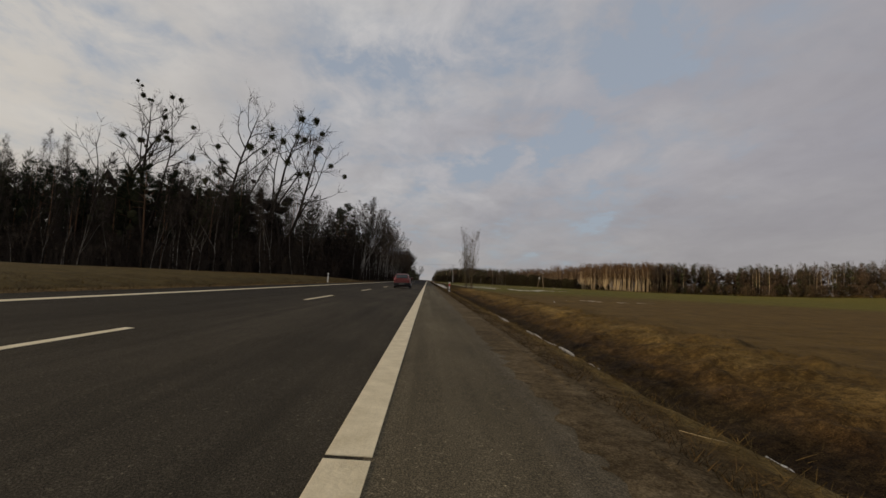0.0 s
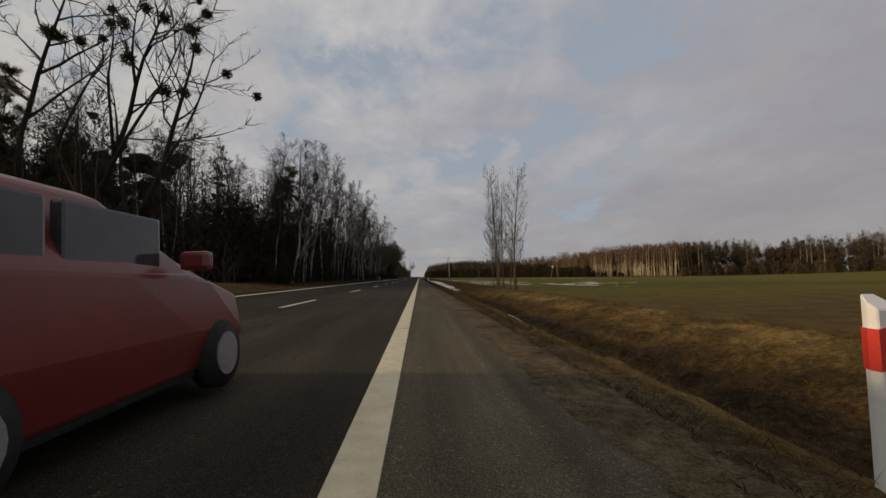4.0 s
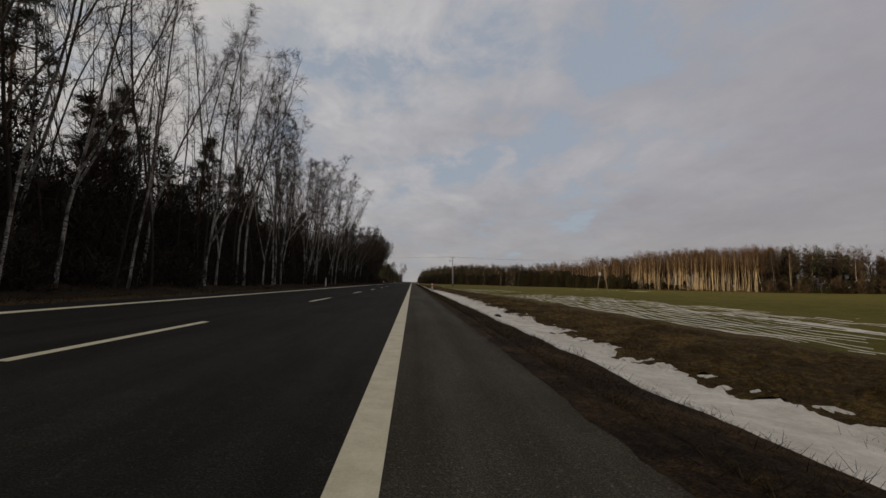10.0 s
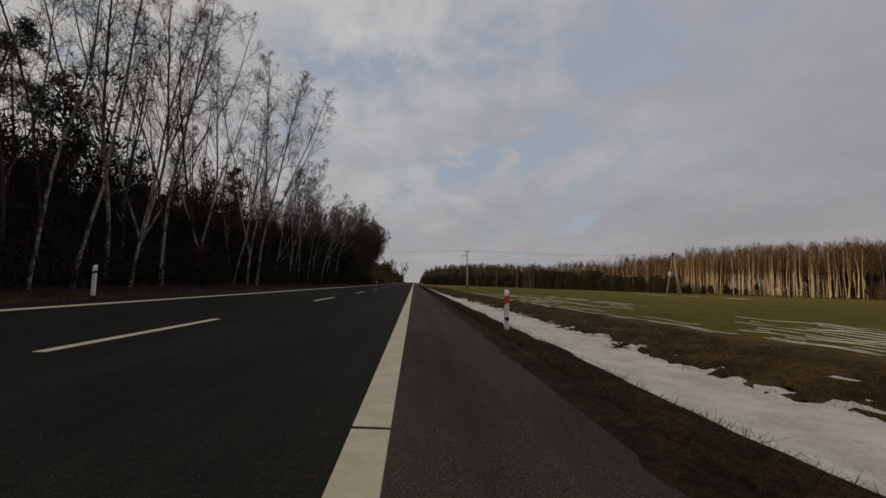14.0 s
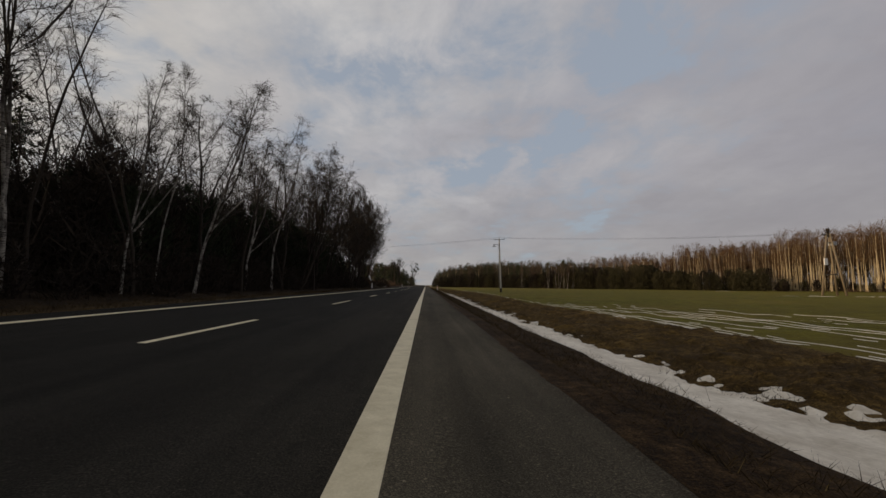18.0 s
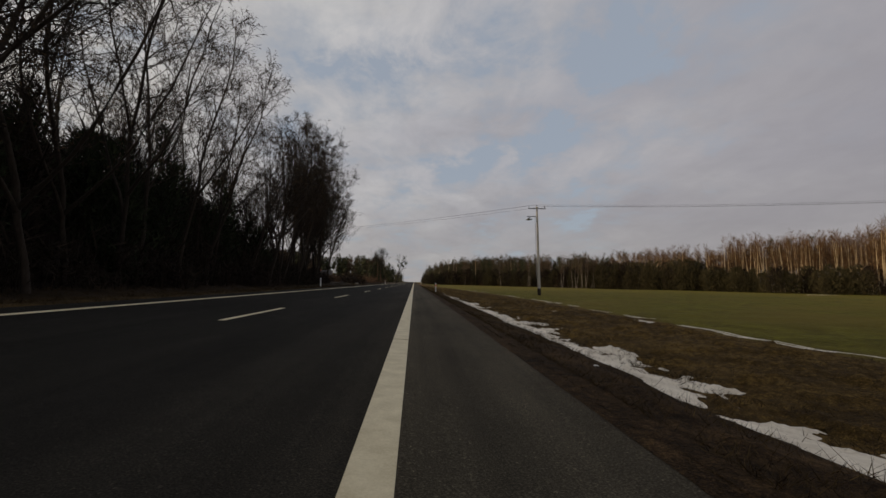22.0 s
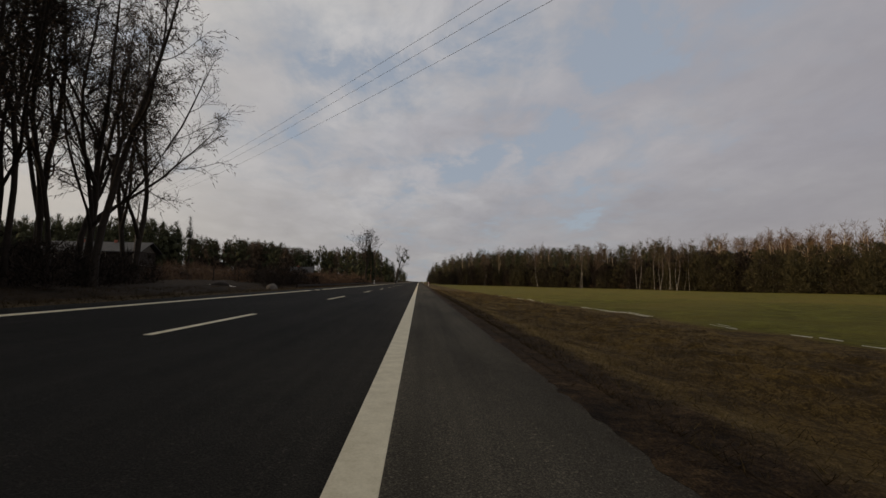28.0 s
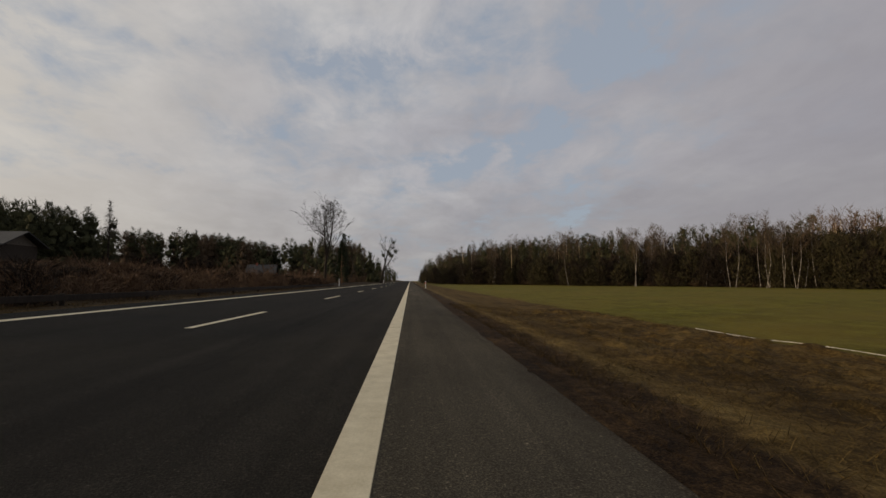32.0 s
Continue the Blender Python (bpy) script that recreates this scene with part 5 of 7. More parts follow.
poplar(32, spot(7.48, 82.7, 140), 9.6, 0.045, "young bare poplar with upright branches", first=0.16, reach=1.8, whorls=14, pale=False)
poplar(35, spot(8.1, 82.75, 80), 9.8, 0.045, "slim young bare poplar with a pale stem", first=0.2, reach=1.7, whorls=14)
poplar(36, spot(7.4, 81.2, 130), 6.4, 0.042, "low dark poplar with a forked crown", first=0.3, reach=1.7, whorls=6, pale=False)
poplar(37, spot(7.35, 83.5, 15), 7.5, 0.034, "thin young bare poplar", lean=(-0.04, 0.0), first=0.25, reach=1.5, whorls=11, pale=False)
poplar(34, spot(7.8, 78.5, 200), 4.6, 0.045, "low bare poplar sapling with crooked limbs", lean=(-0.06, 0.0), first=0.45, reach=1.6, whorls=4, pale=False)

# ---- woods beyond the field on the right, and behind the open ground on the left ----
far = Multi()
rng = np.random.default_rng(37)
EDGE = [(330, 70), (215, 165), (165, 232), (129, 246), (103, 289), (84, 322), (66, 358), (42, 395), (22, 430), (13, 500), (12, 640), (12, 900)]
ROUTE = [(Vector(a), Vector(b)) for a, b in zip(EDGE, EDGE[1:])]


def behind(i, u, depth):
    """A point on the i-th length of the wood's edge, set back by depth."""
    a, b = ROUTE[i]
    d = (b - a).normalized()
    p = a + (b - a) * u
    return p.x + d.y * depth, p.y - d.x * depth


def along_edge(i, count):
    for _ in range(count):
        yield rng.uniform(0, 1)


for i, count, mix, hh in ((0, 260, "mixed", (12.5, 16)), (1, 260, "mixed", (14, 17.5)), (2, 120, "mixed", (14.5, 18)), (3, 470, "birch", (15.5, 18)), (4, 340, "birch", (14, 17)), (5, 210, "birch", (11.5, 15)), (6, 190, "mixed", (10.5, 14.5)), (7, 190, "mixed", (11.5, 15.5)), (8, 230, "pine", (12, 16)), (9, 190, "pine", (13, 17)), (10, 120, "pine", (13, 18))):
    for u in along_edge(i, count):
        depth = rng.uniform(0, 1) ** 1.2 * 34
        x, y = behind(i, u, depth)
        h = rng.uniform(*hh)
        pine = {"mixed": 0.5, "birch": 0.08, "pine": 0.75}[mix]
        if mix == "birch" and depth < 14:
            pine = 0
        if depth < 4:
            pine *= 0.4
        if i < 3 and depth < 13:
            pine *= 0.15
        if i == 5 or (i == 4 and u > 0.05):
            x, y = behind(i, u, depth + 9)
        if rng.random() < pine:
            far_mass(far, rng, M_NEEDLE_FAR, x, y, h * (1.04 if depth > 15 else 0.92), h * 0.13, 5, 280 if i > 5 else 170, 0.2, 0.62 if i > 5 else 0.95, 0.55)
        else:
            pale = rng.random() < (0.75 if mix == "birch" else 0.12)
            far_birch(far, rng, x, y, h, M_BIRCH_SUNLIT if pale else M_BARK, M_TWIG_RED if mix == "birch" else M_TWIG_FAR, 0.42, 120, 0.03)
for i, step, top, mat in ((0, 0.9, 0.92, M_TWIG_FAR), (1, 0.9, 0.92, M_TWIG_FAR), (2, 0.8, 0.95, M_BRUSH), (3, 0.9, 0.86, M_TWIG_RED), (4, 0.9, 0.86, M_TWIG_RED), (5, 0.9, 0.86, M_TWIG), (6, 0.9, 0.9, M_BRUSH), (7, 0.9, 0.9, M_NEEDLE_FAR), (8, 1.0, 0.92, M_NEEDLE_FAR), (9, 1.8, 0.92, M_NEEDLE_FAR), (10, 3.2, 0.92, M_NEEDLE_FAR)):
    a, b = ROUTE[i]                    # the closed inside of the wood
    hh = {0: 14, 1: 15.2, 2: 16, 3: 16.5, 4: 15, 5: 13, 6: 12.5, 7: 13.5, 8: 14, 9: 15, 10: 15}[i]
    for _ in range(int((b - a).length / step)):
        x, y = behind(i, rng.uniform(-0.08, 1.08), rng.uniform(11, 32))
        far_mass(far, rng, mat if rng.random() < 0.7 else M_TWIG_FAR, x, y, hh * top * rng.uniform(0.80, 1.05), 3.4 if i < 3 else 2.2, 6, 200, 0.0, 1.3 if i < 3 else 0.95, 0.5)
for bx, by in ((57.4, 353), (58.3, 352), (59.0, 353.5), (59.8, 351.5), (60.6, 352.5), (61.6, 351), (62.4, 352.2), (63.4, 350.5), (64.6, 351.5), (55.0, 355), (54.2, 356), (46, 372), (47.4, 373), (38, 387), (26.5, 416), (25.2, 417), (74, 338), (76, 336)):
    for _ in range(1):
        far_birch(far, rng, bx + rng.normal(0, 0.7), by + rng.normal(0, 0.6), rng.uniform(10.0, 12.6), M_BIRCH, M_TWIG_FAR, 0.45, 130, 0.024, 0.55)
far.build("far_woodland", "far wood of sunlit birches and dark pines beyond the field", "woodland")

bushes = Multi()
for i, count, hh, mat in ((0, 240, (4, 9), M_BRUSH_RED), (1, 260, (5, 10), M_BRUSH_RED), (2, 110, (5, 10), M_BRUSH_RED), (3, 60, (6, 11), M_TWIG_RED), (4, 90, (6, 12), M_TWIG_RED), (5, 220, (6, 11), M_TWIG_RED), (6, 240, (6, 10), M_TWIG), (7, 240, (6, 11), M_TWIG), (8, 240, (5, 10), M_BRUSH)):
    pts = np.array([behind(i, a, rng.uniform(5, 30)) for a in rng.uniform(0, 1, count)])
    brush(bushes, rng, mat, pts[:, 0], pts[:, 1], rng.uniform(*hh, count), 5, 0.02, 0.2)
for i, u0, u1, count, hh in ((0, 0, 1, 150, (2.5, 6)), (1, 0, 1, 120, (3, 7)), (2, 0, 1, 50, (3, 7)), (3, 0.55, 1.0, 14, (2, 4)), (4, 0.05, 1.0, 100, (4.0, 7.0)), (5, 0.0, 1.0, 170, (5.0, 9.5)), (6, 0.0, 0.35, 40, (5.0, 8.5)), (6, 0.35, 1.0, 80, (4.0, 7.5)), (7, 0.0, 1.0, 110, (4.0, 8.5)), (8, 0.0, 1.0, 80, (4.0, 8)), (9, 0.0, 1.0, 50, (4, 8))):
    for _ in range(count):             # rounded bushes along the foot
        x, y = behind(i, rng.uniform(u0, u1), rng.uniform(-5, 5))
        h = rng.uniform(*hh)
        far_mass(bushes, rng, M_OLIVE if rng.random() < (0.8 if i in (4, 5) else 0.5) else (M_TWIG_FAR if i < 3 else M_BRUSH), x, y, h, h * 0.36, 0, 640 if i > 3 else 300, 0.0, 0.52 if i > 3 else 0.75, 0.4)
for i, count, hh in ((0, 500, (0.6, 1.6)), (1, 420, (0.6, 1.8)), (2, 160, (0.6, 1.8)), (3, 160, (0.4, 1.0)), (6, 160, (0.6, 1.6)), (7, 160, (0.6, 1.6)), (8, 160, (0.6, 1.6))):
    pts = np.array([behind(i, a, rng.uniform(-3, 2)) for a in rng.uniform(0, 1, count)])
    brush(bushes, rng, M_STRAW if i < 3 else M_BRUSH_RED, pts[:, 0], pts[:, 1], rng.uniform(*hh, count), 6, 0.03)
bushes.build("field_scrub", "dark bushes and young pines along the field's edge", "scrub")

leftfar = Multi()
for i in range(420):
    x = -330 + rng.uniform(0, 310)
    y = 436 + rng.uniform(0, 36) - 0.08 * (x + 30)
    h = rng.uniform(12.2, 14.8)
    if rng.random() < 0.6:
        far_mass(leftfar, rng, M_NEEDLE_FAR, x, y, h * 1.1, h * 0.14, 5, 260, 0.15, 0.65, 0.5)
    else:
        far_birch(leftfar, rng, x, y, h, M_BIRCH_SUNLIT if rng.random() < 0.12 else M_BARK, M_TWIG_FAR)
for i in range(110):                   # both sides of the road in the distance, and a darker block beyond the house
    y = rng.uniform(395, 780)
    x = -13 - rng.uniform(0, 16)
    if rng.random() < 0.5:
        far_mass(leftfar, rng, M_NEEDLE_FAR, x, y, rng.uniform(8, 13), 2.4, 12, 320, 0.0, 0.7)
    else:
        far_birch(leftfar, rng, x, y, rng.uniform(8, 13), M_BARK, M_TWIG, 0.25, 80)
for i in range(150):
    x, y = -86 - rng.uniform(0, 84), 392 + rng.uniform(0, 30)
    far_mass(leftfar, rng, M_NEEDLE_FAR, x, y, rng.uniform(14, 16.5), 2.8, 14, 300, 0.0, 0.9)
for i in range(420):
    x = -330 + rng.uniform(0, 312)
    far_mass(leftfar, rng, M_TWIG_FAR if rng.random() < 0.5 else M_NEEDLE_FAR, x, 438 + rng.uniform(0, 22) - 0.08 * (x + 30), rng.uniform(12.8, 14.6), 3.0, 14, 300, 0.0, 0.9)
for i in range(110):
    x = -35 - rng.uniform(0, 290)
    far_mass(leftfar, rng, M_BRUSH, x, 430 + rng.uniform(0, 10), rng.uniform(3, 6), 2.4, 7, 170, 0.0, 0.9)
k = 2200
x, y = -14 - rng.uniform(0, 1, k) ** 1.2 * 110, rng.uniform(322, 432, k)
ok = -x < (y - 268) * 0.66
brush(leftfar, rng, M_BRUSH_RED, x[ok], y[ok], rng.uniform(0.9, 3.0, ok.sum()), 5, 0.03)
leftfar.build("distant_woodland", "distant line of pines and bare trees behind reddish scrub", "woodland")

hedge = Multi()
k = 800
y = rng.uniform(288, 350, k)
x = -11.2 - rng.uniform(0, 1, k) ** 1.4 * 14
ok = y > 271.5 - 1.43 * x
x, y, k = x[ok], y[ok], ok.sum()
tall_ = np.interp(y, [287, 291, 297, 302, 350], [1.2, 2.5, 2.4, 1.2, 1.0]) * rng.uniform(0.4, 1.0, k)
for mat_, ok in ((M_BRUSH, y < 301), (M_BRUSH_RED, y >= 301)):
    brush(hedge, rng, mat_, x[ok], y[ok], tall_[ok], 7, 0.012, 0.9)
for i in range(260):
    y, x = rng.uniform(288, 352), -11.2 - rng.uniform(0, 12)
    if y < 272 - 1.43 * x:
        continue
    shrub(hedge, rng, M_BRUSH if y < 301 or rng.random() < 0.3 else M_BRUSH_RED, x, y, float(np.interp(y, [287, 291, 297, 302, 350], [1.4, 2.7, 2.6, 1.4, 1.2])) * rng.uniform(0.5, 1.0), rng.uniform(0.8, 1.5), 420, 0.3)
k = 260
y, x = rng.uniform(300, 330, k), -20 - rng.uniform(0, 45, k)
brush(hedge, rng, M_BRUSH_RED, x, y, rng.uniform(0.3, 0.9, k), 6, 0.012, 0.5)
for i in range(260):
    x, y = -15 - rng.uniform(0, 50), 294 + rng.uniform(0, 38)
    shrub(hedge, rng, M_BRUSH if rng.random() < 0.3 else M_BRUSH_RED, x, y, rng.uniform(0.5, 1.5), rng.uniform(0.9, 1.8), 170, 0.4)
hedge.build("roadside_bramble", "dark bramble hedge and reddish scrub beside the road", "hedge")

# single trees past the wood
tree = tree_thing("roadside_tree", "bare broad-crowned roadside tree", 61, M_BARK, M_BARK, h=11.5, r=0.2, start=0.30, n1=24, ang=50, spread=0.44, n2=8, n3=5, lift1=0.28, droop=0.0, twig=0.012, forks=3, twig_len=0.6)
tree.matrix_basis = spot(-11.6, 349, 30)
mistletoe_tree(2060, spot(-8.8, 421, 50), 13.5, (0.03, 0), 6, "bare roadside tree with mistletoe balls")
for i, (sx, sy, sh) in enumerate(((-16.6, 398, 12.6), (-13.0, 372, 8.5))):
    root = thing("spruce_tree", "dark pointed spruce beside the road", "tree", spot(sx, sy))
    gg, nn = Geo(), Geo()
    gg.tube([(0, 0, -0.2), (0, 0, sh * 0.5), (0, 0, sh)], [0.16, 0.09, 0.0], 6)
    r = np.random.default_rng(80 + i)
    t = r.uniform(0.06, 1, 900)
    a = r.uniform(0, 6.283, 900)
    rad = sh * 0.17 * (1 - t) * r.uniform(0.3, 1, 900)
    p = np.stack([np.cos(a) * rad, np.sin(a) * rad, t * sh], 1)
    d = np.stack([np.cos(a), np.sin(a), r.normal(-0.25, 0.2, 900)], 1) * 0.6
    nn.spikes(p, p + d, 0.07)
    part("trunk", gg, M_PINEBARK, root)
    part("crown", nn, M_NEEDLE, root)
root = thing("larch_tree", "sparse larch with level branches over the scrub", "tree", spot(-84, 413))
gg, nn = Geo(), Geo()
gg.tube([(0, 0, -0.2), (0.1, 0, 9), (0, 0, 19.0)], [0.26, 0.16, 0.0], 6)
r = np.random.default_rng(91)
t = r.uniform(0.45, 1, 260)
a = r.uniform(0, 6.283, 260)
d = np.stack([np.cos(a), np.sin(a), r.normal(0.1, 0.15, 260)], 1) * (19 * 0.22 * (1.05 - t))[:, None] * r.uniform(0.5, 1.2, (260, 1))
p = np.stack([0 * t, 0 * t, t * 19], 1)
nn.spikes(p, p + d, 0.05)
q = p + d * 0.6
nn.spikes(q, q + d * 0.3 + r.normal(0, 0.5, q.shape), 0.04)
part("trunk", gg, M_BARK, root)
part("crown", nn, M_BARK, root)
for i, (bx, by, bh) in enumerate(((62.5, 357, 10.5), (64.5, 358, 10.8), (66.5, 356.5, 10.2), (68.5, 355, 10.0), (60.0, 364, 9.6), (57.0, 365.5, 9.0), (20.0, 428, 11.5), (22.0, 427, 11.0), (18.6, 431, 10.4), (63.6, 356, 9.8), (65.4, 355.6, 10.6))):
    kinds.stand(("birch", i % 8), birch_maker(i % 8), spot(bx, by, rng.uniform(0, 360), 0.8, bh / 17.5 / 0.8), "white birches at the field's edge")


# ---- snow ----
def snow_mesh(name, label, x0, x1, y0, y1, step, cover, thick, seed=0.0, mat=M_SNOW, kin="snow", over=land, lay=None):
    """Old snow (or blown soil) lying on the ground where cover(x, y) > 0, thinning to nothing at its ragged rim."""
    xs_, ys_ = np.arange(x0, x1 + step, step), np.arange(y0, y1 + step * 1.6, step * 1.6)
    gx_, gy_ = np.meshgrid(xs_, ys_)
    gx_ = gx_ + 0.3 * step * wobble(gx_ * 9, gy_ * 7, 1.0, seed)
    c_ = cover(gx_, gy_)
    z_ = over(gx_, gy_) + np.clip(c_, -0.03, 1) * thick + (0.012 * wobble(gx_, gy_, 0.5, 5.0) - 0.008 if kin == "snow" else 0.001)
    w_ = len(xs_)
    idx_ = (np.arange(len(ys_) - 1)[:, None] * w_ + np.arange(w_ - 1)[None, :]).ravel()
    tri_ = np.concatenate([np.stack([idx_, idx_ + 1, idx_ + w_ + 1], 1), np.stack([idx_, idx_ + w_ + 1, idx_ + w_], 1)])
    v_ = np.stack([gx_, gy_, z_], -1).reshape(-1, 3)
    cv_ = np.clip(c_.ravel(), -1, 1)
    inside_ = cv_[tri_] > 0
    whole = tri_[inside_.all(1)]
    extra_v, extra_f, o_ = [], [], len(v_)

    def cut(p, q):
        """The point of the rim between an inner and an outer corner."""
        t_ = (cv_[p] / (cv_[p] - cv_[q] + 1e-9))[:, None]
        return v_[p] * (1 - t_) + v_[q] * t_
    for n_in in (1, 2):
        rows_ = tri_[inside_.sum(1) == n_in]
        if not len(rows_):
            continue
        lone = np.argmax((cv_[rows_] > 0) == (n_in == 1), 1)
        a_, b_, d_ = (rows_[np.arange(len(rows_)), (lone + k_) % 3] for k_ in (0, 1, 2))
        m_ = len(rows_)
        if n_in == 1:
            extra_v += [cut(a_, b_), cut(a_, d_)]
            extra_f.append(np.stack([a_, o_ + np.arange(m_), o_ + m_ + np.arange(m_)], 1))
        else:
            extra_v += [cut(b_, a_), cut(d_, a_)]
            extra_f += [np.stack([b_, d_, o_ + np.arange(m_)], 1), np.stack([d_, o_ + m_ + np.arange(m_), o_ + np.arange(m_)], 1)]
        o_ += 2 * m_
    v_ = np.concatenate([v_] + extra_v)
    used, inv = np.unique(np.concatenate([whole] + extra_f), return_inverse=True)
    v_ = v_[used]
    me_ = mesh_of(name, v_, inv.reshape(-1, 3), [mat], smooth=True)
    if lay:
        lay_covers(me_, lay(v_[:, 0].astype(float), v_[:, 1].astype(float)))
    return tagged(new(name, me_), label, kin, kind="stuff")


def ditch_snow(x, y):
    lo = np.interp(y, [84, 91, 96, 110, 140, 170, 182, 195, 205, 218, 226, 234, 241, 245], [3.7, 3.35, 3.1, 3.05, 3.02, 3.0, 3.0, 3.05, 3.1, 3.1, 3.15, 3.12, 3.1, 3.1])
    hi = np.interp(y, [84, 90, 95, 110, 125, 140, 155, 168, 177, 183, 192, 200, 209, 217, 225, 234, 241, 245], [3.9, 4.3, 4.55, 4.65, 4.95, 5.2, 5.15, 4.8, 4.5, 4.0, 4.1, 4.0, 4.1, 4.05, 4.0, 3.95, 3.65, 3.3])
    broken = smooth(180, 195, y) + smooth(100, 90, y)
    near = x - lo + 0.10 * chance(x, y, 0.45, 1.0) + 0.05 * chance(x, y, 0.14, 14.0) + (0.05 + 0.22 * broken) * chance(x, y, 0.9, 5.0)
    beyond = hi - x + 0.2 + (0.30 + 0.12 * broken) * chance(x, y * 0.7, 1.1, 2.0) + (0.25 + 0.5 * smooth(hi - 0.6, hi + 0.3, x)) * chance(x, y, 0.26, 3.0) + 0.10 * chance(x, y, 0.12, 15.0)
    holes = 0.62 - 0.30 * broken - 0.42 * np.maximum(0, chance(x, y, 0.55, 7.0) + 0.25 * chance(x, y, 0.2, 8.0)) * (0.25 + 0.75 * smooth(hi - 1.3, hi - 0.2, x) + 0.6 * broken)
    holes = holes - 0.9 * smooth(0.42, 0.1, np.abs(x - 3.9) + np.abs(y - 117.6) * 0.7) - 0.9 * smooth(0.30, 0.12, np.abs(y - 114.9 + 0.5 * (x - 4.4)) + 0.25 * np.abs(x - 4.5) - 0.12 * chance(x, y, 0.2, 9.0))
    c = np.minimum(np.minimum(near, beyond * 0.7), holes) - 0.35 * smooth(98, 88, y) * np.maximum(0, chance(x, y, 0.5, 13.0) + 0.15)
    return np.clip(c, -1, 0.35) * 2.2


snow_mesh("snow_strip", "strip of old grainy snow lying along the ditch", 2.9, 6.9, 84, 246, 0.065, ditch_snow, 0.11)

LUMPS = ((3.55, 10.57, 0.15, 0.22), (3.50, 10.07, 0.18, 0.20), (3.49, 9.83, 0.16, 0.12), (3.12, 13.3, 0.10, 0.5), (3.12, 14.4, 0.10, 0.5), (3.12, 15.5, 0.10, 0.5), (3.22, 18.7, 0.12, 0.5), (3.15, 16.6, 0.10, 0.5), (3.18, 17.6, 0.09, 0.4), (3.1, 19.9, 0.12, 0.35), (3.06, 20.35, 0.14, 0.4), (3.1, 20.9, 0.18, 0.5), (3.1, 21.5, 0.14, 0.4), (3.15, 22.3, 0.12, 0.5), (3.2, 23.6, 0.10, 0.6), (3.3, 25.2, 0.10, 0.5), (3.46, 56.3, 0.14, 0.4), (3.38, 57.4, 0.15, 0.5), (3.40, 58.1, 0.20, 0.5), (3.46, 59.3, 0.20, 0.5), (3.38, 60.0, 0.14, 0.5), (3.3, 60.6, 0.10, 0.4), (3.4, 70.0, 0.2, 0.4), (4.0, 84.2, 0.3, 0.3), (3.95, 86.3, 0.26, 0.25))


def early_snow(x, y):
    best = -1.0 + 0 * x
    for cx, cy, rx_, ry_ in LUMPS:
        best = np.maximum(best, 1 - np.abs((x - cx) / rx_) ** 1.6 - np.abs((y - cy) / ry_) ** 1.6)
    return np.clip(best + 0.7 * chance(x, y, 0.22, 4.0) - 0.1, -1, 0.5)


snow_mesh("snow_remnants", "broken remnants of snow in the deep ditch", 2.9, 4.5, 8, 88, 0.05, early_snow, 0.16)


def snow_lines(name, label, rows, y0, y1, width, lift=0.02):
    """Long thin strips of snow that follow the field's edge; width(d, y) is nought where the snow has gone."""
    gg = Geo()
    yy = np.arange(y0, y1, 0.6)
    for d in rows:
        xc = field_edge(yy) + d + 0.04 * wobble(d * 7.0, yy, 1.3, d)
        w = width(d, yy) / 2
        left, right = xc - w * (1 + 0.25 * wobble(yy, d, 0.8)), xc + w * (1 + 0.25 * wobble(yy, d + 3, 0.7))
        mid = (left + right) / 2
        v = np.stack([np.stack([left, yy, land(left, yy) - 0.004], 1), np.stack([mid, yy, land(mid, yy) + lift], 1), np.stack([right, yy, land(right, yy) - 0.004], 1)], 1).reshape(-1, 3)
        on = np.nonzero((w[:-1] > 0.008) & (w[1:] > 0.008))[0]
        if len(on) == 0:
            continue
        o = on * 3
        gg.add(v, np.concatenate([np.stack([o, o + 1, o + 4], 1), np.stack([o, o + 4, o + 3], 1), np.stack([o + 1, o + 2, o + 5], 1), np.stack([o + 1, o + 5, o + 4], 1)]))
    return tagged(part(name, gg, M_SNOW, smooth=True), label, "snow", kind="stuff")


def furrow_width(d, y):
    """Wide where the snow lingers near the field's edge, else broken threads."""
    thick = 0.22 * smooth(26, 5, np.abs(y - 130)) * smooth(11, 5, d) + 0.032 * smooth(30, 8, np.abs(y - 184)) * smooth(12, 5, d)
    thread = 0.030 * smooth(104, 116, y) * smooth(250, 215, y) * smooth(24, 9, d + 12 * smooth(185, 205, y))
    gone = chance(d * 3.1, y * 0.09, 1.0, 4.0) + 0.35 * chance(d * 9.0, y, 1.1, 2.0)
    return np.clip((thick + thread) * (0.75 + 0.9 * gone) - 0.022, 0, 0.5)


snow_lines("furrow_snow", "thin lines of snow left in the crop rows", np.arange(0.9, 24, 0.62), 106, 244, furrow_width)
snow_lines("field_edge_snow", "ragged line of snow along the edge of the crop", (0.2, 0.42), 100, 306, lambda d, y: np.clip((0.13 + 0.20 * chance(d, y, 2.6, 2.0) + 0.08 * chance(d, y, 0.7, 4.0)) * smooth(104, 116, y) * np.interp(y, [160, 180, 200, 222, 235, 262, 275, 306], [0.8, 1.1, 1.0, 0.65, 0.36, 0.15, 0.12, 0.17]) + 0.006 * smooth(256, 270, y), 0, 0.5), 0.012)


def patch_snow(cx, cy, rx_, ry_, seed):
    return lambda x, y: np.clip(1 - np.abs((x - cx) / rx_) ** 1.5 - np.abs((y - cy) / ry_) ** 1.5 + 0.9 * chance(x, y * 0.6, max(0.3, rx_ * 0.4), seed), -1, 0.4)


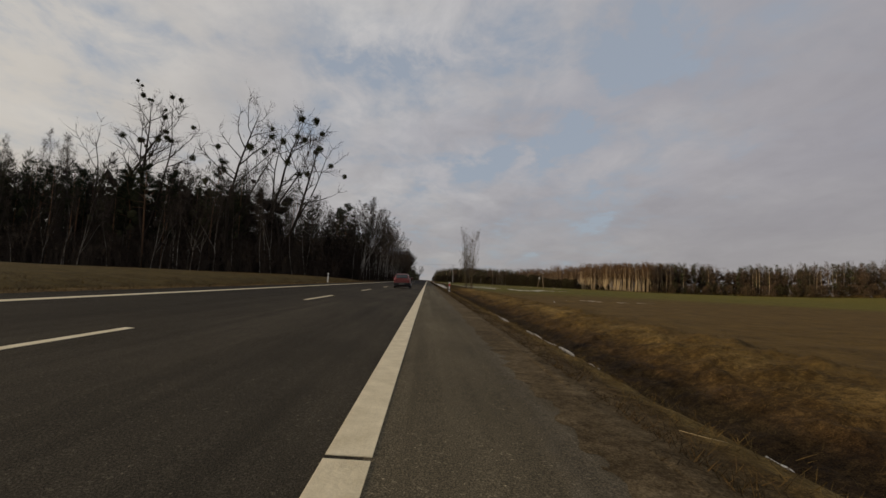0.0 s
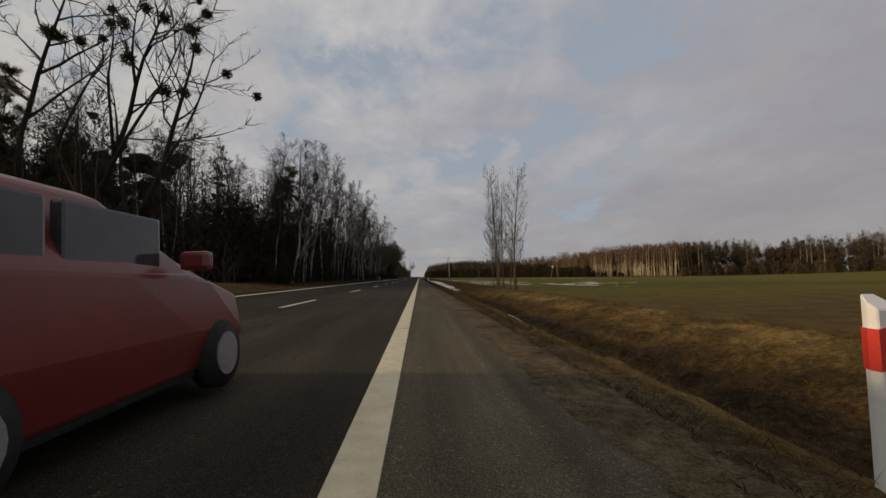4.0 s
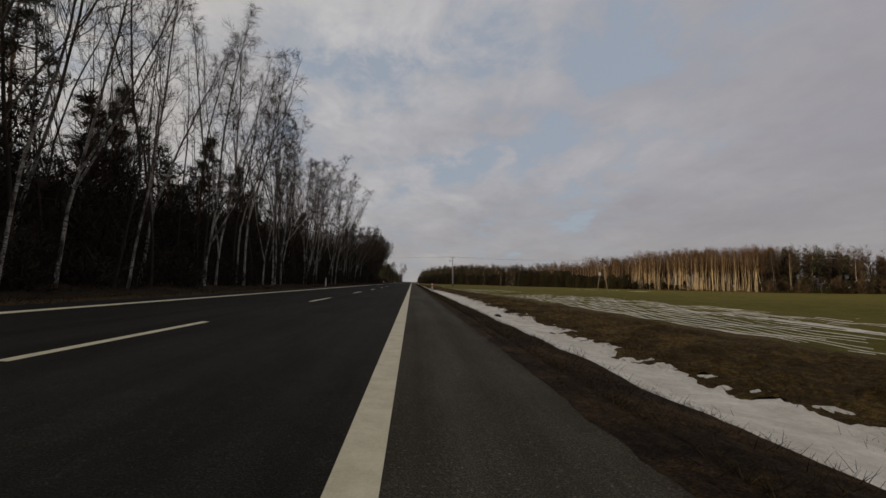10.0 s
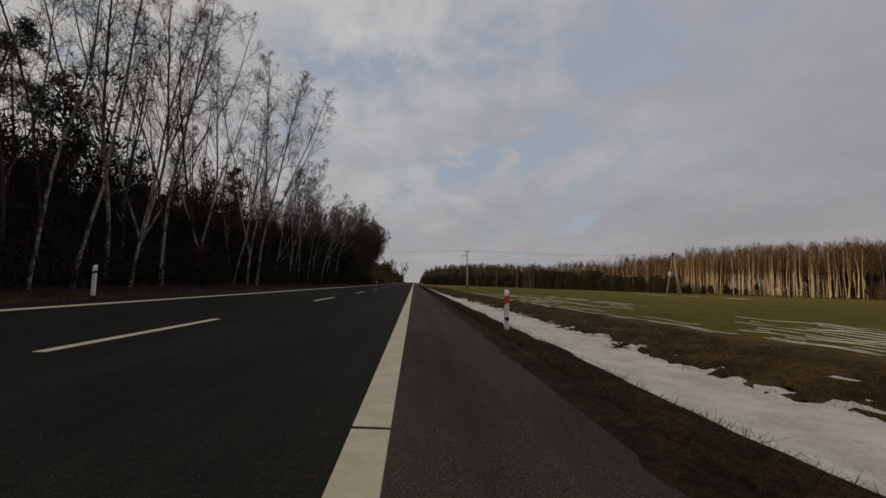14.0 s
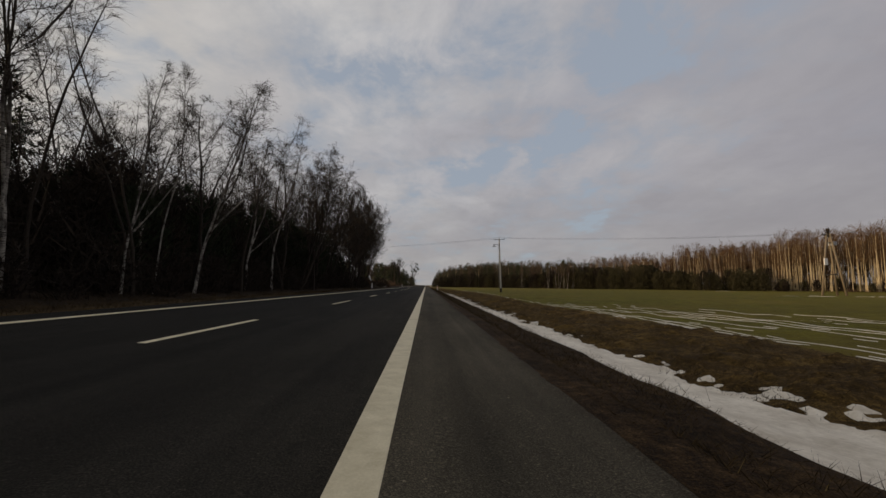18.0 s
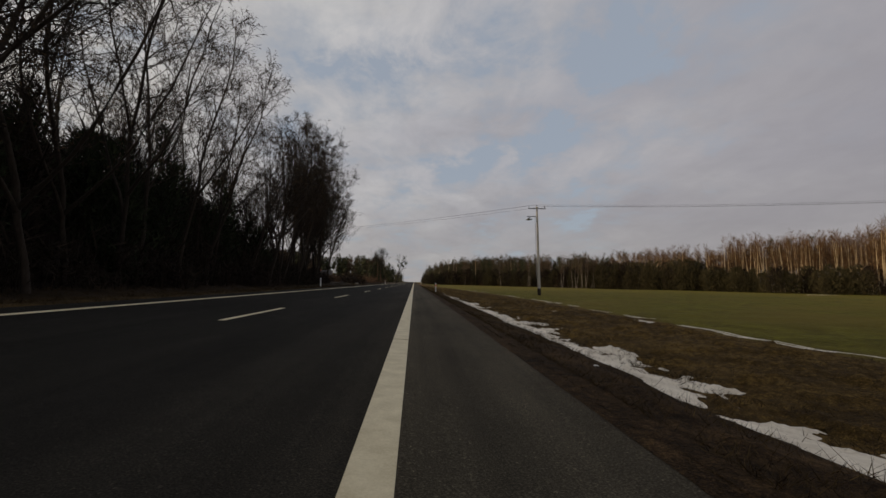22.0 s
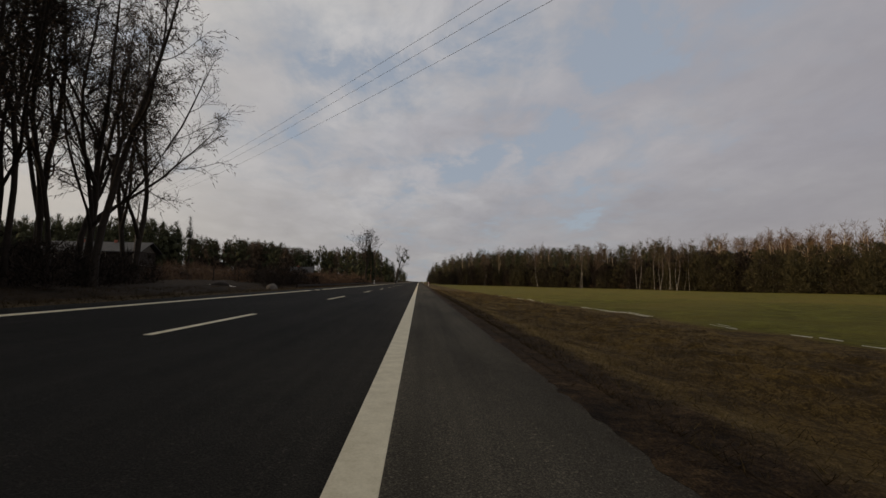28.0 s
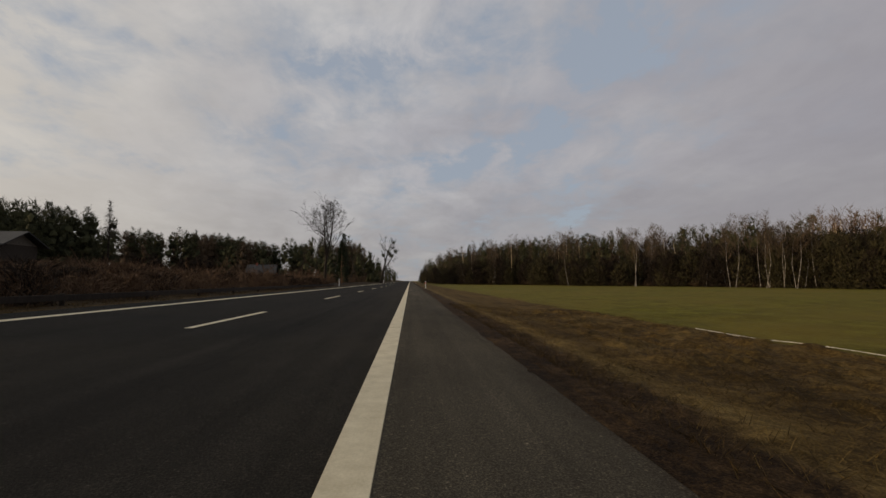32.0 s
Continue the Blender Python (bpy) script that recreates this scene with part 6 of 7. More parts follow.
for i, (px, py, prx, pry) in enumerate(((22.0, 104, 1.1, 14), (19.5, 46, 3.4, 0.3), (17, 47.6, 2.6, 0.22), (26.5, 105.5, 2.4, 2.6), (31, 119, 2.4, 3.5), (66, 218, 4, 1.6), (54, 227, 5, 1.0), (6.3, 205, 0.3, 0.9), (7.2, 224, 0.45, 1.2), (8.4, 218, 0.35, 0.9), (6.8, 233, 0.35, 0.9), (6.8, 139, 0.9, 2.5), (84, 286, 5, 1.6), (-13.8, 284.5, 1.6, 0.5), (28, 110, 7, 0.9), (16.5, 112, 0.5, 9), (62, 226.5, 3.2, 0.5), (69, 229, 3.0, 0.5))):
    s_ = 0.10 if prx < 1 else 0.28
    snow_mesh("snow_patch", "flat patch of melting snow on the field", px - prx * 1.4, px + prx * 1.4, py - pry * 1.4, py + pry * 1.4, s_, patch_snow(px, py, prx, pry, i), 0.05, i)


# ---- soil and dust that has crept over the tarmac's edge ----
def edge_height_of(x, y):
    return np.where(x < 1.80, FALL * x, land(x, y))


def creep(inner, seed):
    """A ragged rim that wanders in from the tarmac's edge and never leaves a gap at it."""
    return lambda x, y: np.clip(np.maximum(x - inner + 0.10 * chance(x, y, 0.9, seed) + 0.09 * chance(x, y, 0.16, seed + 1), (x - 1.58) * 2), -1, 0.3)


snow_mesh("edge_dust", "dust and fine gravel blown over the asphalt's edge", 1.0, 2.0, 4, 78, 0.05, creep(1.38, 51.0), 0.012, 1.0, M_GROUND, "soil", edge_height_of, lambda x, y: {"dust": 1 + 0 * x})
snow_mesh("edge_soil", "dark soil and moss creeping over the asphalt's edge", 1.3, 2.0, 78, 306, 0.05, creep(1.62, 53.0), 0.014, 2.0, M_GROUND, "soil", edge_height_of, lambda x, y: {"soil": 1 + 0 * x})

def on_road(x, y):
    return FALL * x


for px, py, prx, pry, seed_ in ((1.30, 77.2, 0.30, 0.42, 71.0), (0.80, 198.3, 0.09, 0.13, 72.0)):
    snow_mesh("repair_patch", "pale worn repair patch on the asphalt shoulder", px - 0.6, px + 0.6, py - 0.9, py + 0.9, 0.05, patch_snow(px, py, prx, pry, seed_), 0.005, seed_, M_REPAIR, "repair", on_road)

# ---- matted turf of the verge, tuft by tuft ----
snow_mesh("verge_turf", "matted withered turf with tufts and hollows", 2.0, 8.2, 4, 306, 0.09, lambda x, y: np.where((y > 84) & (y < 246) & (ditch_snow(x, y) > 0.2), -1.0, 1.0) * np.where(x > field_edge(y) + 0.4, -1.0, 1.0), 0.0, 3.0, M_GROUND, "grass", lambda x, y: land(x, y) + 0.006 + turf_bump(x, y) * np.where((y > 84) & (y < 246), smooth(0.15, -0.5, ditch_snow(x, y)), 1.0), covers)


# ---- grass ----
def blades(multi, rng, mat, x, y, height, per, width=0.006, spread=0.5):
    k_ = len(x)
    z_ = land(x, y) + turf_bump(x, y)
    base = np.repeat(np.stack([x, y, z_ - 0.01], 1), per, 0) + rng.normal(0, 0.13, (k_ * per, 3)) * np.array([1, 1, 0])
    H = np.repeat(height, per) * rng.uniform(0.5, 1.2, k_ * per)
    d = np.stack([rng.normal(0, spread, k_ * per) * H, rng.normal(0, spread, k_ * per) * H, H], 1)
    multi.of(mat).spikes(base, base + d, width)


def lying(multi, rng, mat, x, y, length, width, rise=0.45):
    """Single bent-down blades, matted over the ground."""
    z_ = land(x, y) + turf_bump(x, y)
    a_ = rng.uniform(0, 2 * math.pi, len(x))
    r_ = rng.uniform(0.05, 1.0, len(x)) * rise
    base = np.stack([x, y, z_ - 0.006], 1)
    d = np.stack([np.cos(a_), np.sin(a_), r_], 1) * length[:, None]
    multi.of(mat).leaves(base, base + d, width, rng)


grass = Multi()
rng = np.random.default_rng(71)
k = 620000
y = rng.uniform(4, 306, k)
x = 1.95 + rng.uniform(0, 1, k) ** 2.2 * 6.6
density = 0.55 + 0.75 * chance(x, y, 0.35, 11.0)
ok = ((y < 84) | (y > 246) | (ditch_snow(x, y) < 0.0)) & (rng.random(k) < density) & (x < field_edge(y) + 0.2)
x, y = x[ok], y[ok]
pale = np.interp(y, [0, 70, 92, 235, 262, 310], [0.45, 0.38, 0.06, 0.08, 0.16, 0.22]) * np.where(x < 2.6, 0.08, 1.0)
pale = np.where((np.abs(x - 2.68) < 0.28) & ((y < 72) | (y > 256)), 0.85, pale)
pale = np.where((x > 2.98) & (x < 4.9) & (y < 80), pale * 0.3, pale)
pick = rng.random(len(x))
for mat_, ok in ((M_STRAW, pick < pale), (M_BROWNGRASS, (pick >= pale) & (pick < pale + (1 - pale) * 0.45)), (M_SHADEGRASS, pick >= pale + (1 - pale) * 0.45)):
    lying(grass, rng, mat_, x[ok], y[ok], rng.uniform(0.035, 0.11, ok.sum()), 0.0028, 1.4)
k = 24000                              # upright tufts on the crest and at the snow's rim
y = rng.uniform(5, 306, k)
snowy = (y > 90) & (y < 243)
x = np.where(snowy, 3.25 + rng.normal(0, 0.22, k), 2.70 + rng.normal(0, 0.2, k))
ok = chance(x, y, 0.8, 21.0) > np.where(snowy, 0.55, 0.0)
x, y, snowy = x[ok], y[ok], snowy[ok]
for mat_, ok in ((M_STRAW, ~snowy), (M_BROWNGRASS, snowy)):
    blades(grass, rng, mat_, x[ok], y[ok], rng.uniform(0.025, 0.07, ok.sum()), 4, 0.0017, 0.6)
k = 60000                              # ragged tussocks all over the verge
y = rng.uniform(5, 306, k)
x = 2.15 + rng.uniform(0, 1, k) ** 1.5 * 6.0
ok = (chance(x, y, 0.42, 65.0) > 0.30) & (x < field_edge(y) + 0.2) & ((y < 84) | (y > 246) | (ditch_snow(x, y) < 0.0))
x, y = x[ok], y[ok]
pale = np.interp(y, [0, 70, 92, 235, 262, 310], [0.35, 0.25, 0.05, 0.05, 0.2, 0.25])
pick = rng.random(len(x))
for mat_, ok in ((M_STRAW, pick < pale), (M_BROWNGRASS, (pick >= pale) & (pick < 0.6)), (M_SHADEGRASS, (pick >= pale) & (pick >= 0.6))):
    blades(grass, rng, mat_, x[ok], y[ok], rng.uniform(0.05, 0.15, ok.sum()), 4, 0.0028, 0.8)
k = 9000                               # tufts that stand out of the snow's far rim
y = rng.uniform(92, 243, k)
x = np.interp(y, [95, 125, 140, 168, 183, 200, 225, 241], [4.7, 5.4, 5.6, 4.9, 4.3, 4.0, 4.4, 3.6]) + rng.normal(0.1, 0.35, k)
ok = chance(x, y, 0.6, 31.0) > 0.15
blades(grass, rng, M_SHADEGRASS, x[ok], y[ok], rng.uniform(0.05, 0.14, ok.sum()), 5, 0.004, 0.8)
k = 14000                              # fringe along the tarmac
y = rng.uniform(4, 306, k)
x = 1.70 + np.abs(rng.normal(0, 0.22, k))
ok = chance(x, y, 0.5, 41.0) > -0.1
lying(grass, rng, M_SHADEGRASS, x[ok], y[ok], rng.uniform(0.04, 0.11, ok.sum()), 0.004, 0.7)
k = 6000                               # left verge, with the wood's shade put into the blades' darker colour
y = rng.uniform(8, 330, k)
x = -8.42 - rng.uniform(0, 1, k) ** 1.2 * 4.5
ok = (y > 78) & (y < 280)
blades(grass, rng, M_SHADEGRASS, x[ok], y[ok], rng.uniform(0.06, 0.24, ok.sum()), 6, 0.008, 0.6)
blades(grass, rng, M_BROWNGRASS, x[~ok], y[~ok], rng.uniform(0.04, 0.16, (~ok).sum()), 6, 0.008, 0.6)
grass.build("verge_grass", "short withered grass tufts on the verges and the ditch banks", "grass")


# ---- roadside things ----
def delineator(m, side):
    root = thing("delineator_post", "white plastic roadside post with a %s reflector" % ("red" if side > 0 else "small dark"), "road post", m, "roadside posts")
    bm = bmesh.new()
    prof = [(-0.055, -0.045), (0.055, -0.045), (0.062, 0.0), (0.035, 0.05), (-0.035, 0.05), (-0.062, 0.0)]
    lower = [bm.verts.new((px, py, -0.15)) for px, py in prof]
    upper = [bm.verts.new((px * 0.95, py * 0.95, 0.88 + 0.07 * (py + 0.045) / 0.095)) for px, py in prof]
    for i in range(6):
        bm.faces.new((lower[i], lower[(i + 1) % 6], upper[(i + 1) % 6], upper[i]))
    bm.faces.new(upper)
    bm.faces.new(lower[::-1])
    bmesh.ops.bevel(bm, geom=bm.edges[:], offset=0.006, segments=1, affect="EDGES")
    post = part("post", bm, M_WHITE, root)
    bm = bmesh.new()
    hi, lo = (0.79, 0.60) if side > 0 else (0.74, 0.66)
    ring = [(px * 1.04, py * 1.04) for px, py in prof]
    a = [bm.verts.new((px, py, lo + 0.03 * (1 if px > 0 else 0))) for px, py in ring]
    b = [bm.verts.new((px, py, hi + 0.03 * (1 if px > 0 else 0))) for px, py in ring]
    for i in range(6):
        bm.faces.new((a[i], a[(i + 1) % 6], b[(i + 1) % 6], b[i]))
    bm.faces.new(b)
    bm.faces.new(a[::-1])
    part("reflector_band", bm, M_RED if side > 0 else M_BLACK, root, "red reflector band" if side > 0 else "dark reflector band")
    if side > 0:
        part("plate", bevel_box((-0.05, -0.062, 0.22), (0.05, -0.045, 0.30), 0.004), M_BLACK, root, "plain dark marker plate")
    return root


right_post = delineator(spot(2.45, 45.9), 1)
for py in (-54.0, 145.4, 247.6, 347.5, 447.0):
    copy_thing(right_post, spot(2.45, py, rng.uniform(-4, 4)))
left_post = delineator(spot(-9.45, 48.3), -1)
for py in (149.2, 248.7, 348.5, 448.0):
    copy_thing(left_post, spot(-9.6, py, rng.uniform(-4, 4)))


def insulator(name, parent, x, y, z):
    bm = bmesh.new()
    for r_, z0, z1 in ((0.015, 0, 0.10), (0.055, 0.08, 0.12), (0.035, 0.11, 0.16), (0.055, 0.15, 0.19), (0.03, 0.18, 0.24)):
        bmesh.ops.create_cone(bm, cap_ends=True, segments=10, radius1=r_, radius2=r_ * 0.8, depth=z1 - z0, matrix=Matrix.Translation((x, y, z + (z0 + z1) / 2)))
    return part(name, bm, M_BARK, parent, "brown ceramic insulator")


def line_pole(m, h, label, mat=M_CONCRETE, switch=True, arm_turn=0.0):
    root = thing("power_pole", label, "utility pole", m, "power poles")
    bm = bmesh.new()
    bmesh.ops.create_cone(bm, cap_ends=True, segments=14, radius1=0.19, radius2=0.11, depth=h + 0.6, matrix=Matrix.Translation((0, 0, h / 2 - 0.3)))
    part("shaft", bm, mat, root, smooth=False)
    bm = bmesh.new()
    bmesh.ops.create_cone(bm, cap_ends=True, segments=14, radius1=0.215, radius2=0.205, depth=1.1, matrix=Matrix.Translation((0, 0, 0.3)))
    part("foot", bm, M_BARK, root, "dark tarred foot")
    arm = part("crossarm", bevel_box((-1.1, -0.06, h - 0.28), (1.1, 0.06, h - 0.16), 0.01), M_STEEL, root)
    for x_ in (-1.0, 0.0, 1.0):
        insulator("insulator", root, x_, 0.0, h - 0.16 + (0.16 if x_ == 0 else 0))
    if switch:
        part("bracket", bevel_box((-1.25, -0.05, h - 1.25), (-0.1, 0.05, h - 1.15), 0.01), M_STEEL, root)
        part("switch_frame", bevel_box((-1.3, -0.35, h - 1.62), (-0.75, 0.35, h - 1.52), 0.01), M_STEEL, root)
        for y_ in (-0.3, 0.0, 0.3):
            insulator("switch_insulator", root, -1.05, y_, h - 1.52)
        part("switch_rod", bevel_box((-0.28, -0.02, 2.2), (-0.24, 0.02, h - 1.2), 0.004, 1), M_STEEL, root)
    return root


PA = Vector((15.2, 253.4, land_at(15.2, 253.4)))
PB = Vector((61.5, 231.4, land_at(61.5, 231.4)))
PC = Vector((-56.0, 340.0, land_at(-56.0, 340.0)))
line_pole(pose(*PA, 0, -1.2, 5), 10.75, "round pale concrete power pole with a switch bracket")
line_pole(pose(*PC, 1.2, 2.0, 40), 14.6, "slim leaning timber power pole beside a house", M_TIMBER, False)

# the A-frame pole in the field
root = thing("a_frame_pole", "timber A-frame power pole with a pale plate", "utility pole", pose(*PB, 0, 0, 15))
for i, (dx, dy) in enumerate(((-2.3, 0.0), (2.0, 0.5), (0.4, -1.6))):
    bm = Geo()
    bm.tube([(dx, dy, -0.3), (dx * 0.12, dy * 0.12, 9.4)], [0.15, 0.11], 10, True)
    part("leg", bm, M_SUNTIMBER, root, smooth=True)
for z_ in (8.0, 3.2):
    part("tie_beam", bevel_box((-2.3 * (1 - z_ / 10.6) - 0.1, -0.06, z_ - 0.08), (2.0 * (1 - z_ / 10.6) + 0.1, 0.06, z_ + 0.08), 0.01), M_TIMBER, root)
part("crossarm", bevel_box((-1.3, -0.06, 9.15), (1.3, 0.06, 9.27), 0.01), M_BARK, root)
part("upper_crossarm", bevel_box((-0.8, -0.05, 9.75), (0.8, 0.05, 9.85), 0.01), M_BARK, root)
part("head", bevel_box((-0.16, -0.16, 8.9), (0.16, 0.16, 10.2), 0.03), M_BARK, root)
part("switch_box", bevel_box((0.5, -0.4, 7.6), (1.2, 0.4, 8.2), 0.03), M_STEEL, root)
for x_ in (-1.2, -0.6, 0.6, 1.2):
    insulator("insulator", root, x_, 0, 9.27)
part("plate", bevel_box((-1.75, -0.36, 4.6), (-1.05, -0.22, 5.6), 0.02), M_WHITE, root, "pale metal plate")


def wire(a, b, sag, label):
    t_ = np.linspace(0, 1, 40)[:, None]
    p_ = np.asarray(a) * (1 - t_) + np.asarray(b) * t_
    p_[:, 2] -= sag * 4 * (t_ * (1 - t_))[:, 0]
    gg_ = Geo()
    gg_.tube(p_, np.full(40, 0.009), 4)
    return tagged(part("overhead_wire", gg_, M_WIRE), label, "wire", "overhead wires")


for o_ in (-1.0, 0.0, 1.0):
    up_ = 0.16 if o_ == 0 else 0.0
    wire(PA + Vector((o_ - 0.22, 0.1 * o_, 10.85 + up_)), PB + Vector((o_ * 0.9, -0.3 * o_, 9.5 + up_)), 0.55, "thin sagging power line wire over the field")
    wire(PA + Vector((o_ - 0.22, 0.1 * o_, 10.85 + up_)), PC + Vector((o_ * 0.8, o_ * 0.6, 14.6 + up_)), 1.3, "thin sagging power line wire across the road")
    wire(PB + Vector((o_ * 0.9, -0.3 * o_, 9.5 + up_)), Vector((190 + o_, 175 - o_, 14)), 2.0, "thin power line wire running to the far wood")


# low timber rail before the bramble
for i in range(14):
    y0 = 289.5 + 4.0 * i
    m_ = pose(-9.75, y0, land_at(-9.75, y0))
    if i == 0:
        root = thing("roadside_rail", "low weathered rail section on short posts", "guard rail", m_, "rail sections beside the road")
        part("rail", bevel_box((-0.03, -0.02, 0.14), (0.03, 3.98, 0.32), 0.012), M_BARK, root)
        part("post", bevel_box((-0.12, 0.0, -0.3), (-0.03, 0.1, 0.36), 0.012), M_BARK, root)
    else:
        copy_thing(root, m_)

# a field entrance on the left: boulder, stump heap, fence
def boulder(m, sx, sy, sz, seed, label, mat=M_STONE):
    bm = bmesh.new()
    bmesh.ops.create_icosphere(bm, subdivisions=3, radius=1.0)
    for v in bm.verts:
        q = 1 + 0.22 * noise.noise(v.co * 1.3 + Vector((seed, 0, 0))) + 0.08 * noise.noise(v.co * 3.7 + Vector((0, seed, 0)))
        v.co = Vector((v.co.x * sx, v.co.y * sy, max(v.co.z, -0.35) * sz)) * q
    ob = part("boulder", bm, mat, smooth=True)
    ob.matrix_basis = m
    return tagged(ob, label, "rock")


boulder(spot(-10.9, 286.8, 20), 0.42, 0.36, 0.40, 3.0, "grey rounded boulder on the roadside grass")
boulder(spot(-13.3, 283.7, 70), 0.7, 0.4, 0.34, 7.0, "dark earth-covered stump lying by the entrance", M_BARK)
for i in range(12):
    fx, fy = -40 + 2.5 * i, 296.5 + 0.3 * math.sin(i)
    m_ = spot(fx, fy, 0)
    if i == 0:
        root = thing("fence_section", "wire fence section on a dark post", "fence", m_, "fence round the house plot")
        part("post", bevel_box((-0.05, -0.05, -0.3), (0.05, 0.05, 1.35), 0.012), M_BARK, root)
        for z_ in (0.3, 0.7, 1.1):
            part("strand", bevel_box((0.05, -0.004, z_), (2.45, 0.004, z_ + 0.008), 0.0), M_WIRE, root)
    else:
        copy_thing(root, m_)


# ---- buildings ----
def house(m, w, d, eave, ridge, label, wall_mat, roof_mat, windows, over=1.0, chimneys=1, boarded=0.0):
    root = thing("house", label, "house", m)
    part("wall", bevel_box((-w / 2, -d / 2, -0.5), (w / 2, d / 2, eave), 0.02, 1), wall_mat, root)
    bm = bmesh.new()
    hw, hd = w / 2 + over, d / 2 + over
    top = [(-hw, -hd, eave - 0.25), (hw, -hd, eave - 0.25), (hw, hd, eave - 0.25), (-hw, hd, eave - 0.25), (-hw, 0, ridge), (hw, 0, ridge)]
    vs = [bm.verts.new(v) for v in top] + [bm.verts.new((v[0], v[1], v[2] - 0.22)) for v in top]
    for a in ((0, 1, 5, 4), (2, 3, 4, 5), (7, 6, 10, 11), (9, 8, 11, 10), (0, 6, 7, 1), (2, 8, 9, 3), (1, 7, 11, 5), (5, 11, 8, 2), (3, 9, 10, 4), (4, 10, 6, 0)):
        bm.faces.new([vs[i] for i in a])
    roof = part("roof", bm, roof_mat, root)
    bm = bmesh.new()
    for sx in (-1, 1):
        t = [bm.verts.new((sx * w / 2, y_, z_)) for y_, z_ in ((-d / 2, eave - 0.02), (d / 2, eave - 0.02), (0, ridge - 0.3))]
        bm.faces.new(t)
        t2 = [bm.verts.new((sx * (w / 2 - 0.2), v.co.y, v.co.z)) for v in t]
        bm.faces.new(t2[::-1])
        for i in range(3):
            bm.faces.new((t[i], t2[i], t2[(i + 1) % 3], t[(i + 1) % 3]))
    part("gable", bm, M_TIMBER, root, "dark boarded gable")
    for i in range(int(w * boarded / 0.5)):
        bx = w / 2 - 0.5 * (i + 1)
        part("board", bevel_box((bx + 0.01, -d / 2 - 0.05, -0.4), (bx + 0.49, -d / 2 - 0.004, eave - 0.05), 0.006, 1), M_DARKBOARD, root, "" if i else "dark stained boarding")
    if boarded:
        part("side_boarding", bevel_box((w / 2 + 0.004, -d / 2, -0.4), (w / 2 + 0.05, d / 2, eave - 0.05), 0.006, 1), M_DARKBOARD, root, "dark stained side boarding")
    for i in range(chimneys):
        cx = w * (-0.2 + 0.35 * i)
        ch = part("chimney", bevel_box((cx - 0.3, -0.5, ridge - 1.0), (cx + 0.3, 0.1, ridge + 0.55), 0.03), M_BRICKRED, roof, "squat dark chimney")
    for wx, wz, ww, wh in windows:
        win = part("window", bevel_box((wx - ww / 2, -d / 2 - 0.04, wz), (wx + ww / 2, -d / 2 + 0.1, wz + wh), 0.01), M_WHITE, root, "white window frame")
        for s in (-1, 1):
            part("pane", bevel_box((wx + s * ww / 4 - ww / 4 + 0.05, -d / 2 - 0.055, wz + 0.07), (wx + s * ww / 4 + ww / 4 - 0.05, -d / 2 - 0.03, wz + wh - 0.07), 0.0), M_GLASS, win)
    return root


house(spot(-88.5, 377, 6), 23, 9, 3.5, 6.2, "low cream house under a wide dark roof", M_PLASTER, M_ROOF, ((-8, 1.0, 1.3, 1.4), (-5, 1.0, 1.3, 1.4), (-1.5, 1.0, 1.3, 1.4), (1.5, 1.0, 1.3, 1.4)), 1.4, 2, 0.36)
house(spot(-47, 428, 10), 8, 7, 3.0, 5.6, "small distant red brick house behind scrub", M_BRICKRED, M_ROOF, ((-2, 1.0, 1.1, 1.3), (2, 1.0, 1.1, 1.3)), 0.5)


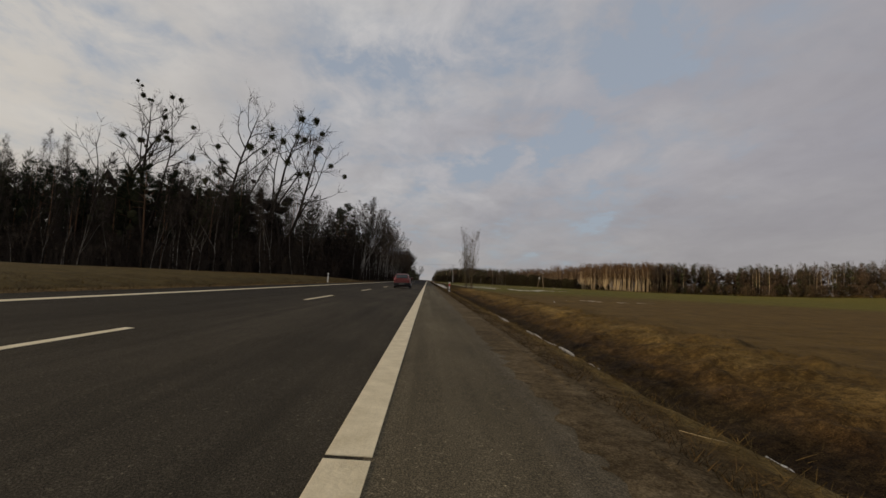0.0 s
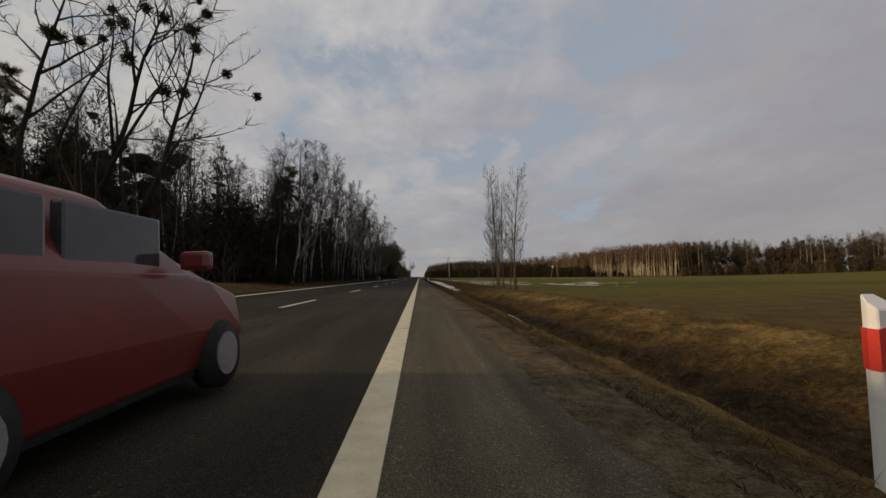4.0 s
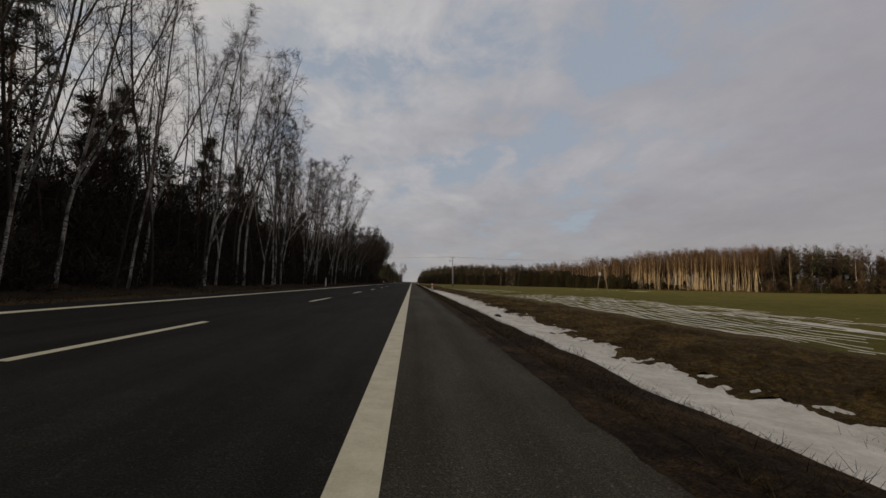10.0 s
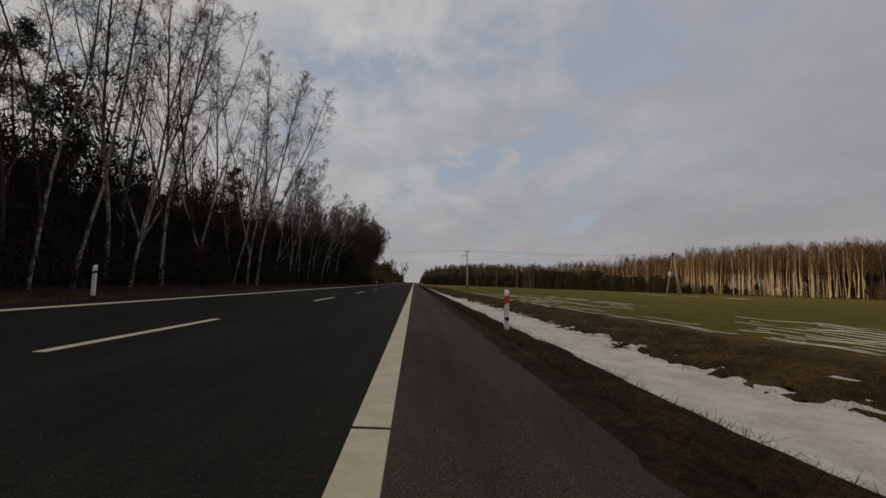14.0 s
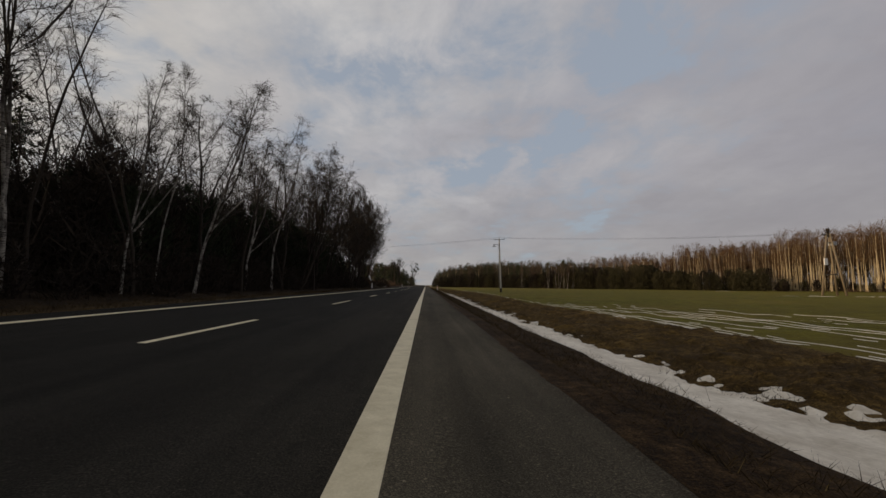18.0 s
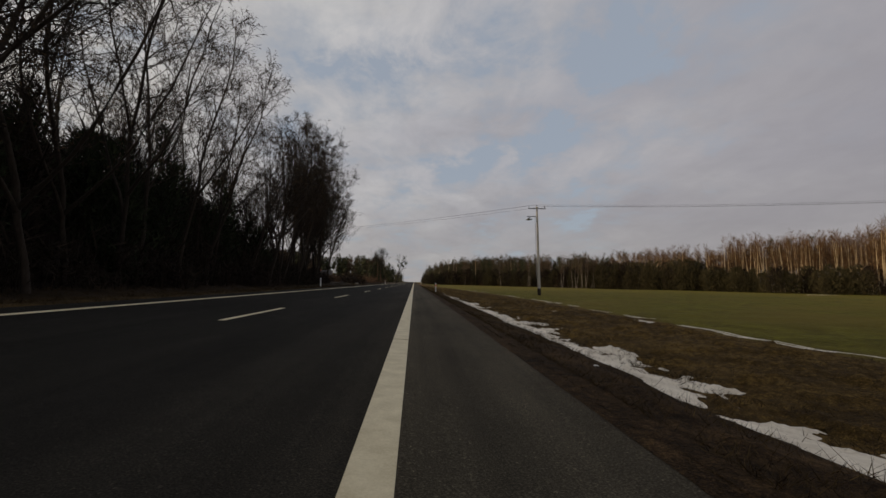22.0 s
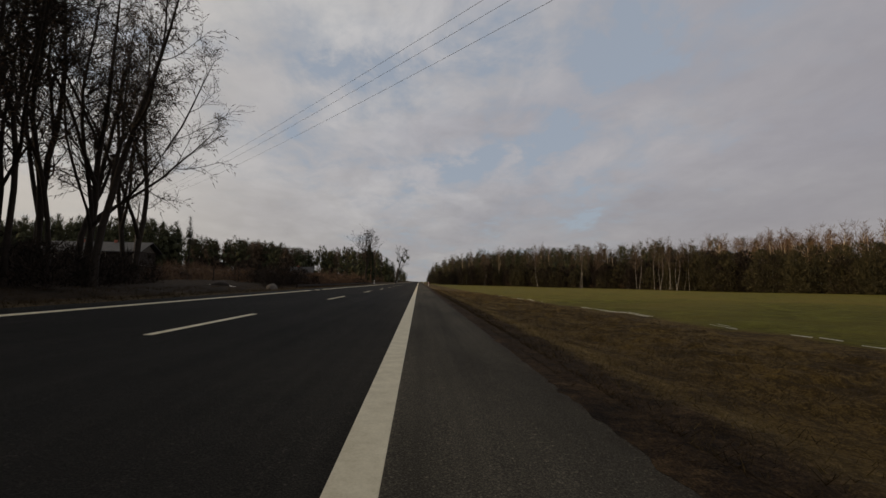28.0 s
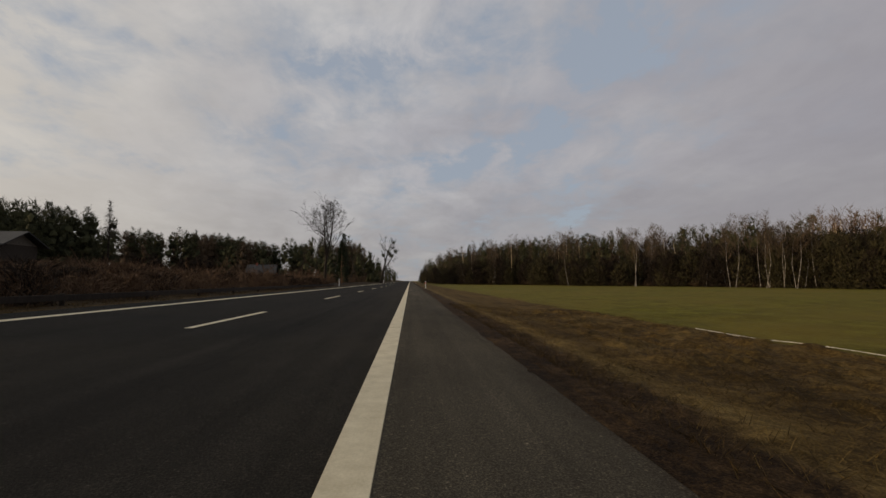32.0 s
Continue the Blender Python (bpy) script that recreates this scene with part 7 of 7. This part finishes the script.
# ---- the red car ----
def red_car(m):
    root = thing("small_hatchback_car", "small dark red three-door hatchback on the road", "car", m)
    # sections from rear to front: y, half width low, half width high, sill z, waist z, roof z, half roof
    bm = bmesh.new()
    SECT = [(0.00, 0.68, 0.66, 0.34, 0.88, 0.90, 0.60), (0.05, 0.72, 0.70, 0.26, 0.92, 0.95, 0.60), (0.34, 0.74, 0.72, 0.22, 0.93, 1.38, 0.53), (0.5, 0.74, 0.72, 0.20, 0.93, 1.41, 0.53), (1.55, 0.75, 0.73, 0.20, 0.91, 1.40, 0.54), (2.15, 0.75, 0.72, 0.20, 0.90, 1.10, 0.57), (2.45, 0.74, 0.71, 0.20, 0.86, 0.92, 0.60), (2.95, 0.72, 0.67, 0.22, 0.74, 0.79, 0.58), (3.18, 0.64, 0.58, 0.30, 0.58, 0.62, 0.50)]
    rings = []
    for y_, wl, wh, zs, zw, zr, hr in SECT:
        pts = [(-wl * 0.92, zs), (-wl, (zs + zw) * 0.45), (-wh, zw), (-hr, zr - 0.05), (-hr * 0.8, zr), (hr * 0.8, zr), (hr, zr - 0.05), (wh, zw), (wl, (zs + zw) * 0.45), (wl * 0.92, zs)]
        rings.append([bm.verts.new((px, y_, pz)) for px, pz in pts])
    for a, b in zip(rings, rings[1:]):
        for i in range(10):
            bm.faces.new((a[i], b[i], b[(i + 1) % 10], a[(i + 1) % 10]))
    bm.faces.new(rings[0])
    bm.faces.new(rings[-1][::-1])
    bmesh.ops.recalc_face_normals(bm, faces=bm.faces)
    bmesh.ops.bevel(bm, geom=[e for e in bm.edges if e.calc_face_angle(0) > 0.35], offset=0.025, segments=2, affect="EDGES", profile=0.6)
    body = part("body", bm, M_CARPAINT, root, "dark red painted body")
    # rear window, bumper, lamps, plate
    bm = bevel_box((-0.52, -0.045, 0.0), (0.52, 0.02, 0.43), 0.02)
    rw = part("rear_window", bm, M_GLASS, root, "dark rear window")
    rw.matrix_basis = pose(0, 0.052, 0.965, -34)
    part("wiper", bevel_box((-0.05, -0.06, 0.05), (0.38, -0.045, 0.07), 0.003, 1), M_BLACK, rw)
    part("rear_bumper", bevel_box((-0.74, -0.09, 0.27), (0.74, 0.14, 0.55), 0.05, 3), M_BLACK, root, "dark grey plastic bumper")
    for s in (-1, 1):
        part("tail_lamp", bevel_box((s * 0.62 - 0.07, -0.04, 0.60), (s * 0.62 + 0.07, 0.10, 0.84), 0.03, 2), M_LAMP, root, "red tail lamp")
        win = part("side_window", bevel_box((s * 0.665 - 0.03, 0.55, 0.95), (s * 0.665 + 0.03, 1.05, 1.27), 0.02), M_GLASS, root, "dark side window")
        part("door_window", bevel_box((s * 0.67 - 0.03, 1.12, 0.95), (s * 0.67 + 0.03, 1.85, 1.27), 0.02), M_GLASS, root, "dark door window")
        part("mirror", bevel_box((s * 0.84 - 0.09, 1.95, 0.93), (s * 0.84 + 0.09, 2.05, 1.06), 0.03), M_CARPAINT, root, "wing mirror")
    part("underside", bevel_box((-0.66, 0.1, 0.14), (0.66, 3.0, 0.24), 0.03), M_BLACK, root, "black underside")
    part("plate", bevel_box((-0.24, -0.105, 0.37), (0.24, -0.088, 0.46), 0.004), M_PLATE, root, "plain yellowish number plate")
    part("plate_bar", bevel_box((-0.2, -0.109, 0.395), (0.2, -0.104, 0.435), 0.0), M_BLACK, root)
    part("windscreen", bevel_box((-0.54, 1.66, 1.02), (0.54, 1.70, 1.30), 0.01), M_GLASS, root, "windscreen")
    for y_ in (0.62, 2.55):
        for s in (-1, 1):
            bm = bmesh.new()
            bmesh.ops.create_cone(bm, cap_ends=True, segments=28, radius1=0.27, radius2=0.27, depth=0.17, matrix=Matrix.Translation((s * 0.69, y_, 0.27)) @ pose(0, 0, 0, 0, 90, 0))
            bmesh.ops.bevel(bm, geom=[e for e in bm.edges if len(e.link_faces) == 2 and e.calc_face_angle(0) > 1.0], offset=0.03, segments=2, affect="EDGES")
            wheel = part("wheel", bm, M_BLACK, root, "black tyre", True)
            bm = bmesh.new()
            bmesh.ops.create_cone(bm, cap_ends=True, segments=20, radius1=0.17, radius2=0.17, depth=0.02, matrix=Matrix.Translation((s * 0.775, y_, 0.27)) @ pose(0, 0, 0, 0, 90, 0))
            part("rim", bm, M_STEEL, wheel, "grey steel rim")
    return root


red_car(pose(-1.95, 44.9, FALL * -1.95 + 0.004, 0, -math.degrees(FALL) * -1, 0) @ Matrix.Diagonal((1.0, 1.0, 0.95, 1)))


# ---- litter and stalks on the verge ----
def stalk(x, y, turn, length, bend, thick=0.004):
    g_ = Geo()
    t_ = np.linspace(0, 1, 7)
    px_ = x + np.cos(turn) * length * t_ + np.sin(turn) * bend * t_ * (1 - t_) * 4
    py_ = y + np.sin(turn) * length * t_ - np.cos(turn) * bend * t_ * (1 - t_) * 4
    g_.tube(np.stack([px_, py_, land(px_, py_) + 0.012 + 0.03 * t_], 1), np.linspace(thick, thick * 0.4, 7), 5, True)
    return tagged(part("dry_stalk", g_, M_STALK, smooth=True), "pale dry stalk lying on the verge", "stalk", "dry stalks on the verge")


reed = Geo()
for p0, p1 in (((2.17, 121.61), (2.45, 121.44)), ((2.45, 121.44), (2.26, 120.78)), ((2.44, 121.35), (2.50, 121.25))):
    reed.tube([(p0[0], p0[1], land_at(*p0) + 0.05), (p1[0], p1[1], land_at(*p1) + 0.05)], [0.006, 0.005], 6, True)
tagged(part("broken_reed", reed, M_STALK, smooth=True), "pale reed stem snapped into a bend on the verge", "stalk")
rng = np.random.default_rng(97)
for sx, sy, st, sl, sb in ((2.25, 9.3, -0.7, 0.3, 0.02), (2.3, 28.6, -0.5, 0.4, 0.02), (2.6, 27.2, 0.4, 0.3, 0.02), (2.33, 282.4, 0.3, 0.14, 0.01), (2.45, 281.4, 1.2, 0.16, 0.02), (2.55, 174.0, 0.15, 0.5, 0.06)):
    stalk(sx, sy, st, sl, sb)
for i in range(14):
    stalk(2.1 + rng.uniform(0, 1.2), rng.uniform(8, 300), rng.uniform(0, 3.1), rng.uniform(0.08, 0.25), rng.normal(0, 0.02), 0.0028)


def scrap(m, mat, size, label, seed):
    """A crumpled scrap of wrapper."""
    bm = bmesh.new()
    bmesh.ops.create_grid(bm, x_segments=5, y_segments=4, size=size)
    for v in bm.verts:
        v.co.z += 0.5 * size + size * 0.7 * noise.noise(v.co / size * 1.6 + Vector((seed, 0, 0)))
        v.co.y *= 0.6
    bmesh.ops.solidify(bm, geom=bm.faces[:], thickness=0.002)
    ob = part("litter_scrap", bm, mat)
    ob.matrix_basis = m
    return tagged(ob, label, "litter", "litter on the verge")


scrap(spot(3.8, 285.0, 30), M_ORANGE, 0.05, "crumpled orange wrapper in the verge grass", 1.0)
scrap(spot(3.72, 284.9, 80), M_WHITE, 0.035, "crumpled white paper scrap in the verge grass", 2.0)
for i, (lx, ly, ls) in enumerate(((2.6, 209.0, 0.04), (6.75, 287.5, 0.04), (2.63, 283.4, 0.025), (5.4, 36.0, 0.04), (3.5, 30.2, 0.04), (10.5, 39.5, 0.06), (14.0, 47.0, 0.06), (2.3, 60.5, 0.03), (4.4, 66.0, 0.04), (2.4, 92.5, 0.03), (6.6, 99.5, 0.04))):
    scrap(spot(lx, ly, 40 * i), M_WHITE, ls, "small pale paper scrap lying on the grass", 3.0 + i)

# clods and stones on the snow and the ploughed edge
boulder(spot(3.9, 117.6, 15, 1.0, 1.0, -0.02), 0.16, 0.2, 0.13, 4.0, "dark earth clod lying in a hole in the snow", M_BARK)
boulder(spot(4.15, 111.4, 40, 1.0, 1.0, -0.03), 0.07, 0.13, 0.07, 6.0, "small dark clod lying on the snow", M_BARK)
